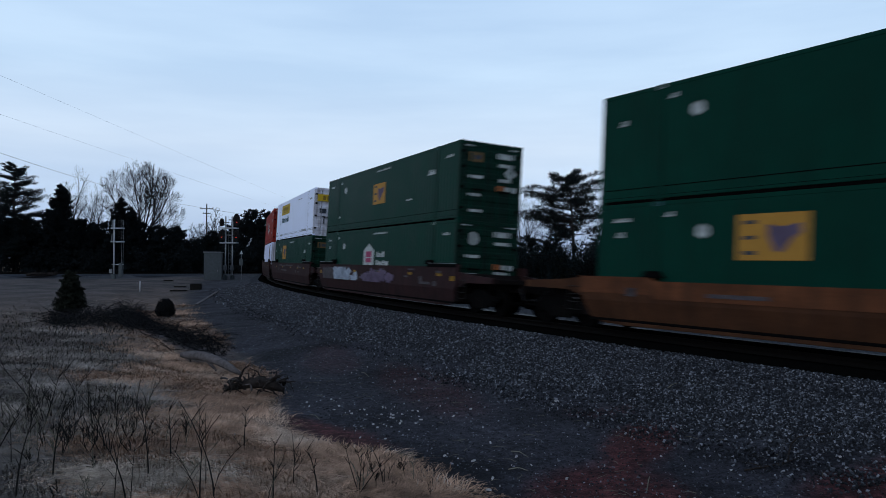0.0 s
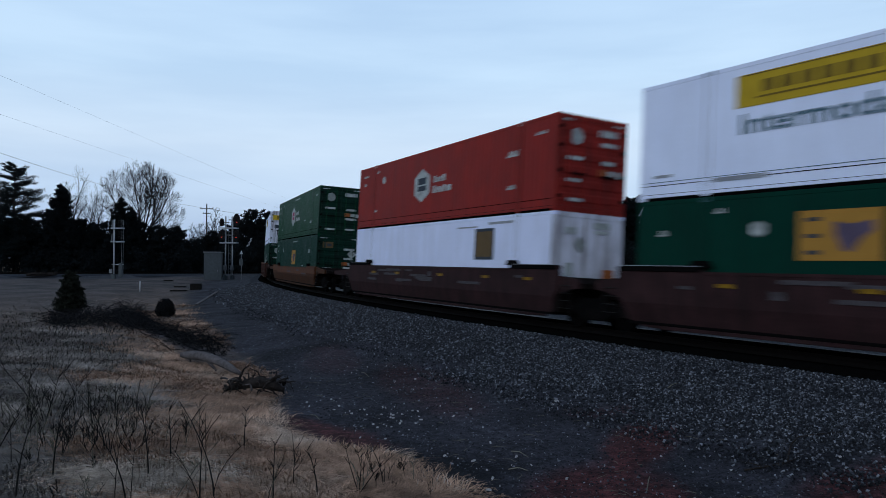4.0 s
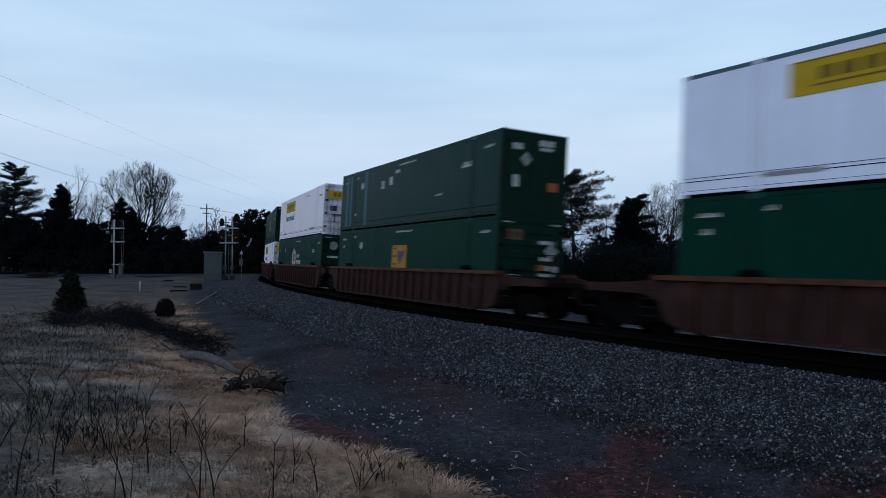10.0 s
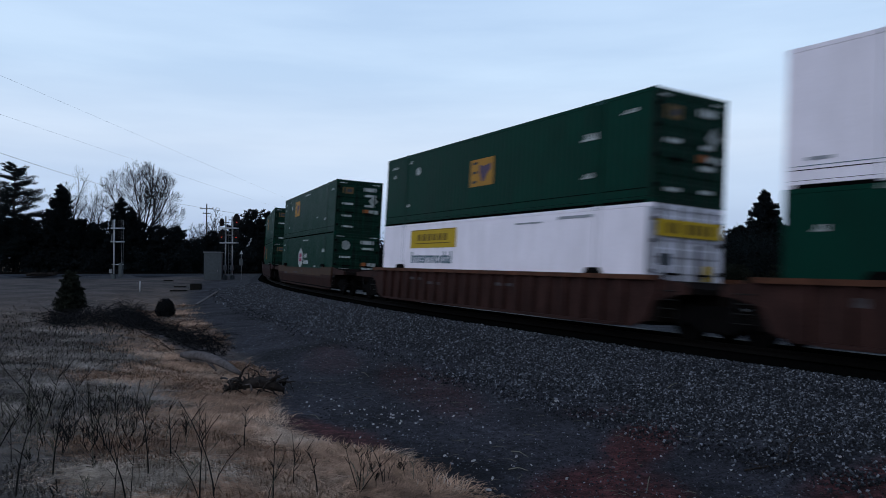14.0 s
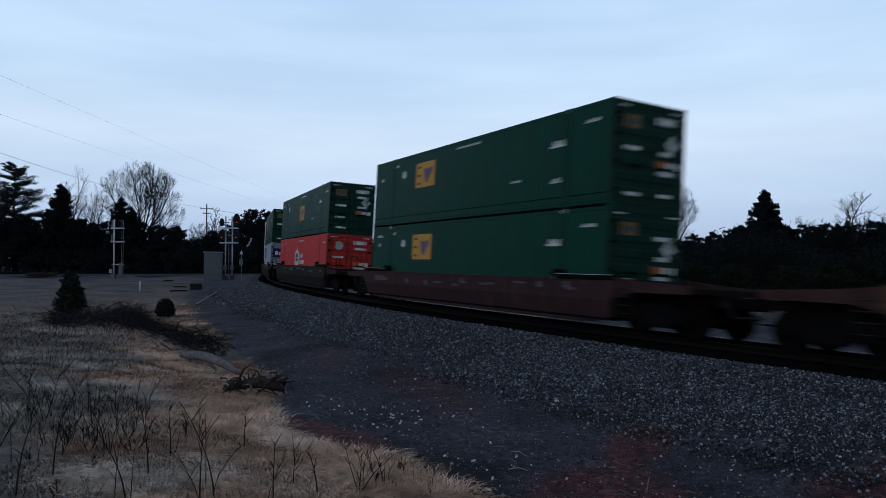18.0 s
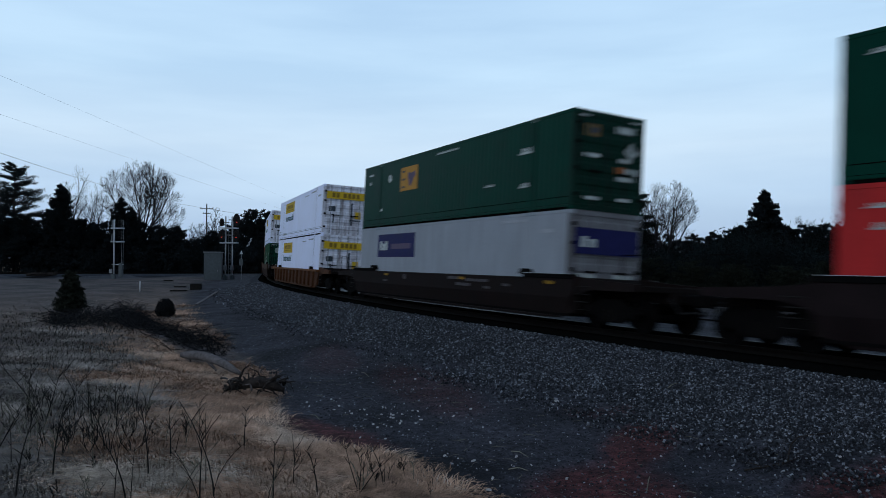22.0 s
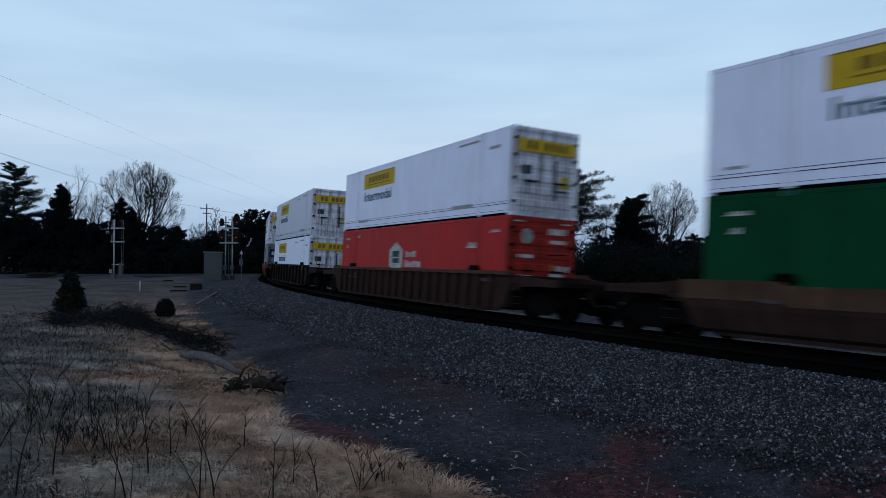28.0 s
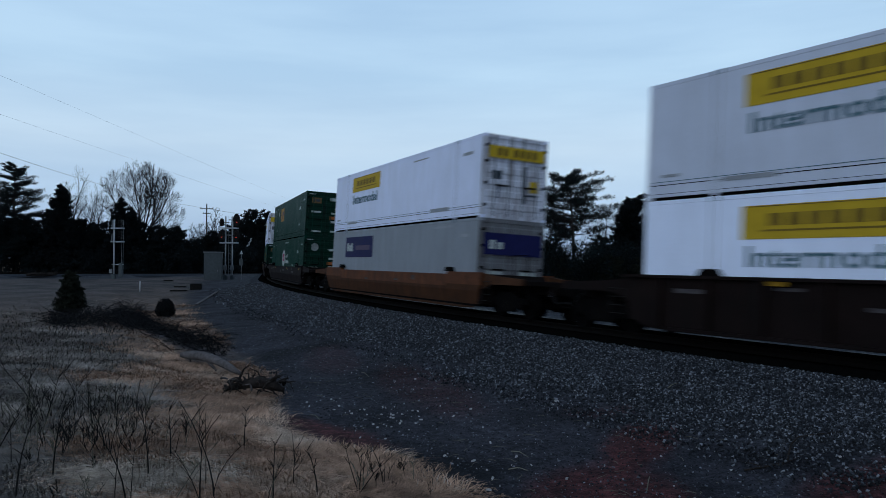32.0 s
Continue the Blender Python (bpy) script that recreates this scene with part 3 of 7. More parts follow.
def build_track(name, label, stations, near_ties, far_ties, bed_outer=2.3):
    track = tagged(new(name), label, "railway track", kind="structure")
    for side in (1, -1):
        prof = [(a + side * 0.7535, h - RAIL_DROP) for a, h in RAIL_PROFILE]
        part("rail", sweep(stations, prof, MAT["rail"], "rail"), track, "worn steel rail")
    # bed of crushed stone between and beside the ties
    bed = [(-2.6, -0.6), (-1.75, -0.32), (-1.4, -0.29), (-0.9, -0.29), (0.9, -0.29), (1.45, -0.35), (bed_outer, -0.46), (4.6, -1.25)]
    part("ballast_bed", sweep(stations, bed, MAT["gravel"], "ballast_bed", closed=False), track, "grey crushed stone ballast").data.polygons.foreach_set("use_smooth", [True] * ((len(stations) - 1) * 7))
    # black strip that paints the shade beside the near rail
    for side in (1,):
        shade_strip = [(side * 0.86, -0.265), (side * 0.9, -0.215), (side * 1.4, -0.225), (side * 1.78, -0.42)]
        part("shaded_ballast", sweep(stations, shade_strip if side > 0 else shade_strip[::-1], MAT["black_gap"], "shaded_ballast", closed=False), track, "black strip painted as shade beside the rail")
    tie = Mesh().box(-0.115, 0.115, -1.30, 1.30, -0.248 - 0.17, -0.244, 0.012).data("tie", MAT["tie"])
    for m in near_ties:
        part("tie", tie, track, at_=m)
    if far_ties:
        one = [Vector(v.co) for v in tie.vertices]
        faces = [tuple(p.vertices) for p in tie.polygons]
        rest = Mesh()
        for m in far_ties:
            rest.add([m @ v for v in one], faces)
        tagged(part("ties", rest.data("ties", MAT["tie"]), track), kind="stuff")
    return track


def main_track():
    ss = np.concatenate([np.arange(-420, -30, 10), np.arange(-30, 115, 1.0), np.arange(115, 520, 15)])
    st = [((at(s).x, at(s).y), float(np.interp(s, PS, PT)), bank(s)) for s in ss]
    ties = [rail_matrix(s, 0.5) for s in np.arange(-6, 120, 0.51)]
    build_track("railway_track", "curved single railway track on grey stone ballast", st, ties[:240], ties[240:])


def crossing_track():
    th = math.atan2(XDIR.y, XDIR.x)
    st = [((XA.x + XDIR.x * k, XA.y + XDIR.y * k), th, 0.0) for k in np.arange(-160, 90, 10)]
    mats = [Matrix.Translation((XA.x + XDIR.x * k, XA.y + XDIR.y * k, 0)) @ pose(0, 0, 0, 0, 0, math.degrees(th)) for k in np.arange(-20, 42, 0.55)]
    build_track("crossing_railway_track", "straight railway track crossing beyond the ditch", st, mats, [], 2.2)


main_track()
crossing_track()


# ---- loose stone ----
CUBE = np.array([(-1, -1, -1), (1, -1, -1), (1, 1, -1), (-1, 1, -1), (-1, -1, 1), (1, -1, 1), (1, 1, 1), (-1, 1, 1)], float)
CUBE_Q = np.array([(3, 2, 1, 0), (4, 5, 6, 7), (0, 1, 5, 4), (1, 2, 6, 5), (2, 3, 7, 6), (3, 0, 4, 7)])


def turns(rng, n):
    """n random rotations."""
    q = rng.normal(size=(n, 4))
    q /= np.linalg.norm(q, axis=1)[:, None]
    w, x, y, z = q.T
    return np.stack([np.stack([1 - 2 * (y * y + z * z), 2 * (x * y - z * w), 2 * (x * z + y * w)], -1),
                     np.stack([2 * (x * y + z * w), 1 - 2 * (x * x + z * z), 2 * (y * z - x * w)], -1),
                     np.stack([2 * (x * z - y * w), 2 * (y * z + x * w), 1 - 2 * (x * x + y * y)], -1)], 1)


def stones(name, label, mat, rng, x, y, z, size):
    n = len(x)
    shape = CUBE[None] * rng.uniform(0.55, 1.0, (n, 1, 3)) * np.array([1.25, 0.8, 0.6]) * rng.uniform(0.6, 1.15, (n, 8, 1))
    v = np.einsum("nij,nkj->nki", turns(rng, n), shape) * (size * 0.5)[:, None, None]
    v += np.stack([x, y, z], -1)[:, None]
    q = (CUBE_Q[None] + (np.arange(n) * 8)[:, None, None]).reshape(-1, 4)
    return tagged(new(name, big_mesh(name, v.reshape(-1, 3), q, mat)), label, "ballast", kind="stuff")


def scatter_ballast():
    rng = np.random.default_rng(5)
    n = 100000
    s = rng.uniform(0, 1, n) ** 1.7 * 60 - 1.0
    d = 1.64 + rng.beta(1.05, 2.1, n) * 4.8
    s = np.concatenate([s, rng.uniform(-2.5, 9, 32000)])
    d = np.concatenate([d, 2.8 + 3.6 * rng.beta(1.1, 1.5, 32000)])
    n = len(s)
    edge = 4.4 - 0.55 * np.exp(-((s + 1.2) / 2.4) ** 2) + 0.3 * np.sin(s * 0.9) + 0.25 * np.sin(s * 2.3 + 1) + rng.normal(0, 0.45, n)
    keep = (d < edge) | (rng.uniform(0, 1, n) < 0.13)
    s, d = s[keep], d[keep]
    px, py, th = np.interp(s, PS, PX), np.interp(s, PS, PY), np.interp(s, PS, PT)
    x, y = px - np.sin(th) * d, py + np.cos(th) * d
    bedz = np.interp(d, (0, 1.45, 2.3, 4.6), (-0.24, -0.33, -0.46, -1.25)) + d * math.sin(BANK)
    z = np.maximum(ground_height(x, y), bedz) + 0.008
    size = rng.uniform(0.022, 0.058, len(x)) * (1 + np.clip(s, 0, 60) / 45)
    stones("ballast_stones", "loose grey crushed stones on the slope beside the track", MAT["stone"], rng, x, y, z, size)
    # stones strewn over the cinders below
    n = 26000
    s, d = rng.uniform(0, 1, n) ** 1.6 * 37 - 3, rng.uniform(4.5, 9.6, n)
    px, py, th = np.interp(s, PS, PX), np.interp(s, PS, PY), np.interp(s, PS, PT)
    x, y = px - np.sin(th) * d, py + np.cos(th) * d
    stones("strewn_stones", "scattered small stones on dark cinders", MAT["stone"], rng, x, y, ground_height(x, y) + 0.003, 0.010 + 0.036 * rng.uniform(0, 1, n) ** 3)
    # pale chips in loose clusters
    cx, cy, cr, cn = np.array([(-0.9, 13.4, 0.55, 46), (-1.1, 14.0, 0.45, 26), (-2.4, 14.9, 0.6, 12), (2.6, 14.6, 0.4, 12), (0.5, 9.9, 0.8, 20), (0.2, 12.2, 1.4, 26), (4.6, 12.2, 1.6, 26), (3.0, 9.4, 1.2, 14), (-1.8, 19.0, 1.2, 22)]).T
    k = np.repeat(np.arange(len(cx)), (cn * 0.7).astype(int))
    x, y = cx[k] + rng.normal(0, 1, len(k)) * cr[k], cy[k] + rng.normal(0, 1, len(k)) * cr[k]
    stones("pale_chips", "small pale quartz chips scattered on cinders", MAT["rock"], rng, x, y, ground_height(x, y) + 0.01, 0.014 + 0.045 * rng.uniform(0, 1, len(x)) ** 2)


scatter_ballast()


# ---- dead grass and weeds ----
def blades(name, label, mat, rng, x, y, length, width, lean, category="grass", swirl=None):
    """Bent blades, two quads each; swirl combs them into matted tufts."""
    n = len(x)
    z = ground_height(x, y) - 0.005
    a = rng.uniform(0, 2 * np.pi, n) if swirl is None else swirl + rng.normal(0, 0.55, n)
    dx, dy = np.cos(a), np.sin(a)
    wx, wy = -dy * width / 2, dx * width / 2
    pts = []
    for u, k, w in ((0, 0, 1.0), (0.5, 0.4, 0.8), (1.0, 1.0, 0.25)):
        out = length * lean * k
        up = length * np.sqrt(np.maximum(0.015, 1 - (lean * 0.9) ** 2)) * u * (1.8 - 1.2 * u)
        for sg in (-1, 1):
            pts.append(np.stack([x + dx * out + sg * wx * w, y + dy * out + sg * wy * w, z + up + 0.004 * u], -1))
    v = np.stack(pts, 1).reshape(-1, 3)
    q = (np.array([(0, 1, 3, 2), (2, 3, 5, 4)])[None] + (np.arange(n) * 6)[:, None, None]).reshape(-1, 4)
    return tagged(new(name, big_mesh(name, v, q, mat)), label, category, kind="stuff")


def field_points(rng, n, r0, r1, left, right):
    """Places in a fan before the camera, denser close by."""
    r = r0 * (r1 / r0) ** rng.uniform(0, 1, n)
    t = rng.uniform(left, right, n)
    return t * r, r


def build_grass():
    rng = np.random.default_rng(11)
    x, y = field_points(rng, 330000, 5.0, 48, -0.68, 0.2)
    s, d = offset(x, y)
    patch = waves(x, y, 1.4, 2.0) + 0.6 * waves(x, y, 0.5, 5.0)
    grey = (-x / y - 0.455) * 9 + 0.9 * waves(x, y, 1.7, 8.0) + 0.5 * waves(x, y, 0.6, 1.0) + rng.normal(0, 0.25, len(x)) > 0
    keep = (d > grass_edge(s) + 0.08 + 0.4 * waves(x, y, 0.8, 4.0) + 0.15 * rng.normal(size=len(x))) & (rng.uniform(-1.3, 1, len(x)) < patch + 0.75) & (s < 40 + 8 * patch)
    keep &= ~((np.abs(d - ditch(s) - 0.3 * patch) < 0.85) & (s > 14.5) & (s < 38))
    keep &= rng.uniform(0, 1, len(x)) > np.clip(0.72 * np.clip((s - 12) / 4, 0, 1) + 0.3 * np.clip((s - 20) / 14, 0, 1), 0, 0.94) * (d > 10.9 + 0.5 * patch)
    swirl = 2.5 * waves(x, y, 0.55, 3.0) + 1.6 * waves(x, y, 2.1, 7.0) - 0.6
    r = np.hypot(x, y)
    stand = rng.uniform(0, 1, len(x)) < 0.2 + 0.12 * waves(x, y, 0.7, 6.0)
    lean = np.where(stand, rng.uniform(0.6, 0.95, len(x)), rng.uniform(1.0, 1.1, len(x)))
    length = np.where(stand, rng.uniform(0.05, 0.15, len(x)), rng.uniform(0.07, 0.24, len(x))) * (1 + r / 60)
    bleach = np.maximum(np.exp(-((x + 3.5) / 1.15) ** 2 - ((y - 8.3) / 0.8) ** 2), 0.6 * np.exp(-((x + 4.6) / 0.9) ** 2 - ((y - 10.6) / 0.7) ** 2))
    bleach = bleach + 0.25 * waves(x, y, 0.6, 2.0) > rng.uniform(0.15, 0.7, len(x))
    for name, label, mat, m in (("dead_grass", "matted tan dead grass on the bank", "straw", keep & ~grey & ~bleach), ("weathered_grass", "dull grey weathered grass under dry weeds", "grey_straw", keep & grey & ~bleach),
                                ("bleached_grass", "pale bleached patch of dead grass", "bleached", keep & bleach)):
        blades(name, label, MAT[mat], rng, x[m], y[m], length[m], 0.006 * (1 + r[m] / 9), lean[m], swirl=swirl[m])
    x, y = field_points(rng, 9000, 5, 34, -0.68, -0.42)
    s, d = offset(x, y)
    keep = (d > 11) & (waves(x, y, 2.0, 7.0) > -0.2)
    x, y = x[keep], y[keep]
    blades("green_grass", "thin greyish green grass among dead stalks", MAT["bush"], rng, x, y,
           rng.uniform(0.06, 0.22, len(x)), 0.005 * (1 + np.hypot(x, y) / 12), rng.uniform(0.2, 0.9, len(x)))


build_grass()


def stalk_mesh(rng, h, bend, twigs, r=0.006):
    m = Mesh()
    a = rng.uniform(0, 2 * math.pi)
    pts = [Vector((math.cos(a) * bend * h * u * u, math.sin(a) * bend * h * u * u, h * u)) for u in np.linspace(0, 1, 6)]
    m.tube(pts, [r * (1 - 0.7 * i / 5) for i in range(6)], 3)
    for _ in range(twigs):
        u = rng.uniform(0.3, 0.95)
        p = Vector((math.cos(a) * bend * h * u * u, math.sin(a) * bend * h * u * u, h * u))
        b, ln = rng.uniform(0, 2 * math.pi), h * rng.uniform(0.12, 0.32)
        e = p + Vector((math.cos(b) * ln * 0.6, math.sin(b) * ln * 0.6, ln * 0.8))
        m.tube([p, p.lerp(e, 0.5) + Vector((0, 0, ln * 0.06)), e], [r * 0.5, r * 0.4, r * 0.25], 3)
    return m


def weed_bush(rng, h):
    """A dry branching weed: a few stems, each with forked side twigs."""
    m = Mesh()
    for _ in range(rng.randint(1, 3)):
        a, tilt = rng.uniform(0, 2 * math.pi), abs(rng.gauss(0.1, 0.35))
        tip = Vector((math.cos(a) * tilt * h, math.sin(a) * tilt * h, h * rng.uniform(0.75, 1.0)))
        kink = tip * 0.5 + Vector((rng.uniform(-0.05, 0.05), rng.uniform(-0.05, 0.05), 0.03 * h))
        m.tube([(0, 0, 0), kink, tip], [0.0068, 0.005, 0.0022], 3, caps=False)
        for _ in range(rng.randint(4, 8)):
            u = rng.uniform(0.25, 0.95)
            p = kink * (u * 2) if u < 0.5 else kink.lerp(tip, u * 2 - 1)
            b, ln = rng.uniform(0, 2 * math.pi), h * rng.uniform(0.15, 0.42) * (1.15 - 0.6 * u)
            e = p + Vector((math.cos(b) * ln * 0.65, math.sin(b) * ln * 0.65, ln * 0.75))
            m.tube([p, p.lerp(e, 0.5) + Vector((0, 0, -ln * 0.06)), e], [0.005, 0.0038, 0.0018], 3, caps=False)
            for _ in range(rng.randint(1, 3)):
                q = p.lerp(e, rng.uniform(0.35, 0.9))
                c, l2 = rng.uniform(0, 2 * math.pi), ln * rng.uniform(0.2, 0.45)
                m.tube([q, q + Vector((math.cos(c) * l2 * 0.6, math.sin(c) * l2 * 0.6, l2 * 0.7))], [0.0034, 0.0016], 3, caps=False)
    return m


def build_weeds():
    rng = random.Random(3)
    dark, pale = Mesh(), Mesh()
    for k in range(175):
        if k % 9 < 6:
            r, t = rng.gauss(9.6, 1.5), -0.36 - 0.27 * rng.random() ** 0.8 + 0.05 * math.sin(k * 1.7)
        elif k % 9 < 7:
            r, t = rng.uniform(6.2, 9.0), rng.uniform(-0.6, -0.2)
        else:
            r, t = rng.uniform(8.2, 10.4), rng.uniform(-0.12, -0.01) - 0.3 * (k % 2)
        x, y = t * r, r
        sd = offset([x], [y])
        if sd[1][0] < 9.9 or r < 6 or math.hypot((x + 3.5) / 1.2, (y - 8.3) / 0.9) < 1 and k % 4:
            continue
        h = (0.2 + 0.62 * rng.random() ** 1.3) * (1 if rng.random() < 0.87 else 1.4) * (0.6 if t > -0.15 else 1)
        m = weed_bush(rng, h) if rng.random() < 0.42 else stalk_mesh(rng, h, rng.uniform(0, 0.75), rng.randint(1, 6), 0.0065)
        (pale if rng.random() < 0.22 else dark).add([Vector(v) + Vector((x, y, gz(x, y) - 0.02)) for v in m.v], m.f)
    tagged(new("dry_weeds", dark.data("dry_weeds", MAT["weed"])), "thicket of dark leafless weed stalks in grass", "weeds", kind="stuff")
    tagged(new("pale_weeds", pale.data("pale_weeds", MAT["pale_weed"])), "sparse pale dry weed stalks in grass", "weeds", kind="stuff")
    # the tall ones that stand apart
    for px, py, h, bend, tw in ((-0.31, 0.33, 1.0, 0.55, 2), (-0.40, 0.30, 0.75, 0.1, 6), (-0.46, 0.26, 0.7, 0.6, 3), (-0.23, 0.33, 0.6, 0.1, 7), (-0.17, 0.32, 0.55, 0.25, 6),
                                (-0.37, 0.27, 0.6, 0.1, 8), (-0.53, 0.30, 0.85, 0.15, 5), (-0.58, 0.33, 0.8, 0.2, 4), (-0.27, 0.26, 0.55, 0.1, 7), (-0.08, 0.31, 0.45, 0.3, 8),
                                (-0.33, 0.335, 0.65, 0.05, 3), (-0.43, 0.34, 0.7, 0.35, 4)):
        x, y, z = spot(px, py)
        ob = new("weed_stalk", stalk_mesh(rng, h, bend, 0, 0.011).data("weed_stalk", MAT["weed"]))
        ob.matrix_basis = pose(x, y, z - 0.02)
        spine = [w.co.copy() for w in ob.data.vertices][::3]
        for _ in range(tw):
            p = spine[rng.randint(2, 5)]
            b, ln = rng.uniform(0, 2 * math.pi), h * rng.uniform(0.14, 0.34)
            e = p + Vector((math.cos(b) * ln * 0.6, math.sin(b) * ln * 0.6, ln * 0.8))
            part("twig", Mesh().tube([p, p.lerp(e, 0.5) + Vector((0, 0, ln * 0.06)), e], [0.005, 0.004, 0.0025], 4).data("twig", MAT["weed"]), ob)
        tagged(ob, "tall dark leafless weed stalk in dead grass", "weed", "weed stalks on the bank")


build_weeds()


# ---- rocks, log, stump, litter ----
def rock(rng, px, py, size, label="pale rounded stone lying on dark cinders"):
    bm = bmesh.new()
    bmesh.ops.create_icosphere(bm, subdivisions=1, radius=size / 2)
    sx, sy, sz = rng.uniform(0.9, 1.4), rng.uniform(0.6, 0.9), rng.uniform(0.45, 0.75)
    for v in bm.verts:
        k = 1 + 0.35 * noise.noise(v.co * (2.2 / size) + Vector((px * 40, py * 40, 0)))
        v.co = Vector((v.co.x * sx * k, v.co.y * sy * k, v.co.z * sz * k))
    me = bpy.data.meshes.new("rock")
    bm.to_mesh(me)
    bm.free()
    me.materials.append(MAT["rock"])
    x, y, z = spot(px, py)
    ob = new("rock", me)
    ob.matrix_basis = pose(x, y, z + size * 0.18, 0, 0, rng.uniform(0, 360))
    tagged(ob, label, "rock", "pale stones below the track")


def way(x, y):
    """Slopes from the level eye for a place in the picture plane."""
    u, v = (x - 784) / 1293.4, (y - 441) / 1293.4
    v2 = v * math.cos(radians(0.26)) - u * math.sin(radians(0.26))
    u2 = u * math.cos(radians(0.26)) + v * math.sin(radians(0.26))
    t = math.tan(radians(0.867))
    depth = 1 + v2 * t
    return u2 / math.cos(radians(0.867)) / depth, (v2 - t) / depth


def litter():
    rng = random.Random(8)
    for x, y, s in ((838, 817, 0.10), (865, 869, 0.11), (787, 808, 0.09), (600, 720, 0.13), (586, 708, 0.10), (543, 713, 0.09), (1487, 810, 0.09), (602, 706, 0.08),
                    (682, 778, 0.08), (696, 741, 0.09), (712, 735, 0.08), (736, 750, 0.09), (745, 744, 0.10), (661, 752, 0.10), (668, 758, 0.09), (985, 712, 0.13),
                    (978, 718, 0.12), (1240, 700, 0.08), (1120, 690, 0.07), (833, 725, 0.08), (862, 833, 0.09), (872, 848, 0.1), (735, 672, 0.09), (832, 690, 0.08)):
        rock(rng, *way(x, y), s * rng.uniform(0.55, 0.8))
    # bleached log
    a, b = spot(*way(322, 642)), spot(*way(424, 668))
    A, B = Vector(a) + Vector((0, 0, 0.24)), Vector(b) + Vector((0, 0, 0.12))
    m = Mesh()
    pts = [A.lerp(B, u) + Vector((0, 0, 0.16 * math.sin(u * 3.1) - 0.03)) for u in np.linspace(0, 1, 9)]
    m.tube(pts, [0.07, 0.115, 0.125, 0.125, 0.12, 0.115, 0.105, 0.09, 0.05], 10)
    m.tube([pts[1], pts[1] + Vector((0.12, -0.1, -0.3)), pts[1] + Vector((0.2, -0.1, -0.5))], [0.08, 0.06, 0.04], 7)
    m.tube([pts[3], pts[3] + Vector((0.25, -0.25, -0.12)), pts[3] + Vector((0.5, -0.4, -0.32))], [0.07, 0.05, 0.03], 7)
    log_ob = new("log", m.data("log", MAT["log"], True))
    tagged(log_ob, "bleached fallen log lying beside the ditch", "log")
    # uprooted stump, a tangle of roots
    base = Vector(spot(*way(456, 702)))
    stump = new("stump", Mesh().tube([(-0.75, 0.1, 0.12), (-0.3, 0.05, 0.24), (0, 0, 0.3), (0.3, -0.03, 0.26), (0.55, -0.05, 0.14)], [0.04, 0.09, 0.12, 0.12, 0.04], 9).data("stump", MAT["root"], True))
    stump.matrix_basis = Matrix.Translation(base)
    tagged(stump, "dark uprooted stump with tangled roots", "stump")
    for k in range(60):
        ang, ln = rng.uniform(0, 2 * math.pi), rng.uniform(0.2, 0.62)
        p = Vector((rng.uniform(-0.7, 0.6), rng.uniform(-0.2, 0.15), rng.uniform(0.12, 0.38)))
        e = p + Vector((math.cos(ang) * ln * 0.55, math.sin(ang) * ln * 0.4, rng.choice((-0.6, -0.4, -0.15, 0.1, 0.3, 0.7)) * ln))
        e.z = max(e.z, 0.02)
        mid = p.lerp(e, 0.5) + Vector((rng.uniform(-0.12, 0.12), rng.uniform(-0.1, 0.1), rng.uniform(-0.05, 0.12)))
        part("root", Mesh().tube([p, p.lerp(mid, 0.5) + Vector((0, 0, 0.02)), mid, e], [rng.uniform(0.014, 0.04), 0.022, 0.015, 0.005], 6).data("root", MAT["root" if k % 11 else "log"], True), stump)
    # dark fallen branch on the slope
    q = [Vector(spot(*way(x, y))) + Vector((0, 0, 0.025)) for x, y in ((1318, 836), (1352, 830), (1392, 822), (1400, 790), (1412, 777), (1440, 772), (1490, 768))]
    m = Mesh().tube(q, [0.012, 0.015, 0.015, 0.013, 0.012, 0.010, 0.005], 6)
    m.tube([q[1], Vector(spot(*way(1310, 822))) + Vector((0, 0, 0.05))], [0.010, 0.004], 5)
    m.tube([q[2], Vector(spot(*way(1425, 812))) + Vector((0, 0, 0.06))], [0.009, 0.004], 5)
    tagged(new("fallen_branch", m.data("fallen_branch", MAT["root"], True)), "crooked dark fallen branch on the cinder slope", "branch")
    # twigs near the ditch
    for x0, y0, x1, y1 in ((905, 800, 935, 812), (550, 735, 566, 745), (1145, 870, 1150, 846), (640, 660, 652, 668), (1180, 690, 1200, 680), (900, 832, 935, 836)):
        p, e = Vector(spot(*way(x0, y0))), Vector(spot(*way(x1, y1)))
        m = Mesh().tube([p + Vector((0, 0, 0.01)), p.lerp(e, 0.5) + Vector((0, 0, 0.05)), e + Vector((0, 0, 0.02))], [0.008, 0.007, 0.004], 5)
        tagged(new("twig", m.data("twig", MAT["pale_weed"])), "short pale dry twig on the ground", "twig", "twigs below the track")
    # bits of stick and straw strewn over the cinders
    m = Mesh()
    for _ in range(260):
        s, d = 30 * rng.random() ** 1.8 - 3, rng.uniform(4.8, 9.4)
        th = float(np.interp(s, PS, PT))
        x, y = float(np.interp(s, PS, PX)) - math.sin(th) * d, float(np.interp(s, PS, PY)) + math.cos(th) * d
        a, ln = rng.uniform(0, 2 * math.pi), rng.uniform(0.05, 0.26)
        e = Vector((math.cos(a) * ln, math.sin(a) * ln, 0))
        g = gz(x, y) + 0.012
        q = Vector((x, y, g))
        m.tube([q, q + e * 0.5 + Vector((e.y, -e.x, 0)) * rng.uniform(-0.2, 0.2) + Vector((0, 0, 0.012)), q + e], [0.0038, 0.0034, 0.002], 3)
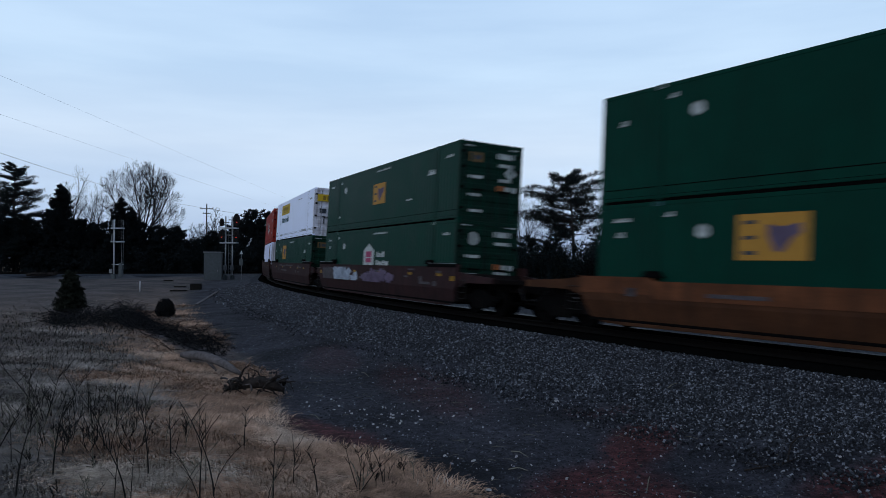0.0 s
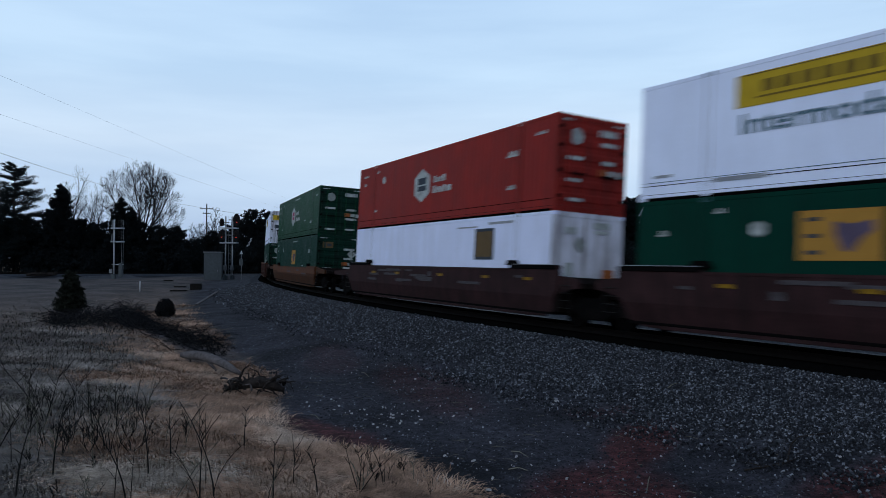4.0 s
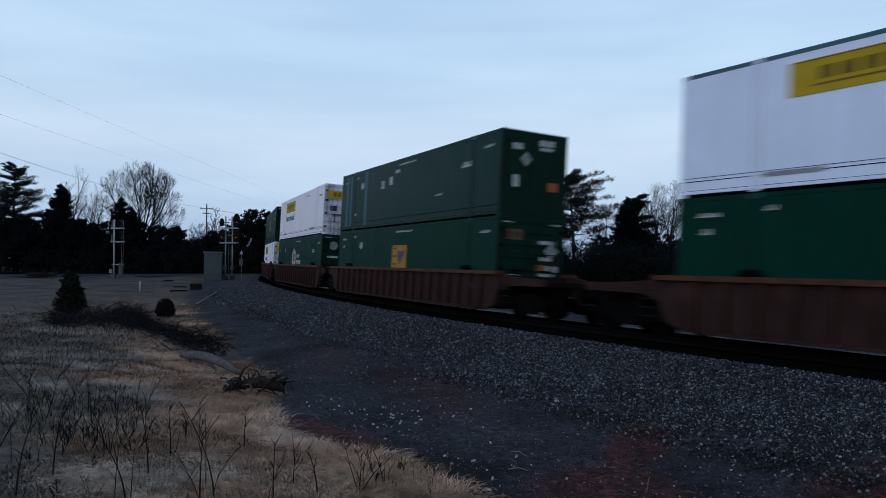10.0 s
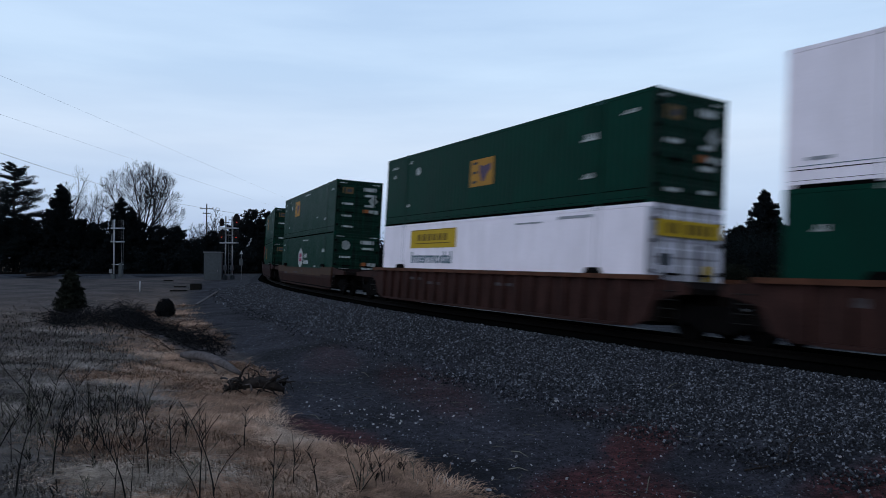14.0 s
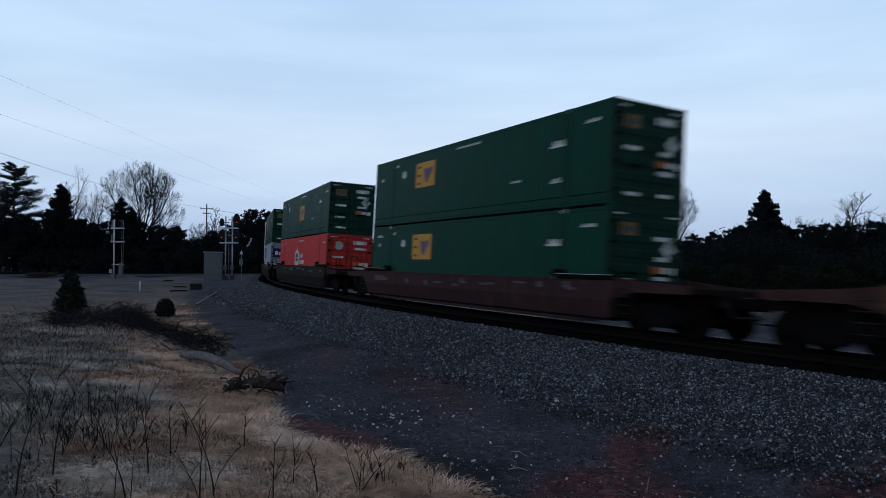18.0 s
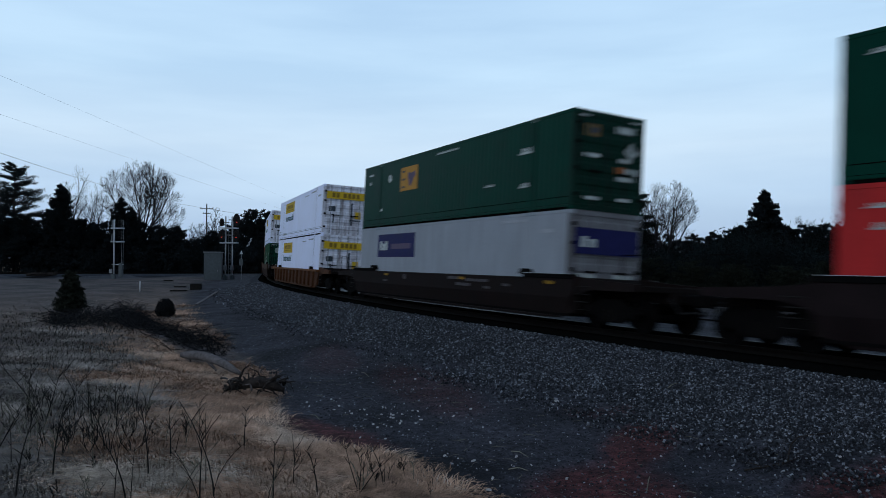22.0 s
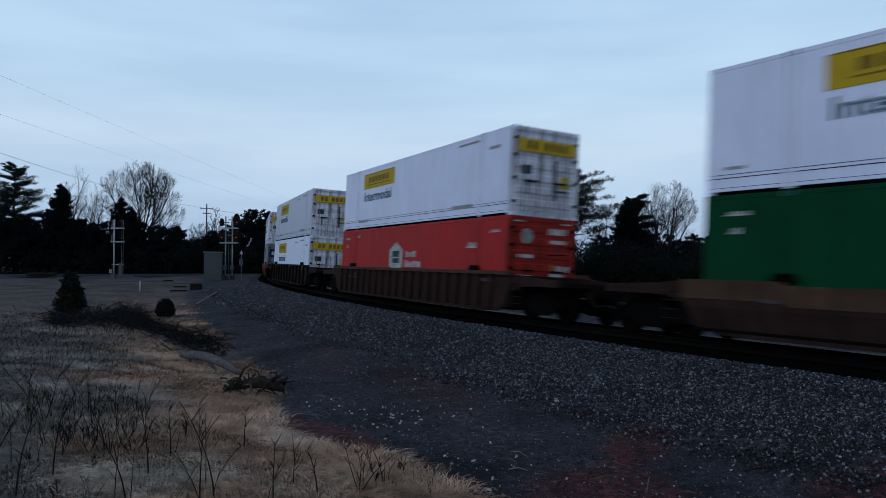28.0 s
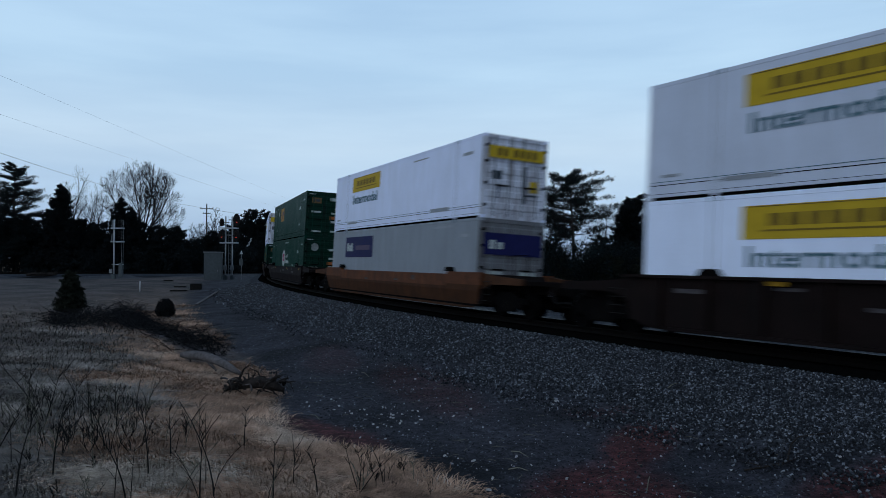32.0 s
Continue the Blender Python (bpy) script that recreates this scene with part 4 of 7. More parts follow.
    tagged(new("strewn_sticks", m.data("strewn_sticks", MAT["pale_weed"])), "small dry sticks strewn over dark cinders", "sticks", kind="stuff")
    # cut brush and brambles along the gully
    m = Mesh()
    for line, count, wide in ((((95, 570), (150, 564), (215, 564), (255, 574)), 560, 9), (((215, 550), (235, 562), (262, 580), (320, 603), (385, 614)), 520, 9)):
        for k in range(count):
            u = rng.random() * (len(line) - 1)
            i = min(int(u), len(line) - 2)
            x = line[i][0] + (line[i + 1][0] - line[i][0]) * (u - i) + rng.gauss(0, 10)
            y = line[i][1] + (line[i + 1][1] - line[i][1]) * (u - i) + rng.gauss(0, wide)
            p = Vector(spot(*way(x, y)))
            ang, ln = rng.uniform(0, 2 * math.pi), rng.uniform(0.25, 1.05)
            e = p + Vector((math.cos(ang) * ln, math.sin(ang) * ln, 0.5 * rng.random() ** 1.5))
            m.tube([p + Vector((0, 0, 0.03)), p.lerp(e, 0.5) + Vector((0, 0, rng.uniform(0.04, 0.22))), e], [0.014, 0.010, 0.004], 4)
    tagged(new("brush_heap", m.data("brush_heap", MAT["bramble"])), "low dark tangle of cut brush along the gully", "brush heap", kind="stuff")
    nr = np.random.default_rng(17)
    cs = []
    for k in range(170):
        u = rng.random()
        cs.append(Vector(spot(*way(210 + 185 * u + rng.gauss(0, 8), 552 + 66 * u ** 0.8 + rng.gauss(0, 7)))) + Vector((0, 0, 0.05)))
    for k in range(120):
        cs.append(Vector(spot(*way(rng.uniform(90, 255), 568 + rng.gauss(0, 9)))) + Vector((0, 0, 0.08)))
    v, q = clumps(nr, cs, [0.4] * len(cs), 30, 0.05, 0.3, 0.5)
    tagged(new("bramble_cover", big_mesh("bramble_cover", v, q, MAT["bramble"])), "dark low bramble leaves along the gully", "bramble", kind="stuff")




# ---- trees ----
def clumps(rng, centres, radii, per, size, flat=0.6, slim=1.0):
    """Small leaf cards in clouds round the centres: arrays of quads."""
    n = len(centres)
    c = np.repeat(np.asarray(centres, float), per, 0)
    rad = np.repeat(np.asarray(radii, float), per)
    off = np.clip(rng.normal(size=(n * per, 3)), -1.5, 1.5) * 0.5
    off[:, 2] *= flat
    c = c + off * rad[:, None]
    q = np.array([(-1, -0.55 * slim, 0), (1, -0.3 * slim, 0), (1.05, 0.25 * slim, 0.12), (-0.8, 0.45 * slim, -0.1)])
    v = np.einsum("nij,kj->nki", turns(rng, len(c)), q) * (rng.uniform(0.5, 1.2, len(c)) * size)[:, None, None] + c[:, None]
    return v.reshape(-1, 3), np.arange(len(c) * 4).reshape(-1, 4)


def bare_tree(x, y, h, seed, width, fork=0.3, forks=7, levels=3, radius=0.014, lean=0.0, wig=0.05, fine=0.02, low=0.1, spread=58, label="tall bare deciduous tree with fine branches"):
    """Upswept limbs fan out of the trunk; side branches leave them all along, ever finer, inside a rounded outline."""
    rng = random.Random(seed)
    tree = new("bare_tree")
    tree.matrix_basis = pose(x, y, gz(x, y) - 0.1)
    tagged(tree, label, "tree")
    r = h * radius
    top = Vector((lean * h * fork, 0, h * fork))
    span = h - top.z
    mid = Vector((top.x + lean * span * 0.5, 0, top.z + span * (0.5 - low / 2)))
    half = Vector((width / 2, width / 2, span * (0.5 + low / 2)))
    crown = Mesh()

    def room(p, d):
        """How far it is from p along d to the outline."""
        a, q = Vector((d.x / half.x, d.y / half.y, d.z / half.z)), p - mid
        q = Vector((q.x / half.x, q.y / half.y, q.z / half.z))
        aa, ab, bb = a.dot(a), a.dot(q), q.dot(q) - 1
        disc = ab * ab - aa * bb
        if disc <= 0:
            return 0.0
        uneven = 1 + 0.13 * noise.noise(d * 2.3 + Vector((seed, seed * 0.7, 0)))
        return max(0.0, (-ab + math.sqrt(disc)) / aa) * uneven

    def grow(p, d, length, rr, level):
        n = 5 if level > 1 else 3
        pts, d = [p], d.copy()
        for _ in range(n):
            d = (d + Vector((rng.gauss(0, 1), rng.gauss(0, 1), rng.gauss(0, 1))) * (wig * 1.9) + Vector((0, 0, 0.07))).normalized()
            pts.append(pts[-1] + d * (length / n))
        end = max(fine * 0.45, rr * 0.3)
        radii = [rr + (end - rr) * i / n for i in range(n + 1)]
        crown.tube(pts, radii, 5 if level > 2 else 4 if level > 1 else 3, caps=False)
        if level == 0:
            return
        kids = (0, 4, 6, 7, 8)[level]
        turn = rng.uniform(0, 6.28)
        for k in range(kids):
            u = min(0.97, 0.22 + 0.76 * (k + rng.random()) / kids)
            i = min(n - 1, int(u * n))
            q = pts[i].lerp(pts[i + 1], u * n - i)
            along = (pts[i + 1] - pts[i]).normalized()
            side = along.orthogonal().normalized()
            turn += 2.4 + rng.uniform(-0.5, 0.5)
            side = side * math.cos(turn) + along.cross(side) * math.sin(turn)
            a = rng.uniform(0.4, 0.85)
            cd = (along * math.cos(a) + side * math.sin(a) + Vector((0, 0, 0.08))).normalized()
            ln = length * (0.78 - 0.42 * u) * rng.uniform(0.55, 1.15)
            ln = min(room(q, cd) * rng.uniform(0.55, 1.0) + 0.02 * h * rng.random(), ln)
            if ln > 0.012 * h:
                grow(q, cd, ln, max(fine * (0.6 if level == 1 else 0.85), (rr + (end - rr) * u) * 0.6), level - 1)

    for f in range(forks):
        a = 2.399963 * f + rng.uniform(-0.3, 0.3)
        tilt = radians(11 + (spread - 11) * ((f + rng.random() * 0.6) / forks) ** 0.8)
        d = Vector((math.cos(a) * math.sin(tilt) + lean * 0.6, math.sin(a) * math.sin(tilt), math.cos(tilt))).normalized()
        start = top * (1 - 0.3 * rng.random() * (f / forks))
        far = min(max(room(start, d), 0.2 * span), 1.02 * (h - start.z) / max(0.3, d.z))
        grow(start, d, far * rng.uniform(0.78, 0.98), max(fine, r * rng.uniform(0.4, 0.62)), levels)
    trunk = Mesh().tube([(0, 0, 0), top * 0.5 + Vector((0.05, 0, 0)), top], [r * 1.35, r * 1.05, r * 0.85], 9)
    part("trunk", trunk.data("trunk", MAT["bark"], True), tree)
    part("crown", crown.data("crown", MAT["twig"]), tree)
    return tree


def pine_tree(x, y, h, seed, width, clear=0.35, label="tall dark pine tree with layered boughs", lean=0.0, dense=1.0):
    rng, nr = random.Random(seed), np.random.default_rng(seed)
    z = gz(x, y)
    tree = new("pine_tree")
    tree.matrix_basis = pose(x, y, z - 0.1)
    tagged(tree, label, "tree")
    m, boughs = Mesh(), Mesh()
    r = h * 0.017
    spine = [Vector((lean * h * u * u + 0.12 * math.sin(u * 5 + seed), 0.1 * math.sin(u * 4), h * u)) for u in np.linspace(0, 1, 8)]
    m.tube(spine, [r * (1.2 - 1.1 * i / 7) for i in range(8)], 8)
    cs, rs = [], []
    for k in range(int(44 * dense)):
        u = clear + (1 - clear) * (k + rng.random()) / (44 * dense)
        i = min(6, int(u * 7))
        p = spine[i].lerp(spine[i + 1], u * 7 - i)
        a = rng.uniform(0, 2 * math.pi)
        v = (u - clear) / (1 - clear)
        ln = width * (0.35 + 0.65 * math.sin(min(1, v * 1.25 + 0.25) * math.pi * 0.62)) * (1 - 0.72 * v ** 2.2) * rng.uniform(0.55, 1.15)
        e = p + Vector((math.cos(a) * ln, math.sin(a) * ln, ln * rng.uniform(0.0, 0.5)))
        mid = p.lerp(e, 0.5) + Vector((0, 0, -0.06 * ln))
        boughs.tube([p, mid, e], [r * 0.32, r * 0.2, r * 0.06], 4, caps=False)
        for w in np.linspace(0.35, 1.05, max(3, int(ln * 1.8))):
            c = p.lerp(e, w) + Vector((rng.uniform(-1, 1), rng.uniform(-1, 1), rng.uniform(-0.1, 0.25))) * (0.16 * ln)
            cs.append(c), rs.append(0.25 + 0.16 * ln)
    part("trunk", m.data("trunk", MAT["bark"], True), tree)
    part("limbwork", boughs.data("limbwork", MAT["bark"]), tree)
    v, q = clumps(nr, cs, rs, 58, 0.19, 0.36, 0.36)
    part("crown", big_mesh("crown", v, q, MAT["needle"]), tree)
    return tree


def cedar_tree(x, y, h, seed, width, label="dense dark evergreen cedar tree", point=1.0, per=26, name="cedar_tree", mat="cedar", leaf=0.25, full=1.0):
    rng, nr = random.Random(seed), np.random.default_rng(seed)
    tree = new(name)
    tree.matrix_basis = pose(x, y, gz(x, y) - 0.05)
    tagged(tree, label, "tree" if h > 2.6 else "bush")
    m = Mesh().tube([(0, 0, 0), (0.03, 0.02, h * 0.5), (0, 0, h * 0.93)], [h * 0.02, h * 0.012, h * 0.003], 7)
    part("trunk", m.data("trunk", MAT["bark"], True), tree)
    cs, rs = [], []
    n = int((90 + 15 * h) * full)
    for k in range(n):
        u = 1 - ((k + rng.random()) / n) ** 0.62
        a = rng.uniform(0, 2 * math.pi)
        edge = (width / 2) * min(1, 0.62 + u * 3.0) * (1 - u) ** (0.85 * point) + 0.02 * width
        edge *= rng.uniform(0.72 if full < 1.5 else 0.92, 1.12 if full < 1.5 else 1.04) * (1 + (0.28 if full < 1.5 else 0.12) * noise.noise(Vector((math.cos(a) * 1.4 + seed, math.sin(a) * 1.4, u * 3.0))))
        rise = rng.uniform(0.0, 0.45)
        for w in (0.3, 0.5, 0.68, 0.84, 1.0):
            cs.append((math.cos(a) * edge * w, math.sin(a) * edge * w, min(h, 0.03 * h + u * h * 0.95 + edge * w * rise)))
            rs.append((0.05 * width + 0.012 * h) * (1.25 - 0.8 * w) * (1.1 - 0.55 * u) + 0.05)
    for k in range(6):
        cs.append((0, 0, h * (0.9 + 0.018 * k))), rs.append(0.03 * width)
    v, q = clumps(nr, cs, rs, max(8, per // 2), leaf * (0.5 + h / 20), 0.6, 0.55)
    part("crown", big_mesh("crown", v, q, MAT[mat]), tree)
    return tree


def place(x, depth):
    """Spot at a depth in a sideways direction."""
    return way(x, 460)[0] * depth, depth


def tall(y_top, depth, x=784, base=None):
    bx, by = place(x, depth)
    return RAIL_EYE - way(x, y_top)[1] * depth - gz(bx, by)


def woods():
    P = place
    # beyond the crossing line
    pine_tree(*P(24, 120), tall(292, 120, 24), 2, 4.4, 0.34, dense=1.9)
    pine_tree(*P(-6, 121), tall(388, 121), 201, 4.4, 0.22, dense=1.7)
    pine_tree(*P(28, 118), tall(392, 118), 202, 4.2, 0.22, dense=1.7)
    pine_tree(*P(-25, 126), tall(310, 126), 21, 4.2, 0.4)
    cedar_tree(*P(106, 117), tall(326, 117, 100), 3, 8.0, per=34, point=0.8, full=1.4)
    cedar_tree(*P(63, 122), tall(392, 122, 64), 4, 3.2, point=0.5)
    cedar_tree(*P(-28, 118), tall(398, 118), 5, 6.5)
    pine_tree(*P(2, 116), tall(372, 116), 22, 4.4, 0.22, dense=1.5)
    pine_tree(*P(42, 119), tall(388, 119), 23, 4.0, 0.2, dense=1.5)
    pine_tree(*P(76, 121), tall(384, 121), 24, 3.4, 0.2, dense=1.3)
    cedar_tree(*P(150, 124), tall(390, 124), 6, 7.5, point=0.4, full=1.3)
    cedar_tree(*P(213, 116), tall(348, 116, 216), 7, 5.6, point=0.75, full=1.3)
    cedar_tree(*P(232, 117), tall(366, 117, 232), 107, 5.5, point=0.6)
    cedar_tree(*P(180, 120), tall(396, 120), 8, 7.5, point=0.35, full=1.3)
    cedar_tree(*P(256, 121), tall(396, 121), 9, 7.5, point=0.35, full=1.3)
    cedar_tree(*P(290, 118), tall(398, 118), 10, 6.5, point=0.4, full=1.3)
    cedar_tree(*P(316, 120), tall(402, 120), 12, 5.5, point=0.5, full=1.3)
    cedar_tree(*P(350, 126), tall(424, 126), 13, 6.5, point=0.4)
    cedar_tree(*P(378, 130), tall(412, 130), 14, 7.0, point=0.35)
    bare_tree(*P(128, 134), tall(283, 134, 128), 31, 6.6, 0.45, 6, 3, 0.011, fine=0.013, spread=46)
    bare_tree(*P(186, 126), tall(325, 126, 188), 34, 8.0, 0.42, 4, 3, 0.012, lean=-0.22, wig=0.08, fine=0.016, spread=50, label="leaning bare tree with forked crooked trunk")
    bare_tree(*P(162, 130), tall(322, 130, 160), 134, 5.5, 0.45, 6, 3, 0.009, fine=0.013, spread=48)
    bare_tree(*P(250, 128), tall(284, 128, 250), 36, 15.8, 0.30, 10, 4, 0.016, low=0.05, wig=0.045, fine=0.019, spread=66, label="large round-crowned bare deciduous tree")
    bare_tree(*P(376, 150), tall(362, 150, 372), 37, 5.5, 0.4)
    bare_tree(*P(350, 150), tall(384, 150, 350), 38, 5.0, 0.4)
    cedar_tree(*P(412, 130), tall(392, 130), 15, 6.5, point=0.4)
    tree = cedar_tree(*P(452, 124), tall(370, 124, 455), 16, 8.0, point=0.35, full=1.3, label="broad dark evergreen tree behind the signals")
    base = tree.matrix_basis.translation
    rag, last = Mesh(), None
    for px, py in ((436, 438), (438, 434), (441, 435), (440, 430), (444, 428), (443, 424), (446, 422)):
        u, v = way(px, py)
        q = Vector((u * 117, 117, RAIL_EYE - v * 117)) - base
        if last is not None:
            rag.tube([last, last.lerp(q, 0.5) + Vector((0.06, 0, 0.05)), q], [0.05, 0.11, 0.05], 5)
        last = q
    part("torn_sheeting", rag.data("torn_sheeting", MAT["galv_pale"], True), tree, "pale torn sheeting caught in the branches")
    cedar_tree(*P(474, 122), tall(380, 122), 17, 6.5, point=0.4)
    for i, (px, yt, dep) in enumerate(((520, 395, 135), (575, 398, 125), (640, 392, 118), (700, 398, 120), (760, 380, 112), (815, 392, 105))):
        bare_tree(*P(px, dep), tall(yt, dep), 50 + i, 7.0, 0.25)
    # inside the curve
    bare_tree(*P(875, 105), tall(348, 105, 875), 61, 7.0, 0.2, 9, 3, 0.013)
    bare_tree(*P(928, 95), tall(336, 95, 930), 62, 6.4, 0.25, 9, 3, 0.013, fine=0.017)
    pine_tree(*P(1014, 76), tall(309, 76, 1014), 63, 5.3, 0.40, "spreading dark pine tree with bare lower limbs", -0.02, 1.3)
    bare_tree(*P(1062, 90), tall(356, 90), 64, 4.5, 0.3, 7, 3, 0.011, fine=0.016)
    cedar_tree(*P(1112, 80), tall(350, 80, 1112), 65, 5.6, point=0.7, full=1.2)
    pine_tree(*P(1126, 83), tall(346, 83), 66, 2.6, 0.4)
    bare_tree(*P(1150, 92), tall(318, 92), 165, 4.5, 0.3, 7, 3, 0.011, fine=0.016)
    bare_tree(*P(1180, 86), tall(312, 86, 1184), 67, 7.6, 0.22, 8, 4, 0.014, fine=0.010, low=0.1, wig=0.03, spread=44, label="bare deciduous tree with upswept branches")
    for i, (px, yt, dep) in enumerate(((1222, 396, 80), (1244, 384, 84), (1262, 390, 80), (1280, 398, 84))):
        bare_tree(*P(px, dep), tall(yt, dep), 168 + i, 2.2, 0.3, 5, 2, 0.010, fine=0.016, label="slender bare sapling in the thicket")
    cedar_tree(*P(1353, 72), tall(337, 72, 1357), 69, 6.8, point=1.0, per=34, full=1.4)
    cedar_tree(*P(1312, 74), tall(396, 74), 70, 4.6, point=0.5, full=1.3)
    cedar_tree(*P(1396, 76), tall(398, 76), 71, 4.8, point=0.5, full=1.3)
    bare_tree(*P(1432, 88), tall(368, 88), 72, 5.0, 0.2, 9, 3, 0.011, fine=0.016)
    bare_tree(*P(1472, 90), tall(372, 90), 75, 5.0, 0.2, 9, 3, 0.011, fine=0.016)
    bare_tree(*P(1510, 80), tall(319, 80, 1512), 73, 5.4, 0.45, 6, 3, 0.016, wig=0.16, fine=0.018, spread=62, label="bare tree with crooked spreading limbs")
    bare_tree(*P(1545, 88), tall(366, 88), 76, 5.0, 0.2, 9, 3, 0.011, fine=0.016)
    bare_tree(*P(1590, 84), tall(350, 84), 74, 5.5, 0.25, 8, 3, 0.013, fine=0.016)
    for i, (px, yt, dep, w) in enumerate(((1062, 416, 88, 4.5), (1098, 412, 92, 4.5), (1150, 414, 95, 5.0), (1188, 415, 94, 5.0), (1226, 414, 96, 5.0), (1262, 410, 92, 4.5), (1290, 408, 90, 4.5),
                                          (1425, 398, 86, 5.0), (1462, 396, 86, 5.0), (1500, 392, 88, 5.0), (1540, 390, 86, 5.0), (1580, 388, 88, 5.5), (1482, 396, 80, 5.0), (1556, 392, 80, 5.0), (1445, 402, 78, 4.6), (975, 418, 86, 5.0), (935, 416, 88, 5.0), (890, 412, 92, 5.5))):
        cedar_tree(*P(px, dep), tall(yt, dep, px), 130 + i, w, "dark scrubby tree in the thicket inside the curve", 0.4, 30, "scrub_tree", "thicket", 0.2)
    # low thickets: brambles and young growth
    rng, nr = random.Random(90), np.random.default_rng(90)
    for nm, x0, x1, dep, spread, yt, label in (("thicket", 830, 1720, 66, 7, 408, "dark leafless thicket inside the curve"), ("hedgerow", -60, 470, 122, 9, 422, "dark overgrown hedgerow beyond the tracks"),
                                               ("far_thicket", 470, 900, 118, 12, 418, "dark leafless woodland edge behind the train")):
        st = Mesh()
        cs, rs = [], []
        for k in range(460):
            px = rng.uniform(x0, x1)
            dp = dep + rng.uniform(-spread, spread)
            if nm == "hedgerow" and (px < 42 or 78 < px < 100 or 350 < px < 362) and rng.random() < 0.93:
                continue
            x, y = P(px, dp)
            g = gz(x, y)
            h = (tall(yt, dp) * rng.uniform(0.5, 1.05)) * (0.9 + 0.15 * math.sin(px * 0.02))
            for _ in range(3):
                a = rng.uniform(0, 2 * math.pi)
                e = Vector((x + math.cos(a) * h * 0.3, y + math.sin(a) * h * 0.3, g + h * rng.uniform(0.7, 1.1)))
                st.tube([(x, y, g - 0.1), Vector((x, y, g)).lerp(e, 0.5) + Vector((0, 0, h * 0.1)), e], [0.05, 0.035, 0.012], 3, caps=False)
            for _ in range(3):
                cs.append((x + rng.uniform(-1, 1), y + rng.uniform(-1, 1), g + h * rng.uniform(0.05, 0.82))), rs.append(0.26 * h)
        v, q = clumps(nr, cs, rs, 70, 0.135 * (dep / 80), 0.8)
        tagged(new(nm, st.data(nm, MAT["thicket"])), label, "thicket", kind="stuff")
        tagged(new(nm + "_foliage", big_mesh(nm + "_foliage", v, q, MAT["thicket" if nm != "hedgerow" else "cedar"])), label.replace("leafless", "tangled"), "thicket", kind="stuff")
    for i, (px, yt, dp, w) in enumerate(((1395, 470, 50, 3.2), (1460, 462, 52, 3.6), (1520, 455, 54, 3.4), (1300, 468, 52, 3.0), (1225, 462, 56, 3.4), (1150, 455, 60, 3.6), (1080, 450, 60, 3.2), (980, 452, 62, 3.4), (910, 448, 66, 4.0))):
        cedar_tree(*P(px, dp), tall(yt, dp, px), 110 + i, w, "low dark green bush inside the curve", 0.35, 40, "low_bush", "bush", 0.13)
    # small evergreen and brown bush on the near bank
    x, y, z = spot(*way(123, 556))
    cedar_tree(x, y, RAIL_EYE - way(123, 478)[1] * y - z, 80, 1.35, "small young evergreen standing in rough grass", 0.55, 30, "young_evergreen", "young_green", 0.12, 1.45)
    x, y, z = spot(*way(292, 562))
    cedar_tree(x, y, RAIL_EYE - way(292, 528)[1] * y - z, 81, 1.0, "small round dark bush beside the ditch", 0.42, 36, "round_bush", "bramble", 0.08, 2.0)


woods()
litter()


# ---- lineside things ----
def signal_head(parent, x, z, y, lit, front=True, r=0.42):
    """A dark target with a hood and lens; it faces the camera where front is true."""
    f = -1 if front else 1
    head = part("signal_head", Mesh().prism([(x + r * math.cos(a) * 0.72, z + r * 1.25 * math.sin(a)) for a in np.linspace(0, 2 * math.pi, 21)[:-1]], y, y + 0.09).data("signal_head", MAT["black"]), parent, "black oval signal head")
    part("housing", Mesh().box(x - 0.2, x + 0.2, y + 0.09, y + 0.34, z - 0.4, z + 0.4, 0.04).data("housing", MAT["black"]), head)
    for k, dz in enumerate((0.3, 0.0, -0.3)):
        part("lens", Mesh().disc(x, y + f * 0.012, z + dz, 0.075, y + f * 0.03, 14).data("lens", MAT["lens_red" if lit and k == 2 else "lens_off"]), head, "glowing red lens" if lit and k == 2 else "dark unlit lens")
        arc = [(x + 0.14 * math.cos(a), z + dz + 0.14 * math.sin(a)) for a in np.linspace(-0.3, math.pi + 0.3, 9)]
        m = Mesh()
        for (x0, z0), (x1, z1) in zip(arc[:-1], arc[1:]):
            m.add([(x0, y, z0), (x1, y, z1), (x1, y - 0.3, z1), (x0, y - 0.3, z0)], [(0, 1, 2, 3), (3, 2, 1, 0)])
        part("hood", m.data("hood", MAT["black"]), head)
    return head


def ladder(parent, x, y, z0, z1, w=0.32):
    lad = part("ladder", Mesh().tube([(x - w / 2, y, z0), (x - w / 2, y, z1)], 0.018, 5).tube([(x + w / 2, y, z0), (x + w / 2, y, z1)], 0.018, 5).data("ladder", MAT["galv"]), parent)
    rung = Mesh().tube([(x - w / 2, y, 0), (x + w / 2, y, 0)], 0.011, 5).data("rung", MAT["galv"])
    for z in np.arange(z0 + 0.3, z1, 0.38):
        part("rung", rung, lad, at_=pose(0, 0, z))


def platform(parent, x0, x1, y0, y1, z, posts=()):
    p = part("platform", Mesh().box(x0, x1, y0, y1, z - 0.09, z + 0.05, 0.01).data("platform", MAT["galv_pale"]), parent, "pale steel grating platform")
    for xx in posts:
        part("handrail", Mesh().tube([(xx, y0, z), (xx, y0, z + 1.0)], 0.035, 6).data("handrail", MAT["galv_pale"]), p)


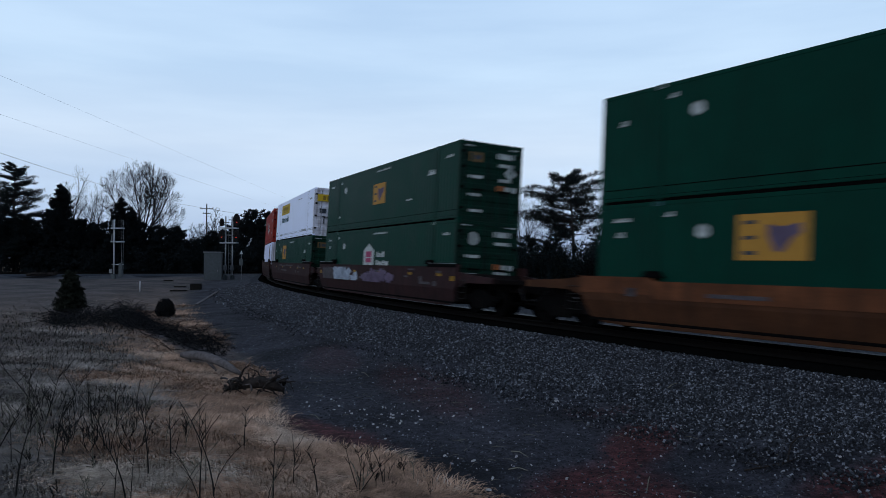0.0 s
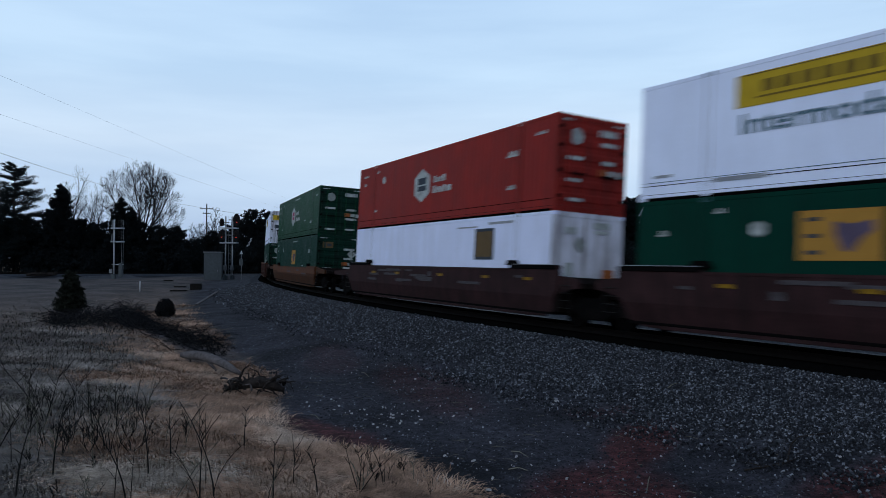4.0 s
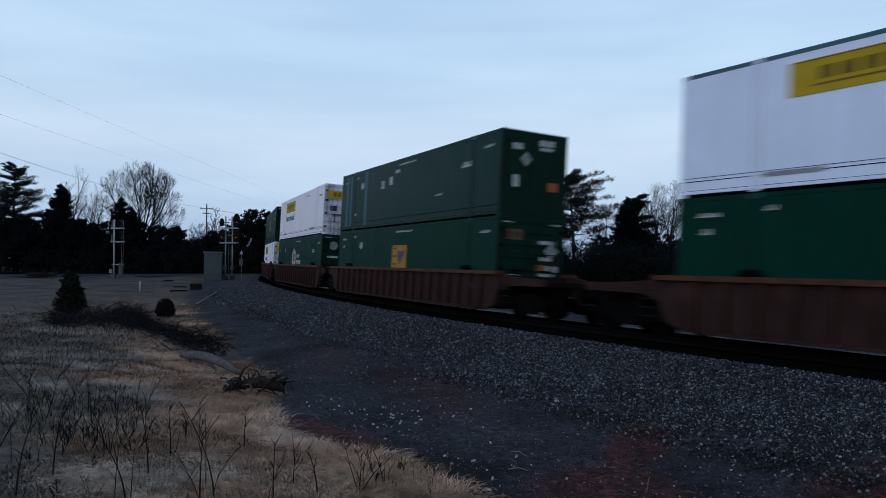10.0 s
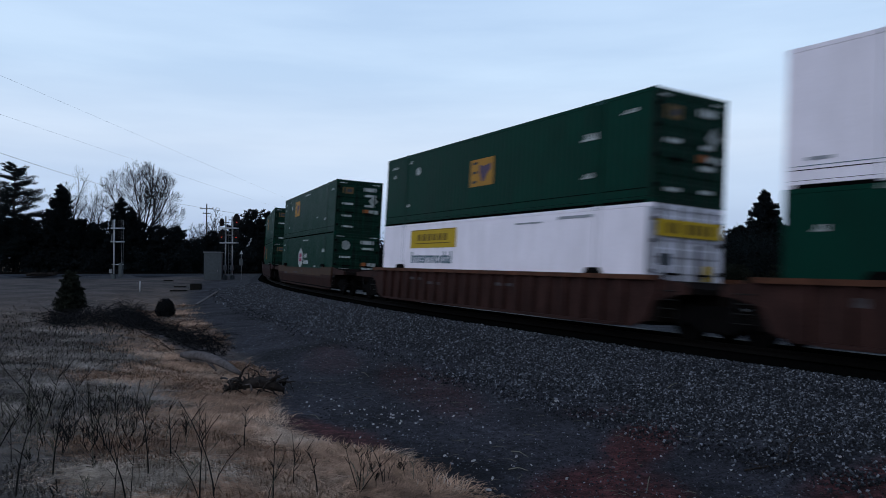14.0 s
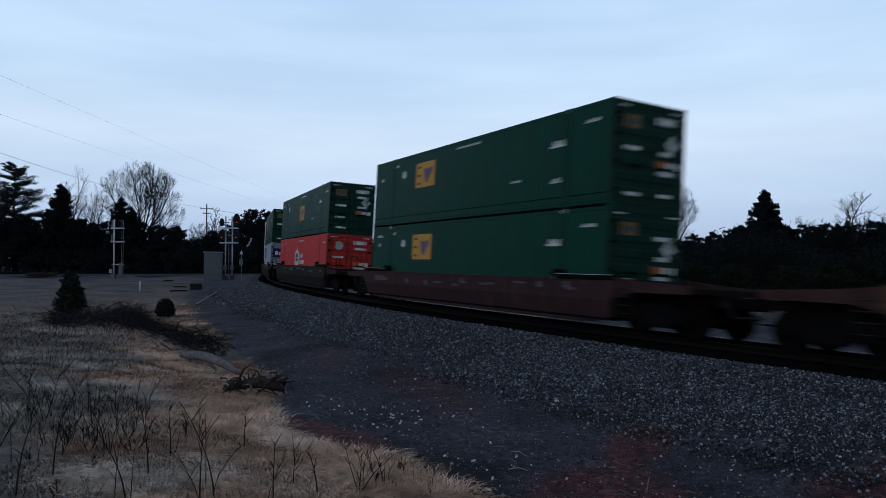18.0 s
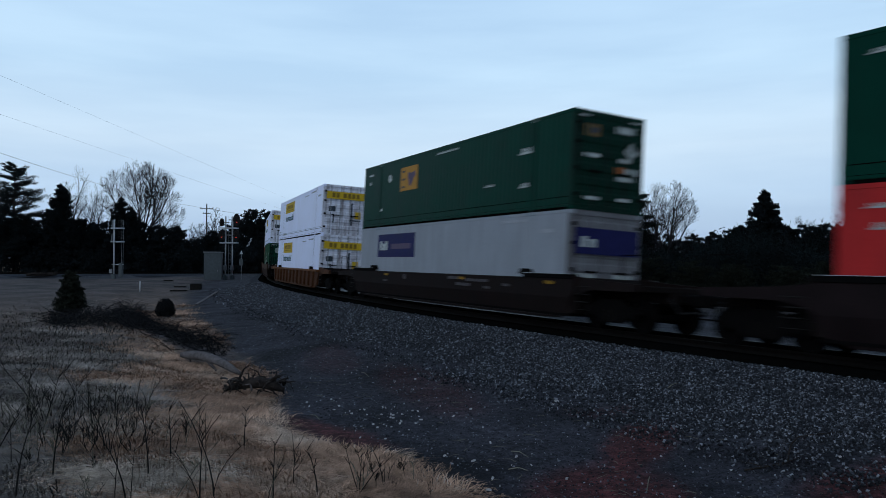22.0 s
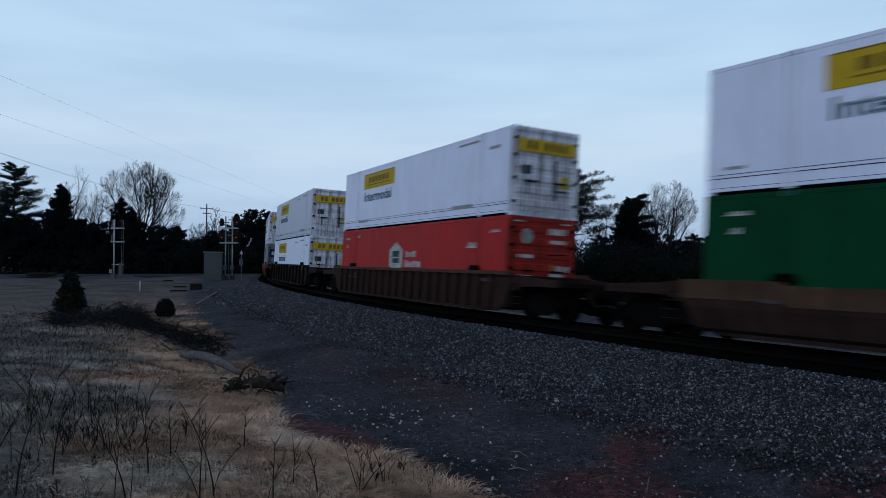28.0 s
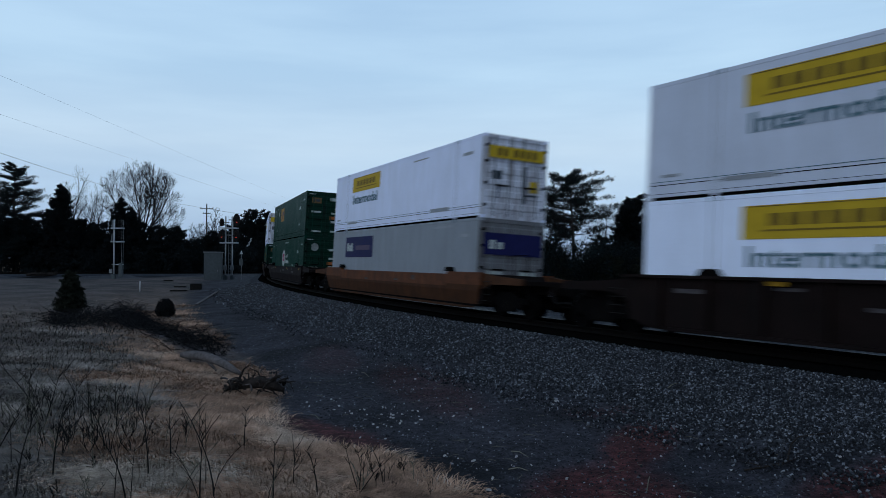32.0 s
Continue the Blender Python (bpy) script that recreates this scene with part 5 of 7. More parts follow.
def build_signals():
    k = 90 / 1293.4
    x, y = place(405, 90)
    g = gz(x, y)
    sig = new("signal_mast")
    sig.matrix_basis = pose(x, y, g)
    tagged(sig, "twin railway signal masts with dark heads, red lights lit", "railway signal")
    top = tall(379, 90, 405)
    for dx in (-0.42, 0.42):
        part("mast", Mesh().tube([(dx, 0, 0), (dx, 0, top - 0.3)], 0.09, 10).data("mast", MAT["galv_pale"], True), sig)
        part("mast_base", Mesh().box(dx - 0.24, dx + 0.24, -0.24, 0.24, -0.1, 0.55, 0.03).data("mast_base", MAT["cabinet"]), sig)
        part("junction_box", Mesh().box(dx - 0.2, dx + 0.2, -0.3, -0.08, 1.15, 1.75, 0.02).data("junction_box", MAT["galv"]), sig)
    ladder(sig, 0.0, 0.35, 0.3, top - 0.3, 0.3)
    for zt in (tall(404, 90, 405), tall(430, 90, 405)):
        platform(sig, -0.95, 1.1, -0.75, 0.3, zt)
    for px, py, lit, r in ((394, 394, False, 0.4), (420, 389, True, 0.6), (394, 416, True, 0.54), (419.5, 416, True, 0.54)):
        dx, zz = (px - 405) * k, tall(py, 90, px)
        signal_head(sig, dx, zz, -0.5, lit, True, r)
        part("bracket", Mesh().box(min(dx, 0), max(dx, 0) + 0.05, -0.2, -0.1, zz - 0.05, zz + 0.05).data("bracket", MAT["galv"]), sig)
    # the mast further along, seen from behind
    x, y = place(205, 93)
    g = gz(x, y)
    sig = new("signal_mast")
    sig.matrix_basis = pose(x, y, g)
    tagged(sig, "grey railway signal mast with platforms seen from behind", "railway signal")
    top = tall(389, 93, 205)
    part("mast", Mesh().tube([(-0.25, 0, 0), (-0.25, 0, top)], 0.1, 10).data("mast", MAT["galv_pale"], True), sig)
    part("mast_base", Mesh().box(-0.5, -0.02, -0.24, 0.24, -0.1, 0.6, 0.03).data("mast_base", MAT["cabinet"]), sig)
    part("junction_box", Mesh().box(-0.75, -0.38, -0.3, -0.08, 0.7, 1.2, 0.02).data("junction_box", MAT["galv"]), sig)
    part("relay_case", Mesh().box(0.42, 0.85, -0.2, 0.3, 0.25, 2.0, 0.03).data("relay_case", MAT["cabinet"]), sig)
    ladder(sig, 0.78, 0.1, 0.3, top, 0.2)
    part("crossbar", Mesh().box(-0.5, 1.0, -0.05, 0.05, 1.75, 1.85).data("crossbar", MAT["galv_pale"]), sig)
    for zt in (tall(404, 93, 205), tall(428, 93, 205)):
        platform(sig, -0.55, 0.95, -0.4, 0.4, zt, (-0.35,))
    for zz in (tall(396, 93, 205), tall(416, 93, 205)):
        signal_head(sig, 0.25, zz, 0.45, False, False, 0.42)
    # equipment cabinet
    x, y = place(378, 88)
    w, h = 30 * 88 / 1293.4, tall(446, 88, 378)
    cab = new("equipment_cabinet")
    cab.matrix_basis = pose(x, y, gz(x, y), 0, 0, 12)
    tagged(cab, "grey metal railway equipment cabinet beside the signals", "cabinet")
    part("body", Mesh().box(-w / 2, w / 2, -0.9, 0.9, -0.1, h - 0.1, 0.03).data("body", MAT["cabinet"]), cab)
    part("roof", Mesh().box(-w / 2 - 0.08, w / 2 + 0.08, -1.0, 1.0, h - 0.1, h, 0.03).data("roof", MAT["galv"]), cab)
    door = part("door", Mesh().box(-w / 2 + 0.35, w / 2 - 0.35, -0.94, -0.9, 0.15, h - 0.35, 0.01).data("door", MAT["cabinet"]), cab)
    part("handle", Mesh().box(w / 2 - 0.5, w / 2 - 0.44, -1.0, -0.94, 1.0, 1.2).data("handle", MAT["galv"]), door)
    # lineside sign, marker post, sleepers, board
    x, y = place(427, 86)
    sign = new("lineside_sign")
    sign.matrix_basis = pose(x, y, gz(x, y))
    tagged(sign, "pale blank lineside sign on a thin post", "sign")
    h = tall(444, 86, 427)
    part("post", Mesh().tube([(0, 0, 0), (0, 0, h)], 0.035, 6).data("post", MAT["galv"]), sign)
    part("plate", Mesh().box(-0.24, 0.2, -0.05, -0.02, h - 1.75, h - 1.0, 0.01).data("plate", MAT["cabinet"]), sign, "dull grey plate")
    part("plate", Mesh().prism([(-0.2, h - 0.4), (0.22, h - 0.4), (0.02, h + 0.02)], -0.05, -0.02).data("plate", MAT["galv_pale"]), sign, "small pale triangular plate")
    x, y, z = spot(*way(247, 516))
    h = 18 * y / 1293.4
    post = new("marker_post", Mesh().tube([(0, 0, -0.1), (0.04, 0, h)], 0.06, 8).data("marker_post", MAT["rock"], True))
    post.matrix_basis = pose(x, y, z)
    tagged(post, "short white marker post in rough grass", "post")
    for px, py, ang, ln in ((319, 509, 6, 0.55), (316, 516, 3, 0.72), (298, 498, 0, 0.5)):
        x, y, z = spot(*way(px, py))
        ob = new("old_sleeper", Mesh().box(-ln, ln, -0.12, 0.12, 0, 0.15, 0.015).data("old_sleeper", MAT["tie"]))
        ob.matrix_basis = pose(x, y, z - 0.02, 0, 0, ang)
        tagged(ob, "dark old timber sleeper lying in the grass", "sleeper", "old sleepers by the ditch")
    x, y, z = spot(*way(347, 513))
    crate = new("timber_crate", Mesh().box(-0.45, 0.45, -0.35, 0.35, -0.03, 0.55, 0.02).data("timber_crate", MAT["tie"]))
    crate.matrix_basis = pose(x, y, z, 0, 0, 10)
    tagged(crate, "small dark timber block beside old sleepers", "timber block")
    a, b = Vector(spot(*way(347, 541))), Vector(spot(*way(384, 518)))
    d = b - a
    board = new("pale_board", Mesh().box(0, d.length, -0.1, 0.1, 0, 0.06, 0.008).data("pale_board", MAT["log"]))
    board.matrix_basis = Matrix.Translation(a + Vector((0, 0, 0.03))) @ d.to_track_quat("X", "Z").to_matrix().to_4x4()
    tagged(board, "long bleached board lying on the ground", "board")
    m, rng = Mesh(), random.Random(4)
    for _ in range(60):
        x, y, z = spot(*way(rng.uniform(45, 88), rng.uniform(486, 490)))
        an = rng.uniform(-0.6, 0.6)
        m.tube([(x, y, z + 0.1), (x + math.cos(an) * 1.2, y + math.sin(an), z + rng.uniform(0.05, 0.5))], [0.06, 0.03], 4)
    tagged(new("scrap_heap", m.data("scrap_heap", MAT["root"])), "low dark heap of scrap beside the far track", "scrap heap", kind="stuff")


build_signals()


def utility_pole(x, depth, y_top, label):
    px, py = place(x, depth)
    h = tall(y_top, depth, x)
    pole = new("utility_pole")
    pole.matrix_basis = pose(px, py, gz(px, py))
    tagged(pole, label, "utility pole")
    part("pole", Mesh().tube([(0, 0, -0.3), (0, 0, h)], [0.17, 0.11], 8).data("pole", MAT["wood_pole"], True), pole)
    for dz, w in ((0.95, 1.25), (1.85, 0.75)):
        arm = part("crossarm", Mesh().box(-w, w, -0.07, 0.07, h - dz - 0.07, h - dz + 0.07, 0.01).data("crossarm", MAT["wood_pole"]), pole)
        for dx in (-w + 0.1, -w * 0.4, w * 0.4, w - 0.1):
            part("insulator", Mesh().tube([(dx, 0, h - dz + 0.07), (dx, 0, h - dz + 0.24)], [0.05, 0.035], 6).data("insulator", MAT["galv"]), arm)
    return Vector((px, py, gz(px, py) + h))


def wire(points, r, label):
    a, b = Vector(points[0]), Vector(points[1])
    pts = [a.lerp(b, u) - Vector((0, 0, points[2] * 4 * u * (1 - u))) for u in np.linspace(0, 1, 22)]
    ob = new("power_line", Mesh().tube(pts, r, 4).data("power_line", MAT["wire"]))
    tagged(ob, label, "power line", "overhead wires")


def air(x, y, depth):
    u, v = way(x, y)
    return Vector((u * depth, depth, RAIL_EYE - v * depth))


def build_poles():
    top = utility_pole(365, 140, 361, "dark wooden utility pole with two crossarms")
    wire((top - Vector((0, 0, 0.9)), air(520, 385, 150), 0.4), 0.022, "thin dark overhead wire from the utility pole")
    wire((air(-140, 222, 66), top - Vector((0.9, 0, 0.75)), 0.9), 0.018, "thin dark overhead wire against the clouds")
    wire((air(-160, 148, 60.7), air(593, 400, 300), 0.3), 0.0075, "thin dark overhead wire against the clouds")
    wire((air(-160, 64, 60.7), air(593, 386, 300), 0.3), 0.0075, "thin dark overhead wire against the clouds")
    utility_pole(593, 300, 384, "far wooden utility pole among trees")
    # far street lamp between the trees
    x, y = place(821, 170)
    g = gz(x, y)
    h = tall(424, 170, 821)
    lamp = new("street_lamp")
    lamp.matrix_basis = pose(x, y, g)
    tagged(lamp, "far street lamp with a lit white head", "street lamp")
    part("pole", Mesh().tube([(0, 0, 0), (0, 0, h), (0.5, -0.4, h + 0.15)], 0.07, 6).data("pole", MAT["galv"]), lamp)
    part("lamp_head", Mesh().box(0.3, 0.8, -0.75, -0.3, h, h + 0.3, 0.04).data("lamp_head", MAT["lamp_white"]), lamp, "lit white lamp head")


build_poles()


def build_house():
    x, y = place(1232, 112)
    w = 42 * 112 / 1293.4 / 2
    h = tall(432, 112, 1232)
    g = gz(x, y)
    house = new("house")
    house.matrix_basis = pose(x, y, g)
    tagged(house, "pale sided house with low roof behind trees", "house")
    m = Mesh()
    for k in range(int(h / 0.22)):
        m.box(-w * 1.4, w * 1.4, -0.02 - 0.02 * (k % 1), 5.5, k * 0.22, k * 0.22 + 0.214)
    part("wall", m.data("wall", MAT["siding"]), house)
    part("roof", Mesh().prism([(-w * 1.4 - 0.15, h), (w * 1.4 + 0.15, h), (w * 1.3, h + 0.12), (0, h + 0.2), (-w * 1.3, h + 0.12)], -0.15, 5.6).data("roof", MAT["roof"]), house)
    for dx in (-1.6, 0.7):
        win = part("window", Mesh().box(dx, dx + 0.95, -0.1, -0.02, h - 1.9, h - 0.6, 0.01).data("window", MAT["siding"]), house)
        part("pane", Mesh().box(dx + 0.08, dx + 0.87, -0.125, -0.1, h - 1.82, h - 0.68).data("pane", MAT["glass"]), win)


build_house()

# ---- the train ----
BOX_L, BOX_W, BOX_H = 16.15, 2.59, 2.89
LOW, HIGH = 0.322, 3.216
CACHE = {}


def cached(key, make):
    if key not in CACHE:
        CACHE[key] = make()
    return CACHE[key]


def side_wall(mat, deep, y, sign):
    """One long wall, pressed into shallow ribs."""
    m = Mesh()
    hl, z0, z1 = BOX_L / 2 - 0.12, 0.16, BOX_H - 0.1
    n = 62 if deep > 0.01 else 13
    pitch = 2 * hl / n
    prof = []
    for k in range(n):
        x = -hl + k * pitch
        w = 0.13 if deep > 0.01 else 0.012
        prof += [(x + 0.02, 0), (x + pitch * 0.5 - w, 0), (x + pitch * 0.5 - w + 0.03, -deep), (x + pitch * 0.5 + w - 0.03, -deep), (x + pitch * 0.5 + w, 0)] if deep <= 0.01 else \
            [(x, 0), (x + pitch * 0.3, 0), (x + pitch * 0.55, -deep * 0.55), (x + pitch * 0.75, -deep * 0.55)]
    prof.append((hl, 0))
    vs = [(x, y + sign * d, z) for x, d in prof for z in (z0, z1)]
    fs = [(2 * i, 2 * i + 2, 2 * i + 3, 2 * i + 1) if sign < 0 else (2 * i + 1, 2 * i + 3, 2 * i + 2, 2 * i) for i in range(len(prof) - 1)]
    return m.add(vs, fs).data("side_wall", mat)


def end_frame(mat, x, sign):
    m = Mesh()
    for sy in (-1, 1):
        a, b = sorted((x, x - sign * 0.12))
        y0, y1 = sorted((sy * BOX_W / 2, sy * (BOX_W / 2 - 0.13)))
        m.box(a, b, y0, y1, 0.0, BOX_H, 0.012)
    a, b = sorted((x, x - sign * 0.1))
    m.box(a, b, -BOX_W / 2 + 0.13, BOX_W / 2 - 0.13, 0.0, 0.17)
    m.box(a, b, -BOX_W / 2 + 0.13, BOX_W / 2 - 0.13, BOX_H - 0.14, BOX_H)
    return m.data("end_frame", mat)


def door_leaf(mat, side):
    """A door leaf with pressed horizontal ribs."""
    y0, y1 = (0.01, BOX_W / 2 - 0.14) if side > 0 else (-BOX_W / 2 + 0.14, -0.01)
    x = -BOX_L / 2
    out = [(x + 0.08, BOX_H - 0.15), (x + 0.08, 0.18), (x + 0.03, 0.18)]
    for k in range(6):
        z = 0.3 + k * 0.41
        out += [(x + 0.03, z), (x + 0.005, z + 0.05), (x + 0.005, z + 0.22), (x + 0.03, z + 0.27)]
    out += [(x + 0.03, BOX_H - 0.15)]
    return Mesh().prism(out, y0, y1).data("door", mat)


def front_wall(mat, x, sign):
    """An end wall pressed into upright ribs."""
    out = [(x - sign * 0.07, -BOX_W / 2 + 0.13), (x - sign * 0.03, -BOX_W / 2 + 0.13)]
    for k in range(9):
        y = -1.05 + k * 0.2625
        out += [(x - sign * 0.03, y - 0.08), (x - sign * 0.004, y - 0.05), (x - sign * 0.004, y + 0.05), (x - sign * 0.03, y + 0.08)]
    out += [(x - sign * 0.03, BOX_W / 2 - 0.13), (x - sign * 0.07, BOX_W / 2 - 0.13)]
    n = len(out)
    vs = [(a, b, z) for z in (0.17, BOX_H - 0.14) for a, b in out]
    return Mesh().add(vs, [tuple(range(n)), tuple(range(2 * n - 1, n - 1, -1))] + [(i, i + n, (i + 1) % n + n, (i + 1) % n) for i in range(n)]).data("front_wall", mat)


def hexagon(x, z, w, h, y0, y1):
    return Mesh().prism([(x - w / 2, z - h / 4), (x - w / 2, z + h / 4), (x, z + h / 2), (x + w / 2, z + h / 4), (x + w / 2, z - h / 4), (x, z - h / 2)], y0, y1)


FACE = BOX_W / 2 + 0.003


def word_mesh():
    """The one legible word, in the built-in font."""
    cu = bpy.data.curves.new("word", "FONT")
    cu.body, cu.size, cu.extrude, cu.offset = "Intermodal", 0.62, 0.002, 0.012
    ob = bpy.data.objects.new("word", cu)
    me = bpy.data.meshes.new_from_object(ob)
    bpy.data.objects.remove(ob)
    me.materials.clear()
    me.materials.append(MAT["decal_slate"])
    xs = [v.co.x for v in me.vertices]
    k = 3.35 / (max(xs) - min(xs))
    for v in me.vertices:
        v.co.x = (v.co.x - min(xs)) * k
    me.name = "word"
    return me


def plates(name, parent, mat, boxes, y0=FACE, t=0.005, label=""):
    """Flat painted bars on the side, each a part: x0, x1, z0, z1. Gives the last."""
    ob = None
    for x0, x1, z0, z1 in boxes:
        me = cached(("plate", mat, x0, x1, z0, z1, y0), lambda: Mesh().box(min(x0, x1), max(x0, x1), y0, y0 + t, z0, z1).data(name, MAT[mat]))
        ob = part(name, me, parent, label)
    return ob


def small_print(x0, x1, z0, z1, seed):
    """A notched bar in place of small unreadable lettering."""
    r, x, end = random.Random(seed), min(x0, x1), max(x0, x1)
    h = z1 - z0
    step, out = max(0.06, h * 0.6), []
    while x < end - step:
        up = z1 - h * r.choice((0, 0, 0.15))
        out += [(x, z0 + h * 0.3), (x + 0.01, up), (x + step * r.uniform(0.5, 0.7), up), (x + step * 0.75, z0 + h * 0.3)]
        x += step
    return Mesh().prism([(min(x0, x1), z0)] + out + [(end, z0 + h * 0.3), (end, z0)], FACE, FACE + 0.004)


def end_plates(name, parent, mat, boxes, x=None, t=0.005):
    """Flat bars on the door end, each a part: y0, y1, z0, z1."""
    xx = -BOX_L / 2 - 0.004 if x is None else x
    for y0, y1, z0, z1 in boxes:
        me = cached(("end", mat, y0, y1, z0, z1, xx), lambda: Mesh().box(xx - t, xx, min(y0, y1), max(y0, y1), z0, z1).data(name, MAT[mat]))
        part(name, me, parent)


NAMES = {"green": "dark green", "bright_green": "bright green", "blue_green": "dark blue-green", "white": "white", "bright_white": "clean white", "grey": "grey", "red": "bright red", "dark_red": "dull red"}


def container(color, marks, upper, seed, plain_end=False, rim=None):
    """A 53-foot container: x to its far end, y to its outer side, z up from its underside."""
    mat = MAT[color]
    # paint of the near end: its shade is in the colour, under grime streaks
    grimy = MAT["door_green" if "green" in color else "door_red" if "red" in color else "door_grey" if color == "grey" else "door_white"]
    ribbed = color not in ("white", "bright_white", "grey", "grey_white", "warm_white")
    deep = 0.0125 if ribbed else 0.005
    box = new("container")
    C = lambda key, make: cached((color, key), make)
    for sg in (1, -1):
        part("side_wall", C(("side", sg), lambda: side_wall(mat, deep, sg * (BOX_W / 2 - 0.004), sg)), box)
        part("top_rail", C(("top", sg, rim), lambda: Mesh().box(-BOX_L / 2 + 0.12, BOX_L / 2 - 0.12, min(sg * BOX_W / 2, sg * (BOX_W / 2 - 0.06)), max(sg * BOX_W / 2, sg * (BOX_W / 2 - 0.06)), BOX_H - 0.1, BOX_H, 0.008).data("top_rail", MAT[rim] if rim else mat)), box)
        part("bottom_rail", C(("bot", sg), lambda: Mesh().box(-BOX_L / 2 + 0.12, BOX_L / 2 - 0.12, min(sg * BOX_W / 2, sg * (BOX_W / 2 - 0.06)), max(sg * BOX_W / 2, sg * (BOX_W / 2 - 0.06)), 0.075, 0.15, 0.008).data("bottom_rail", mat)), box)
        part("seam", C(("seam", sg), lambda: Mesh().box(-BOX_L / 2 + 0.13, BOX_L / 2 - 0.13, min(sg * (BOX_W / 2 - 0.02), sg * (BOX_W / 2 - 0.05)), max(sg * (BOX_W / 2 - 0.02), sg * (BOX_W / 2 - 0.05)), 0.15, 0.165).data("seam", MAT["black_gap"])), box)
        for px in (6.1, -6.1):
            part("post", C(("post", sg, px, rim), lambda: Mesh().box(px - 0.09, px + 0.09, min(sg * (BOX_W / 2 + 0.0025), sg * (BOX_W / 2 - 0.05)), max(sg * (BOX_W / 2 + 0.0025), sg * (BOX_W / 2 - 0.05)), 0.03, BOX_H - 0.001, 0.004).data("post", MAT["door_white"] if rim and px < 0 else mat)), box)
        part("seam", C(("seam2", sg), lambda: Mesh().box(-BOX_L / 2 + 0.13, BOX_L / 2 - 0.13, min(sg * (BOX_W / 2 - 0.03), sg * (BOX_W / 2 + 0.001)), max(sg * (BOX_W / 2 - 0.03), sg * (BOX_W / 2 + 0.001)), 0.36, 0.378).data("seam", MAT["black_gap"])), box)
        # inset black strip: the bottom rail's shade in the gap, as colour
        part("underframe_rail", cached(("gap", sg), lambda: Mesh().box(-BOX_L / 2 + 0.2, BOX_L / 2 - 0.2, min(sg * (BOX_W / 2 - 0.05), sg * (BOX_W / 2 - 0.02)), max(sg * (BOX_W / 2 - 0.05), sg * (BOX_W / 2 - 0.02)), -0.004, 0.075).data("underframe_rail", MAT["black_gap"])), box)
    part("roof", C("roof", lambda: Mesh().box(-BOX_L / 2 + 0.1, BOX_L / 2 - 0.1, -BOX_W / 2 + 0.06, BOX_W / 2 - 0.06, BOX_H - 0.06, BOX_H - 0.02).data("roof", mat)), box)
    part("floor", cached("floor", lambda: Mesh().box(-BOX_L / 2 + 0.1, BOX_L / 2 - 0.1, -BOX_W / 2 + 0.06, BOX_W / 2 - 0.06, 0.05, 0.15).data("floor", MAT["steel_dark"])), box)
    part("end_frame", C("ef1", lambda: end_frame(mat, BOX_L / 2, 1)), box)
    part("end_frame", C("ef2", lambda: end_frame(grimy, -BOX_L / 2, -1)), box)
    part("front_wall", C("fw", lambda: front_wall(mat, BOX_L / 2, 1)), box)
    cast = C("cast", lambda: Mesh().box(-0.09, 0.09, -0.082, 0.082, -0.062, 0.062, 0.014).data("corner_casting", mat))
    for sx in (-1, 1):
        for sy in (-1, 1):
            for z in (0.05, BOX_H - 0.052):
                part("corner_casting", cast, box, at_=pose(sx * (BOX_L / 2 - 0.088), sy * (BOX_W / 2 - 0.076), z))
            part("corner_casting", cast, box, at_=pose(sx * 6.1, sy * (BOX_W / 2 - 0.07), BOX_H - 0.045))
    pale = "decal_white" if ribbed else "decal_slate"
    if plain_end:
        part("rear_wall", C("rw", lambda: front_wall(grimy, -BOX_L / 2, -1)), box)
        end_plates("end_marking", box, "decal_white", [(0.9, 0.5, 2.25, 2.45), (-0.15, -0.75, 2.45, 2.65), (0.85, 0.6, 1.0, 1.4), (-0.2, -0.7, 2.3, 2.4)])
        end_plates("placard", box, "decal_red", [(-0.55, -0.95, 0.95, 1.25)])
        part("placard", cached("dia_end", lambda: Mesh().add([(-BOX_L / 2 - 0.009, 0.35, 2.2), (-BOX_L / 2 - 0.009, 0.12, 1.95), (-BOX_L / 2 - 0.009, 0.35, 1.7), (-BOX_L / 2 - 0.009, 0.58, 1.95)], [(0, 1, 2, 3), (3, 2, 1, 0)]).data("placard", MAT["decal_white"])), box)
    else:
        for sg in (1, -1):
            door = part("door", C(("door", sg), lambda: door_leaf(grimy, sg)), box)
            for y in (0.28, 0.85):
                rod = cached(("rod", ribbed, color if ribbed else "w"), lambda: Mesh().tube([(-BOX_L / 2 - 0.035, 0, 0.08), (-BOX_L / 2 - 0.035, 0, BOX_H - 0.06)], 0.022, 6).data("lock_rod", mat if ribbed else MAT["galv"]))
                part("lock_rod", rod, door, at_=pose(0, sg * y, 0))
            part("handle", cached("handle", lambda: Mesh().box(-BOX_L / 2 - 0.07, -BOX_L / 2 - 0.03, 0.3, 0.8, 1.12, 1.17).data("handle", MAT["steel_dark"])), door, at_=pose(0, 0 if sg > 0 else -1.1, 0))
            for z in (0.45, 1.2, 1.95, 2.5):
                part("hinge", cached("hinge", lambda: Mesh().box(-BOX_L / 2 - 0.03, -BOX_L / 2 + 0.02, -0.07, 0.07, -0.05, 0.05, 0.01).data("hinge", MAT["steel_dark"])), door, at_=pose(0, sg * 1.17, z))
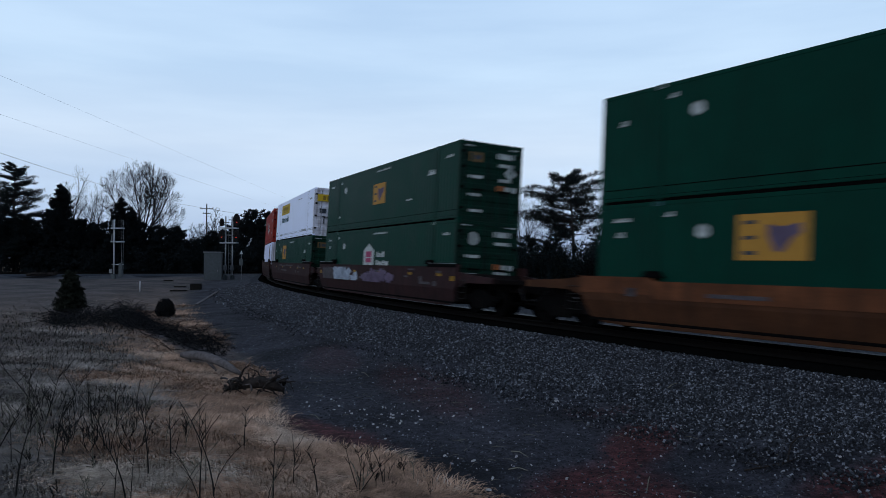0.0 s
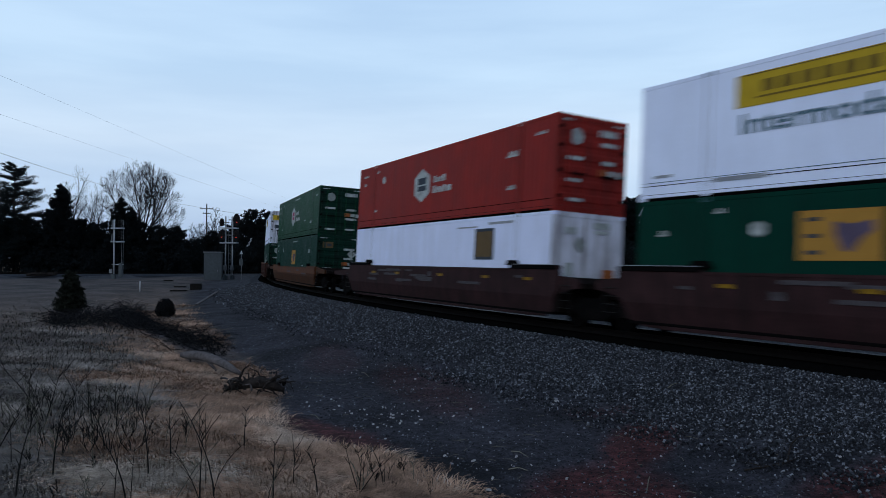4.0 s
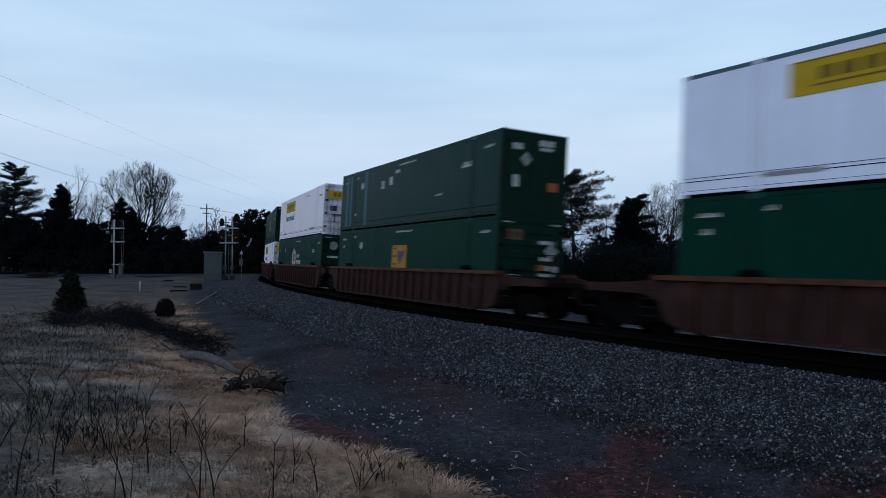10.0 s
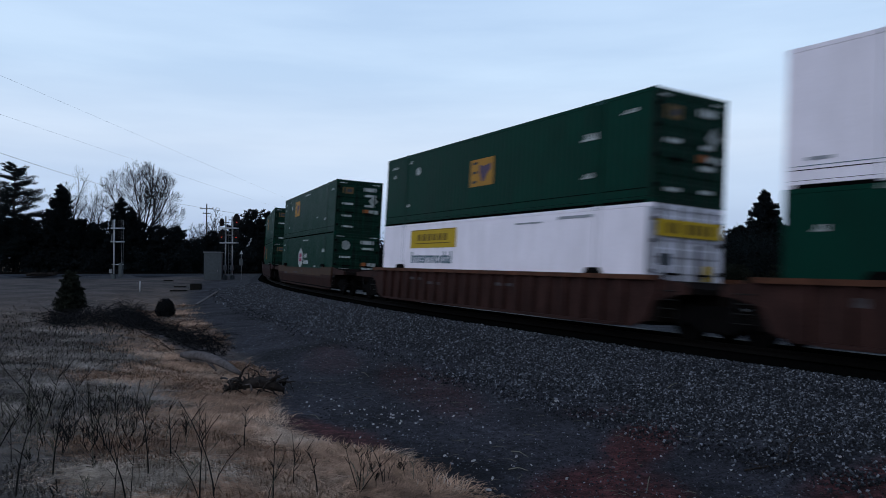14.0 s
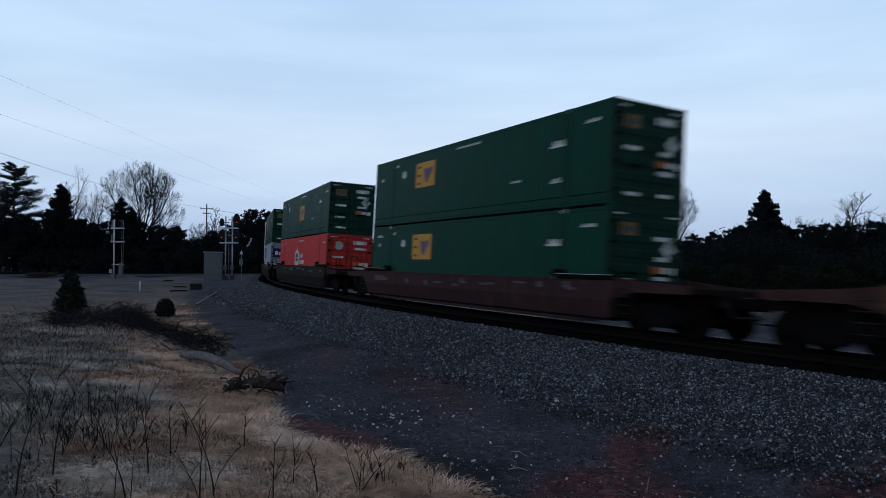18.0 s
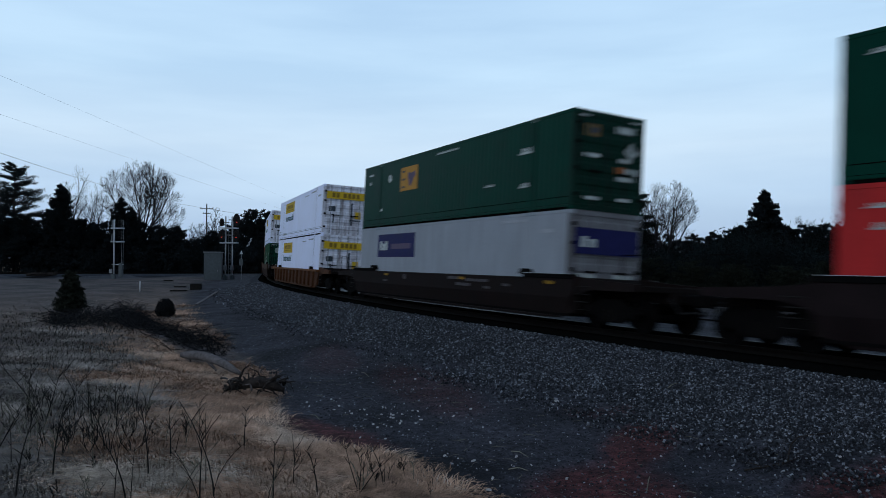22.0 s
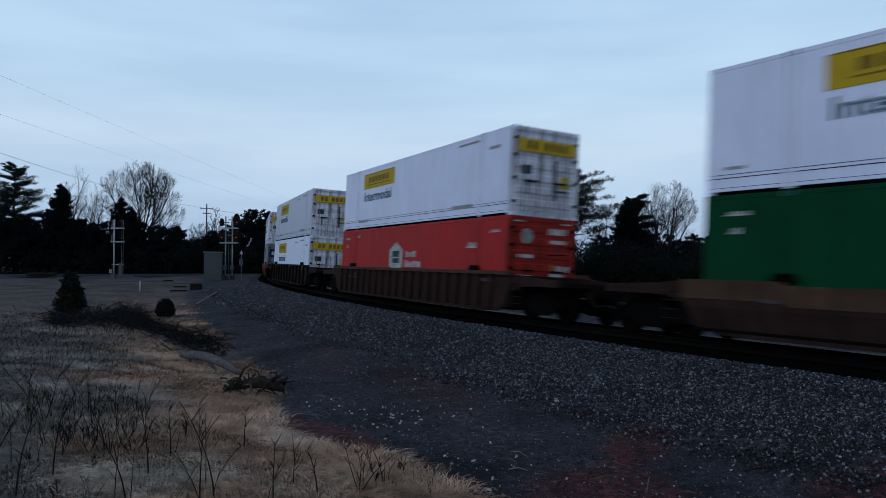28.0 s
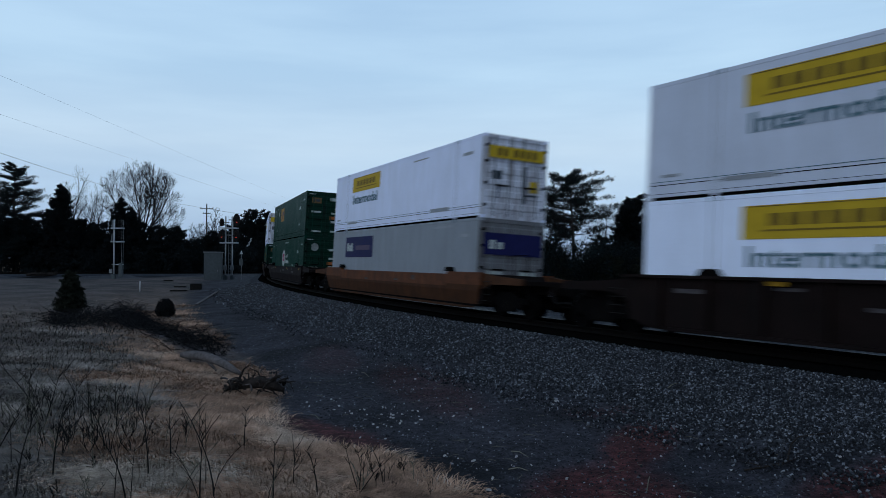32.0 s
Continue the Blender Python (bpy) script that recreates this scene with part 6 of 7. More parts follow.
        if ribbed:
            rows = [(-0.2, -0.95, 2.35, 2.55), (-0.25, -0.95, 2.05, 2.17), (-0.3, -0.9, 1.5, 1.62), (-0.25, -0.95, 0.95, 1.08), (0.95, 0.35, 1.55, 1.66), (0.95, 0.4, 0.9, 1.0), (0.9, 0.3, 0.32, 0.42), (-0.3, -0.9, 0.35, 0.45)]
            end_plates("end_marking", box, "decal_white", [r for i, r in enumerate(rows) if (i + seed) % 4 != 1])
            if "hex" in marks:
                part("end_badge", cached("badge_end", lambda: Mesh().add([(-BOX_L / 2 - 0.012, 0.62 + 0.26 * math.cos(a), 2.25 + 0.26 * math.sin(a)) for a in np.linspace(0, 2 * math.pi, 9)[:-1]], [tuple(range(8)), tuple(range(7, -1, -1))]).data("end_badge", MAT["decal_white"])), box)
            else:
                end_plates("end_sheet", box, "dull_sheet", [(0.95, 0.35, 2.15, 2.5)])
                end_plates("end_marking", box, "decal_dark", [(0.85, 0.78, 2.2, 2.45), (0.7, 0.45, 2.25, 2.4)], -BOX_L / 2 - 0.01)
                part("placard", cached("dia_end2", lambda: Mesh().add([(-BOX_L / 2 - 0.042, -0.78, 2.12), (-BOX_L / 2 - 0.042, -1.06, 1.84), (-BOX_L / 2 - 0.042, -0.78, 1.56), (-BOX_L / 2 - 0.042, -0.5, 1.84)], [(0, 1, 2, 3), (3, 2, 1, 0)]).data("placard", MAT["decal_white"])), box)
            end_plates("placard", box, "decal_red", [(-0.22, -0.55, 1.14, 1.36)])
            # one placard, then two bars painting highlights at the top door corners
            end_plates("placard", box, "decal_white", [(-0.58, -1.08, 1.14, 1.34), (1.12, 0.72, 2.7, 2.745), (-0.72, -1.12, 2.7, 2.745)])
        elif color == "grey":
            end_plates("end_sheet", box, "decal_blue", [(1.15, -1.15, 1.65, 2.4)], -BOX_L / 2 - 0.062)
            end_plates("end_marking", box, "decal_white", [(0.95, 0.72, 1.85, 2.15), (0.65, 0.4, 1.85, 2.08)], -BOX_L / 2 - 0.068)
            end_plates("end_marking", box, "decal_white", [(1.0, 0.35, 0.9, 1.1), (-0.3, -1.0, 0.9, 1.1), (-0.3, -1.0, 0.5, 0.7)])
        else:
            end_plates("end_sheet", box, "decal_yellow", [(1.12, -1.12, 2.08, 2.5)], -BOX_L / 2 - 0.062)
            end_plates("end_marking", box, "band_ink", [(0.8, 0.62, 2.16, 2.42), (0.55, 0.38, 2.16, 2.42), (0.15, -0.05, 2.16, 2.42), (-0.12, -0.3, 2.16, 2.42), (-0.37, -0.55, 2.16, 2.42), (-0.62, -0.8, 2.16, 2.42)], -BOX_L / 2 - 0.068)
            end_plates("end_marking", box, "decal_dark", [(0.95, 0.55, 1.35, 1.65), (0.7, 0.62, 0.7, 1.2), (-0.35, -0.45, 0.6, 1.9), (-0.3, -0.95, 0.85, 0.92)])
            end_plates("placard", box, "decal_yellow", [(-0.6, -0.95, 1.0, 1.4)])
    # markings on the outer side
    what = []
    for mk in marks:
        if mk in ("badge_far", "badge_mid"):
            x1, x0, z0, z1 = (3.85, 2.2, 1.45, 2.45) if mk == "badge_far" else (0.8, -0.72, 1.1, 2.05)
            sh = plates("yellow_sheet", box, "decal_orange", [(x0, x1, z0, z1)], label="orange-yellow badge with plain bars")
            plates("badge_bar", sh, "decal_dark", [(x1 - 0.15, x1 - 0.45, z0 + 0.12 + k * 0.33, z0 + 0.2 + k * 0.33) for k in range(3)], FACE + 0.006)
            cxm, czm = x0 + 0.55, (z0 + z1) / 2
            part("badge_shape", cached("heart" + mk, lambda: Mesh().prism([(cxm - 0.36, czm + 0.28), (cxm - 0.38, czm + 0.08), (cxm - 0.18, czm - 0.05), (cxm + 0.05, czm - 0.34), (cxm + 0.2, czm - 0.3), (cxm + 0.36, czm + 0.02), (cxm + 0.38, czm + 0.27), (cxm + 0.05, czm + 0.2)], FACE + 0.006, FACE + 0.010).data("badge_shape", MAT["decal_violet"])), sh)
            what.append("orange-yellow badge")
        elif mk == "hex":
            hx = part("hexagon_badge", cached("hexagon", lambda: hexagon(1.0, 1.52, 1.4, 1.35, FACE, FACE + 0.005).data("hexagon_badge", MAT["decal_white"])), box, "white hexagon badge")
            ink = "decal_pink" if color != "red" and color != "dark_red" else "decal_dark"
            part("badge_bar", cached("hexbars" + ink, lambda: Mesh().box(0.62, 1.38, FACE + 0.006, FACE + 0.010, 1.30, 1.50).box(0.62, 1.38, FACE + 0.006, FACE + 0.010, 1.56, 1.82).data("badge_bar", MAT[ink])), hx)
            plates("lettering_bar", box, "decal_white", [(-0.05, -0.2, 1.55, 1.8), (-0.26, -0.5, 1.55, 1.74), (-0.56, -0.7, 1.55, 1.74), (-0.76, -1.02, 1.55, 1.8), (0.0, -0.22, 1.14, 1.42), (-0.3, -0.55, 1.14, 1.36), (-0.62, -0.8, 1.14, 1.36), (-0.87, -1.05, 1.14, 1.4), (-1.12, -1.5, 1.14, 1.36)])
            what.append("white hexagon badge")
        elif mk == "band":
            yb = plates("yellow_sheet", box, "decal_yellow", [(5.38, 1.62, 1.9, 2.62)], label="yellow sheet with dark bars")
            plates("lettering_bar", yb, "band_ink", [(4.75 - k * 0.43, 4.45 - k * 0.43, 2.18, 2.44) for k in range(6)] + [(4.9, 2.1, 2.06, 2.10), (5.3, 1.7, 2.585, 2.605)], FACE + 0.006)
            what.append("yellow sheet")
        elif mk == "word":
            part("lettering", cached("word", word_mesh), box, "slate-blue word", at_=Matrix.Translation((5.25, FACE + 0.004, 1.32)) @ pose(0, 0, 0, 90, 0, 180))
            what.append("blue-grey lettering")
        elif mk == "blue":
            bl = plates("blue_sheet", box, "decal_blue", [(5.98, 2.12, 1.55, 2.55)], label="dark blue sheet with pale bars")
            plates("lettering_bar", bl, "decal_white", [(5.75, 5.5, 1.85, 2.25), (5.45, 5.2, 1.85, 2.15), (5.15, 4.9, 1.85, 2.25)], FACE + 0.006)
            plates("lettering_bar", bl, "decal_violet", [(4.5, 2.5, 1.9, 2.12)], FACE + 0.006)
            what.append("dark blue sheet")
        elif mk == "stripes":
            plates("bare_panel", box, "decal_slate", [(7.35, 7.0, 0.2, 2.75), (6.75, 6.45, 0.2, 2.75), (4.65, 4.3, 0.2, 2.75)], label="pale replaced wall panels")
            plates("old_marking", box, "decal_white", [(2.5, 2.15, 1.75, 2.1), (1.55, 1.2, 1.85, 2.2), (0.9, 0.45, 2.3, 2.45)])
            what.append("pale patched panels")
        elif mk == "framed_sheet":
            sh = plates("dark_sheet", box, "decal_dark", [(-3.5, -4.75, 1.45, 2.5)], label="dark-framed tan sheet")
            plates("sheet_panel", sh, "dull_sheet", [(-3.6, -4.65, 1.55, 2.4)], FACE + 0.006)
            what.append("dark-framed tan sheet")
    if ribbed:
        sets = [(7.55, 6.95, 2.42, 2.52), (7.45, 7.15, 2.02, 2.16), (5.85, 5.6, 2.5, 2.62), (0.5, -1.2, 2.6, 2.68), (-5.3, -6.0, 1.85, 2.05), (5.95, 5.7, 0.72, 0.84), (-5.4, -5.9, 0.8, 0.95), (-6.9, -7.5, 2.35, 2.45), (-3.2, -3.8, 1.0, 1.08)]
        for i, b in enumerate(sets):
            if (i * 3 + seed) % 5:
                part("lettering_bar", cached(("print", b), lambda: small_print(*b, i).data("lettering_bar", MAT["decal_white"])), box, "small pale markings")
        if "badge_far" in marks or "badge_mid" in marks or seed % 3 == 0:
            part("placard", cached("diamond%d" % (seed % 2), lambda: hexagon(4.75 if seed % 2 else 5.0, 2.12, 0.36, 0.36, FACE, FACE + 0.004).data("placard", MAT["decal_white"])), box)
        # thin dark lines paint the shading along both edges of each post
        for px in (6.22, 5.98, -5.98, -6.22):
            plates("post_edge", box, "post_line", [(px - 0.011, px + 0.011, 0.05, BOX_H - 0.1)], FACE - 0.004, 0.003)
        for px in (6.1, -6.1):
            plates("stacking_notch", box, "decal_slate" if (seed + int(px)) % 3 else "decal_white", [(px - 0.12, px + 0.12, BOX_H - 0.105, BOX_H - 0.005)], FACE, 0.004)
    else:
        sets = [(7.6, 7.1, 0.55, 0.62), (5.9, 4.6, 0.32, 0.42), (-4.0, -5.6, 0.36, 0.5), (-4.4, -5.9, 2.62, 2.7), (-6.6, -7.3, 2.25, 2.36), (-2.2, -3.6, 2.55, 2.6)]
        plates("lettering_bar", box, "decal_faint", [b for i, b in enumerate(sets) if (i * 2 + seed) % 5 != 0], label="small grey markings")
        plates("seam_line", box, "decal_slate", [(-7.9, 7.9, 0.44, 0.455)], FACE - 0.004, 0.004)
        for px in (6.2, 6.0, -6.0, -6.2):
            plates("post_edge", box, "decal_faint", [(px - 0.008, px + 0.008, 0.05, BOX_H - 0.12)], FACE - 0.002, 0.003)
        for px in (6.1, -6.1):
            plates("stacking_notch", box, "decal_slate", [(px - 0.13, px + 0.13, BOX_H - 0.1, BOX_H - 0.005)], FACE, 0.004)
    text = NAMES[color] + (" corrugated" if ribbed else " smooth") + " shipping container"
    text += " with " + what[0] if what else " with small pale markings"
    text += ", stacked" if upper else ", in well"
    tagged(box, text, "shipping container", "containers on the train")
    return box


WHEELS = []


def bogie(parent, x):
    b = part("bogie", cached("bolster", lambda: Mesh().box(-0.22, 0.22, -0.95, 0.95, 0.38, 0.72, 0.04).data("bogie", MAT["steel_dark"])), parent, "dark steel freight bogie", at_=pose(x, 0, -RAIL_DROP))
    frame_out = [(-1.15, 0.48), (-1.12, 0.62), (-0.72, 0.66), (-0.35, 0.82), (0.35, 0.82), (0.72, 0.66), (1.12, 0.62), (1.15, 0.48), (0.75, 0.42), (0.4, 0.22), (-0.4, 0.22), (-0.75, 0.42)]
    for sg in (1, -1):
        part("side_frame", cached(("sf", sg), lambda: Mesh().prism(frame_out, min(sg * 0.96, sg * 1.1), max(sg * 0.96, sg * 1.1)).data("side_frame", MAT["steel_dark"])), b)
        part("spring", cached(("spring", sg), lambda: Mesh().tube([(-0.14, sg * 1.03, 0.26), (-0.14, sg * 1.03, 0.55)], 0.1, 8).tube([(0.14, sg * 1.03, 0.26), (0.14, sg * 1.03, 0.55)], 0.1, 8).data("spring", MAT["rail"])), b)
    def wheelset():
        m = Mesh().tube([(0, -0.7, 0), (0, 0.7, 0)], 0.08, 8)
        for sg in (1, -1):
            m.disc(0, sg * 0.70, 0, 0.42, sg * 0.83, 26).disc(0, sg * 0.68, 0, 0.445, sg * 0.71, 26).disc(0, sg * 0.83, 0, 0.30, sg * 0.86, 20).disc(0, sg * 0.86, 0, 0.12, sg * 1.13, 12)
            for k in range(3):
                a = 2 * math.pi * k / 3
                m.disc(0.07 * math.cos(a), sg * 1.13, 0.07 * math.sin(a), 0.02, sg * 1.145, 6)
        return m.data("wheelset", MAT["steel_dark"])
    for wx in (-0.89, 0.89):
        WHEELS.append((part("wheelset", cached("wheelset", wheelset), b, "two dark steel wheels on an axle", at_=pose(wx, 0, 0.42)), wx, parent))


# smooth-sided cars: height of the sill's upper edge
SMOOTH = {"smooth": 1.18, "tall": 1.43, "mid": 1.29}


def sill_top(style):
    """Upper edge of a side sill, end to end: the smooth ones carry a raised plate at each end."""
    if style in SMOOTH:
        z = SMOOTH[style]
        return [(-8.55, z + 0.09), (-6.1, z + 0.09), (-6.0, z), (6.0, z), (6.1, z + 0.09), (8.55, z + 0.09)]
    top = 1.10 if style == "shallow" else 1.34
    return [(-8.55, top), (8.55, top)]


def side_sill(style, sg, mat):
    """A deep side sill: an upright upper band, and below the knee a panel that leans in under smooth cars."""
    y0, y1 = sg * 1.34, sg * 1.44
    m = Mesh()
    m.prism(sill_top(style) + [(8.55, 0.95), (8.4, 0.72), (-8.4, 0.72), (-8.55, 0.95)], min(y0, y1), max(y0, y1))
    o = len(m.v)
    m.prism([(-8.4, 0.72), (8.4, 0.72), (8.2, 0.31), (7.7, 0.13), (-7.7, 0.13), (-8.2, 0.31)], min(y0, y1), max(y0, y1))
    lean_in = 0.22 if style in SMOOTH else 0.0
    for i in range(o, len(m.v)):
        x, y, z = m.v[i]
        m.v[i] = (x, y - sg * lean_in * (0.72 - z), z)
    return m.data("side_sill", mat)


def end_ladder(car, sg):
    """A bent rail with three rungs on the corner of a car."""
    x0, x1, y = sg * 8.62, sg * 9.08, 1.37
    rail = cached(("ladder_rail", sg), lambda: Mesh().tube([(x0, 1.22, 1.06), (x0, y, 1.06), (x0, y, 0.42), (x1, y, 0.42), (x1, y, 1.06), (x1, 1.22, 1.06)], 0.015, 5).data("end_ladder", MAT["ladder"]))
    ob = part("end_ladder", rail, car, "thin dark end ladder")
    rung = cached(("rung", sg), lambda: Mesh().tube([(x0, y, 0), (x1, y, 0)], 0.013, 5).data("rung", MAT["ladder"]))
    for z in (0.63, 0.84, 1.05):
        part("rung", rung, ob, at_=pose(0, 0, z))


# sill paints lightened for the upper band, with its light in the colour
for key, col in (("lit_amber_chord", (0.115, 0.046, 0.015)), ("lit_orange_chord", (0.095, 0.035, 0.016)), ("lit_tan_chord", (0.058, 0.034, 0.022))):
    MAT[key] = shade(key + "_paint", col, 0.6, grain=0.3, scale=2.0, fine=18, dirt=(0.02, 0.013, 0.01), dirt_amount=0.55)
# near-black colour of the end platforms, in place of the car's paint
MAT["end_dark"] = shade("dark_end_steel", (0.0080, 0.0058, 0.0055), 0.75, spec=0.04, grain=0.35, scale=2.5, dirt=(0.005, 0.0045, 0.0045), dirt_amount=0.7)
MAT["ladder"] = shade("worn_ladder_paint", (0.014, 0.013, 0.013), 0.6, grain=0.3, scale=6)
CHORDS = {"rust_car": "chord", "yellow_car": "lit_amber_chord", "orange_car": "lit_orange_chord", "brown_car": "lit_tan_chord"}
CAR_WORDS = {"orange_car": "faded orange", "maroon_car": "dark maroon", "rust_car": "rusty brown", "dark_car": "dark brown", "yellow_car": "dull yellow", "brown_car": "dirty brown", "black_car": "near-black"}


def well_car(paint, style, near, far, graffiti, seed):
    """A well car: x to its far end. near and far say what each end has: 'coupler', 'own' (a shared bogie that it carries) or 'share'."""
    mat = MAT[paint]
    rng = random.Random(seed)
    car = new("well_car")
    for sg in (1, -1):
        sill = part("side_sill", cached((paint, style, sg, "sill"), lambda: side_sill(style, sg, mat)), car)
        top = sill_top(style)
        drop = (0.36 if style in SMOOTH else 0.05) if paint in CHORDS else 0.0
        def chord():
            m = Mesh()
            for (xa, za), (xb, zb) in zip(top[:-1], top[1:]):
                m.prism([(xa, za - drop), (xb, zb - drop), (xb, zb + 0.07), (xa, za + 0.07)], min(sg * 1.31, sg * (1.455 if style in SMOOTH else 1.58)), max(sg * 1.31, sg * (1.455 if style in SMOOTH else 1.58)))
            return m.data("top_chord", MAT["lit_tan_chord" if paint == "rust_car" and style in SMOOTH else CHORDS.get(paint, paint)])
        part("top_chord", cached((paint, style, sg, "chord"), chord), sill)
        part("bottom_chord", cached((paint, style, sg, "bchord"), lambda: Mesh().box(-7.2, 7.2, min(sg * 1.24, sg * (1.36 if style in SMOOTH else 1.57)), max(sg * 1.24, sg * (1.36 if style in SMOOTH else 1.57)), 0.11, 0.19, 0.01).data("bottom_chord", mat)), sill)
        if style not in SMOOTH:
            rib = cached((paint, sg, "rib"), lambda: Mesh().box(-0.065, 0.065, min(sg * 1.43, sg * 1.56), max(sg * 1.43, sg * 1.56), 0.19, top[0][1] - 0.005, 0.015).data("rib", mat))
            ribs = 12 if paint in ("yellow_car", "black_car") else 20
            for k in range(ribs):
                part("rib", rib, sill, at_=pose(-7.41 + k * 14.82 / (ribs - 1), 0, 0))
        lug = cached(("lug", sg), lambda: Mesh().prism([(-0.3, 0), (0.3, 0), (0.18, 0.16), (-0.18, 0.16)], min(sg * 1.31, sg * 1.47), max(sg * 1.31, sg * 1.47)).data("guide_lug", MAT["steel_dark"]))
        for x in (-6.1, 6.1):
            part("guide_lug", lug, sill, at_=pose(x, 0, max(z for _, z in top) + 0.07))
    if style in SMOOTH and paint not in CHORDS:
        for sg in (1, -1):
            z = sill_top(style)[0][1] + 0.07
            cap = part("end_cap", cached((style, sg, "cap"), lambda: Mesh().box(min(sg * 6.05, sg * 8.5), max(sg * 6.05, sg * 8.5), 1.30, 1.475, z - 0.1, z + 0.03, 0.01).data("end_cap", MAT["steel_dark"])), car, "black raised end plate")
            # pale strip that paints the highlight along the plate's upper edge
            part("worn_edge", cached((style, sg, "edge"), lambda: Mesh().box(min(sg * 6.1, sg * 8.4), max(sg * 6.1, sg * 8.4), 1.44, 1.48, z + 0.03, z + 0.042).data("worn_edge", MAT["galv_pale"])), cap, "pale strip painted as an edge highlight")
    face = 1.458 if style in SMOOTH else 1.583
    tags = cached("reflectors", lambda: Mesh().box(-0.2, 0.2, 0, 0.005, -0.045, 0.045).data("reflector", MAT["reflector"]))
    if paint in ("dark_car", "black_car") or seed in (1, 2, 3):
        for x in ((-6.9, -4.6, -1.2, 2.6, 5.2) if paint == "maroon_car" else (-7.4, -2.3, 4.4)):
            part("reflector", tags, car, "yellow reflector strip", at_=pose(x + rng.uniform(-0.3, 0.3), face, 1.2 if paint == "maroon_car" else 1.12 if style in SMOOTH else 1.28))
    for k in range(3 if paint in CHORDS else 15 if paint == "maroon_car" else 7):
        w, h = rng.choice(((0.3, 0.035), (0.5, 0.05), (0.14, 0.09), (0.75, 0.045), (0.2, 0.04)))
        me = cached(("stencil", w, h), lambda: Mesh().box(-w, w, 0, 0.004, -h, h).data("stencil", MAT["graffiti_c"]))
        part("stencil", me, car, "faded stencilled bars", at_=pose(rng.uniform(-7.2, 7.2), face if style in SMOOTH else 1.442, rng.uniform(0.85, sill_top(style)[0][1] - 0.15)))
    part("well_floor", cached((paint, "wf"), lambda: Mesh().box(-8.3, 8.3, -1.34, 1.34, 0.2, 0.28).data("well_floor", MAT["steel_dark"])), car)
    for sg, kind in ((-1, near), (1, far)):
        reach = 11.1 if kind == "coupler" else 9.55
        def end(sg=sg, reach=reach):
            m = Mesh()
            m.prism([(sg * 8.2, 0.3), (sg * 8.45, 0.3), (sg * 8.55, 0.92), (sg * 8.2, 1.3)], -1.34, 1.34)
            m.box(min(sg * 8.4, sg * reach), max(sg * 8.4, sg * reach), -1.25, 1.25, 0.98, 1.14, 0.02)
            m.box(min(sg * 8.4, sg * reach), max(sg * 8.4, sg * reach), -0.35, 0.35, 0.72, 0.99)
            return m.data("end_platform", MAT["end_dark"])
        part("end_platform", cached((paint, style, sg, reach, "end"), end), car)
        for y in (-1.36, 1.26):
            part("end_sill", cached((paint, sg, reach, y, "end_sill"), lambda: Mesh().prism([(sg * 8.5, 0.80), (sg * 8.5, 1.32), (sg * 9.3, 1.24), (sg * (reach - 0.15), 1.17), (sg * (reach - 0.15), 0.98), (sg * 9.1, 0.96)], y, y + 0.1).data("end_sill", mat)), car)
        if kind == "coupler":
            part("coupler", cached(("coupler", sg), lambda: Mesh().box(min(sg * 11.0, sg * 11.75), max(sg * 11.0, sg * 11.75), -0.11, 0.11, 0.74, 0.96, 0.03).box(min(sg * 11.6, sg * 11.9), max(sg * 11.6, sg * 11.9), -0.2, 0.2, 0.68, 1.0, 0.05).data("coupler", MAT["steel_dark"])), car)
            rail_ = cached(("grab", sg), lambda: Mesh().tube([(sg * 11.0, 1.2, 1.1), (sg * 11.0, 1.2, 1.9), (sg * 10.2, 1.2, 1.9), (sg * 10.2, 1.2, 1.1)], 0.018, 5).tube([(sg * 11.05, 1.22, 0.45), (sg * 11.05, 1.22, 1.0)], 0.02, 5).tube([(sg * 10.65, 1.22, 0.45), (sg * 10.65, 1.22, 1.0)], 0.02, 5).tube([(sg * 11.05, 1.22, 0.45), (sg * 10.65, 1.22, 0.45)], 0.02, 5).data("grab_iron", MAT["steel_dark"]))
            part("grab_iron", rail_, car)
            part("hose", cached(("hose", sg), lambda: Mesh().tube([(sg * 11.1, 0.4, 0.85), (sg * 11.5, 0.45, 0.5), (sg * 11.85, 0.3, 0.55)], 0.03, 6).data("hose", MAT["black"])), car)
        end_ladder(car, sg)
        if seed == 1:
            part("end_plate", cached(("end_plate", sg), lambda: Mesh().box(sg * 8.2 - 0.15, sg * 8.2 + 0.15, 1.443, 1.449, 1.0, 1.17).data("end_plate", MAT["reflector"])), car, "worn yellow plate")
        if kind in ("coupler", "own"):
            bogie(car, sg * 9.7)
    if graffiti:
        cols = ("graffiti_a", "graffiti_b", "graffiti_a", "graffiti_c")
        for k in range(84):
            x = rng.gauss(*((4.3, 0.75), (-0.4, 0.8), (4.0, 0.6), (6.6, 0.5))[k % 4])
            z, w, h = rng.uniform(0.75, 1.2), rng.uniform(0.14, 0.46), rng.uniform(0.12, 0.36)
            pts = [(x + w * math.cos(a) * rng.uniform(0.6, 1.2), min(1.38, max(0.74, z + h * math.sin(a) * rng.uniform(0.5, 1.3)))) for a in np.linspace(0, 2 * math.pi, 9)[:-1]]
            part("graffiti", Mesh().prism(pts, 1.44, 1.462 + 0.001 * (k % 6)).data("graffiti", MAT[cols[k % 4]]), car, "pale blue and violet spray paint")
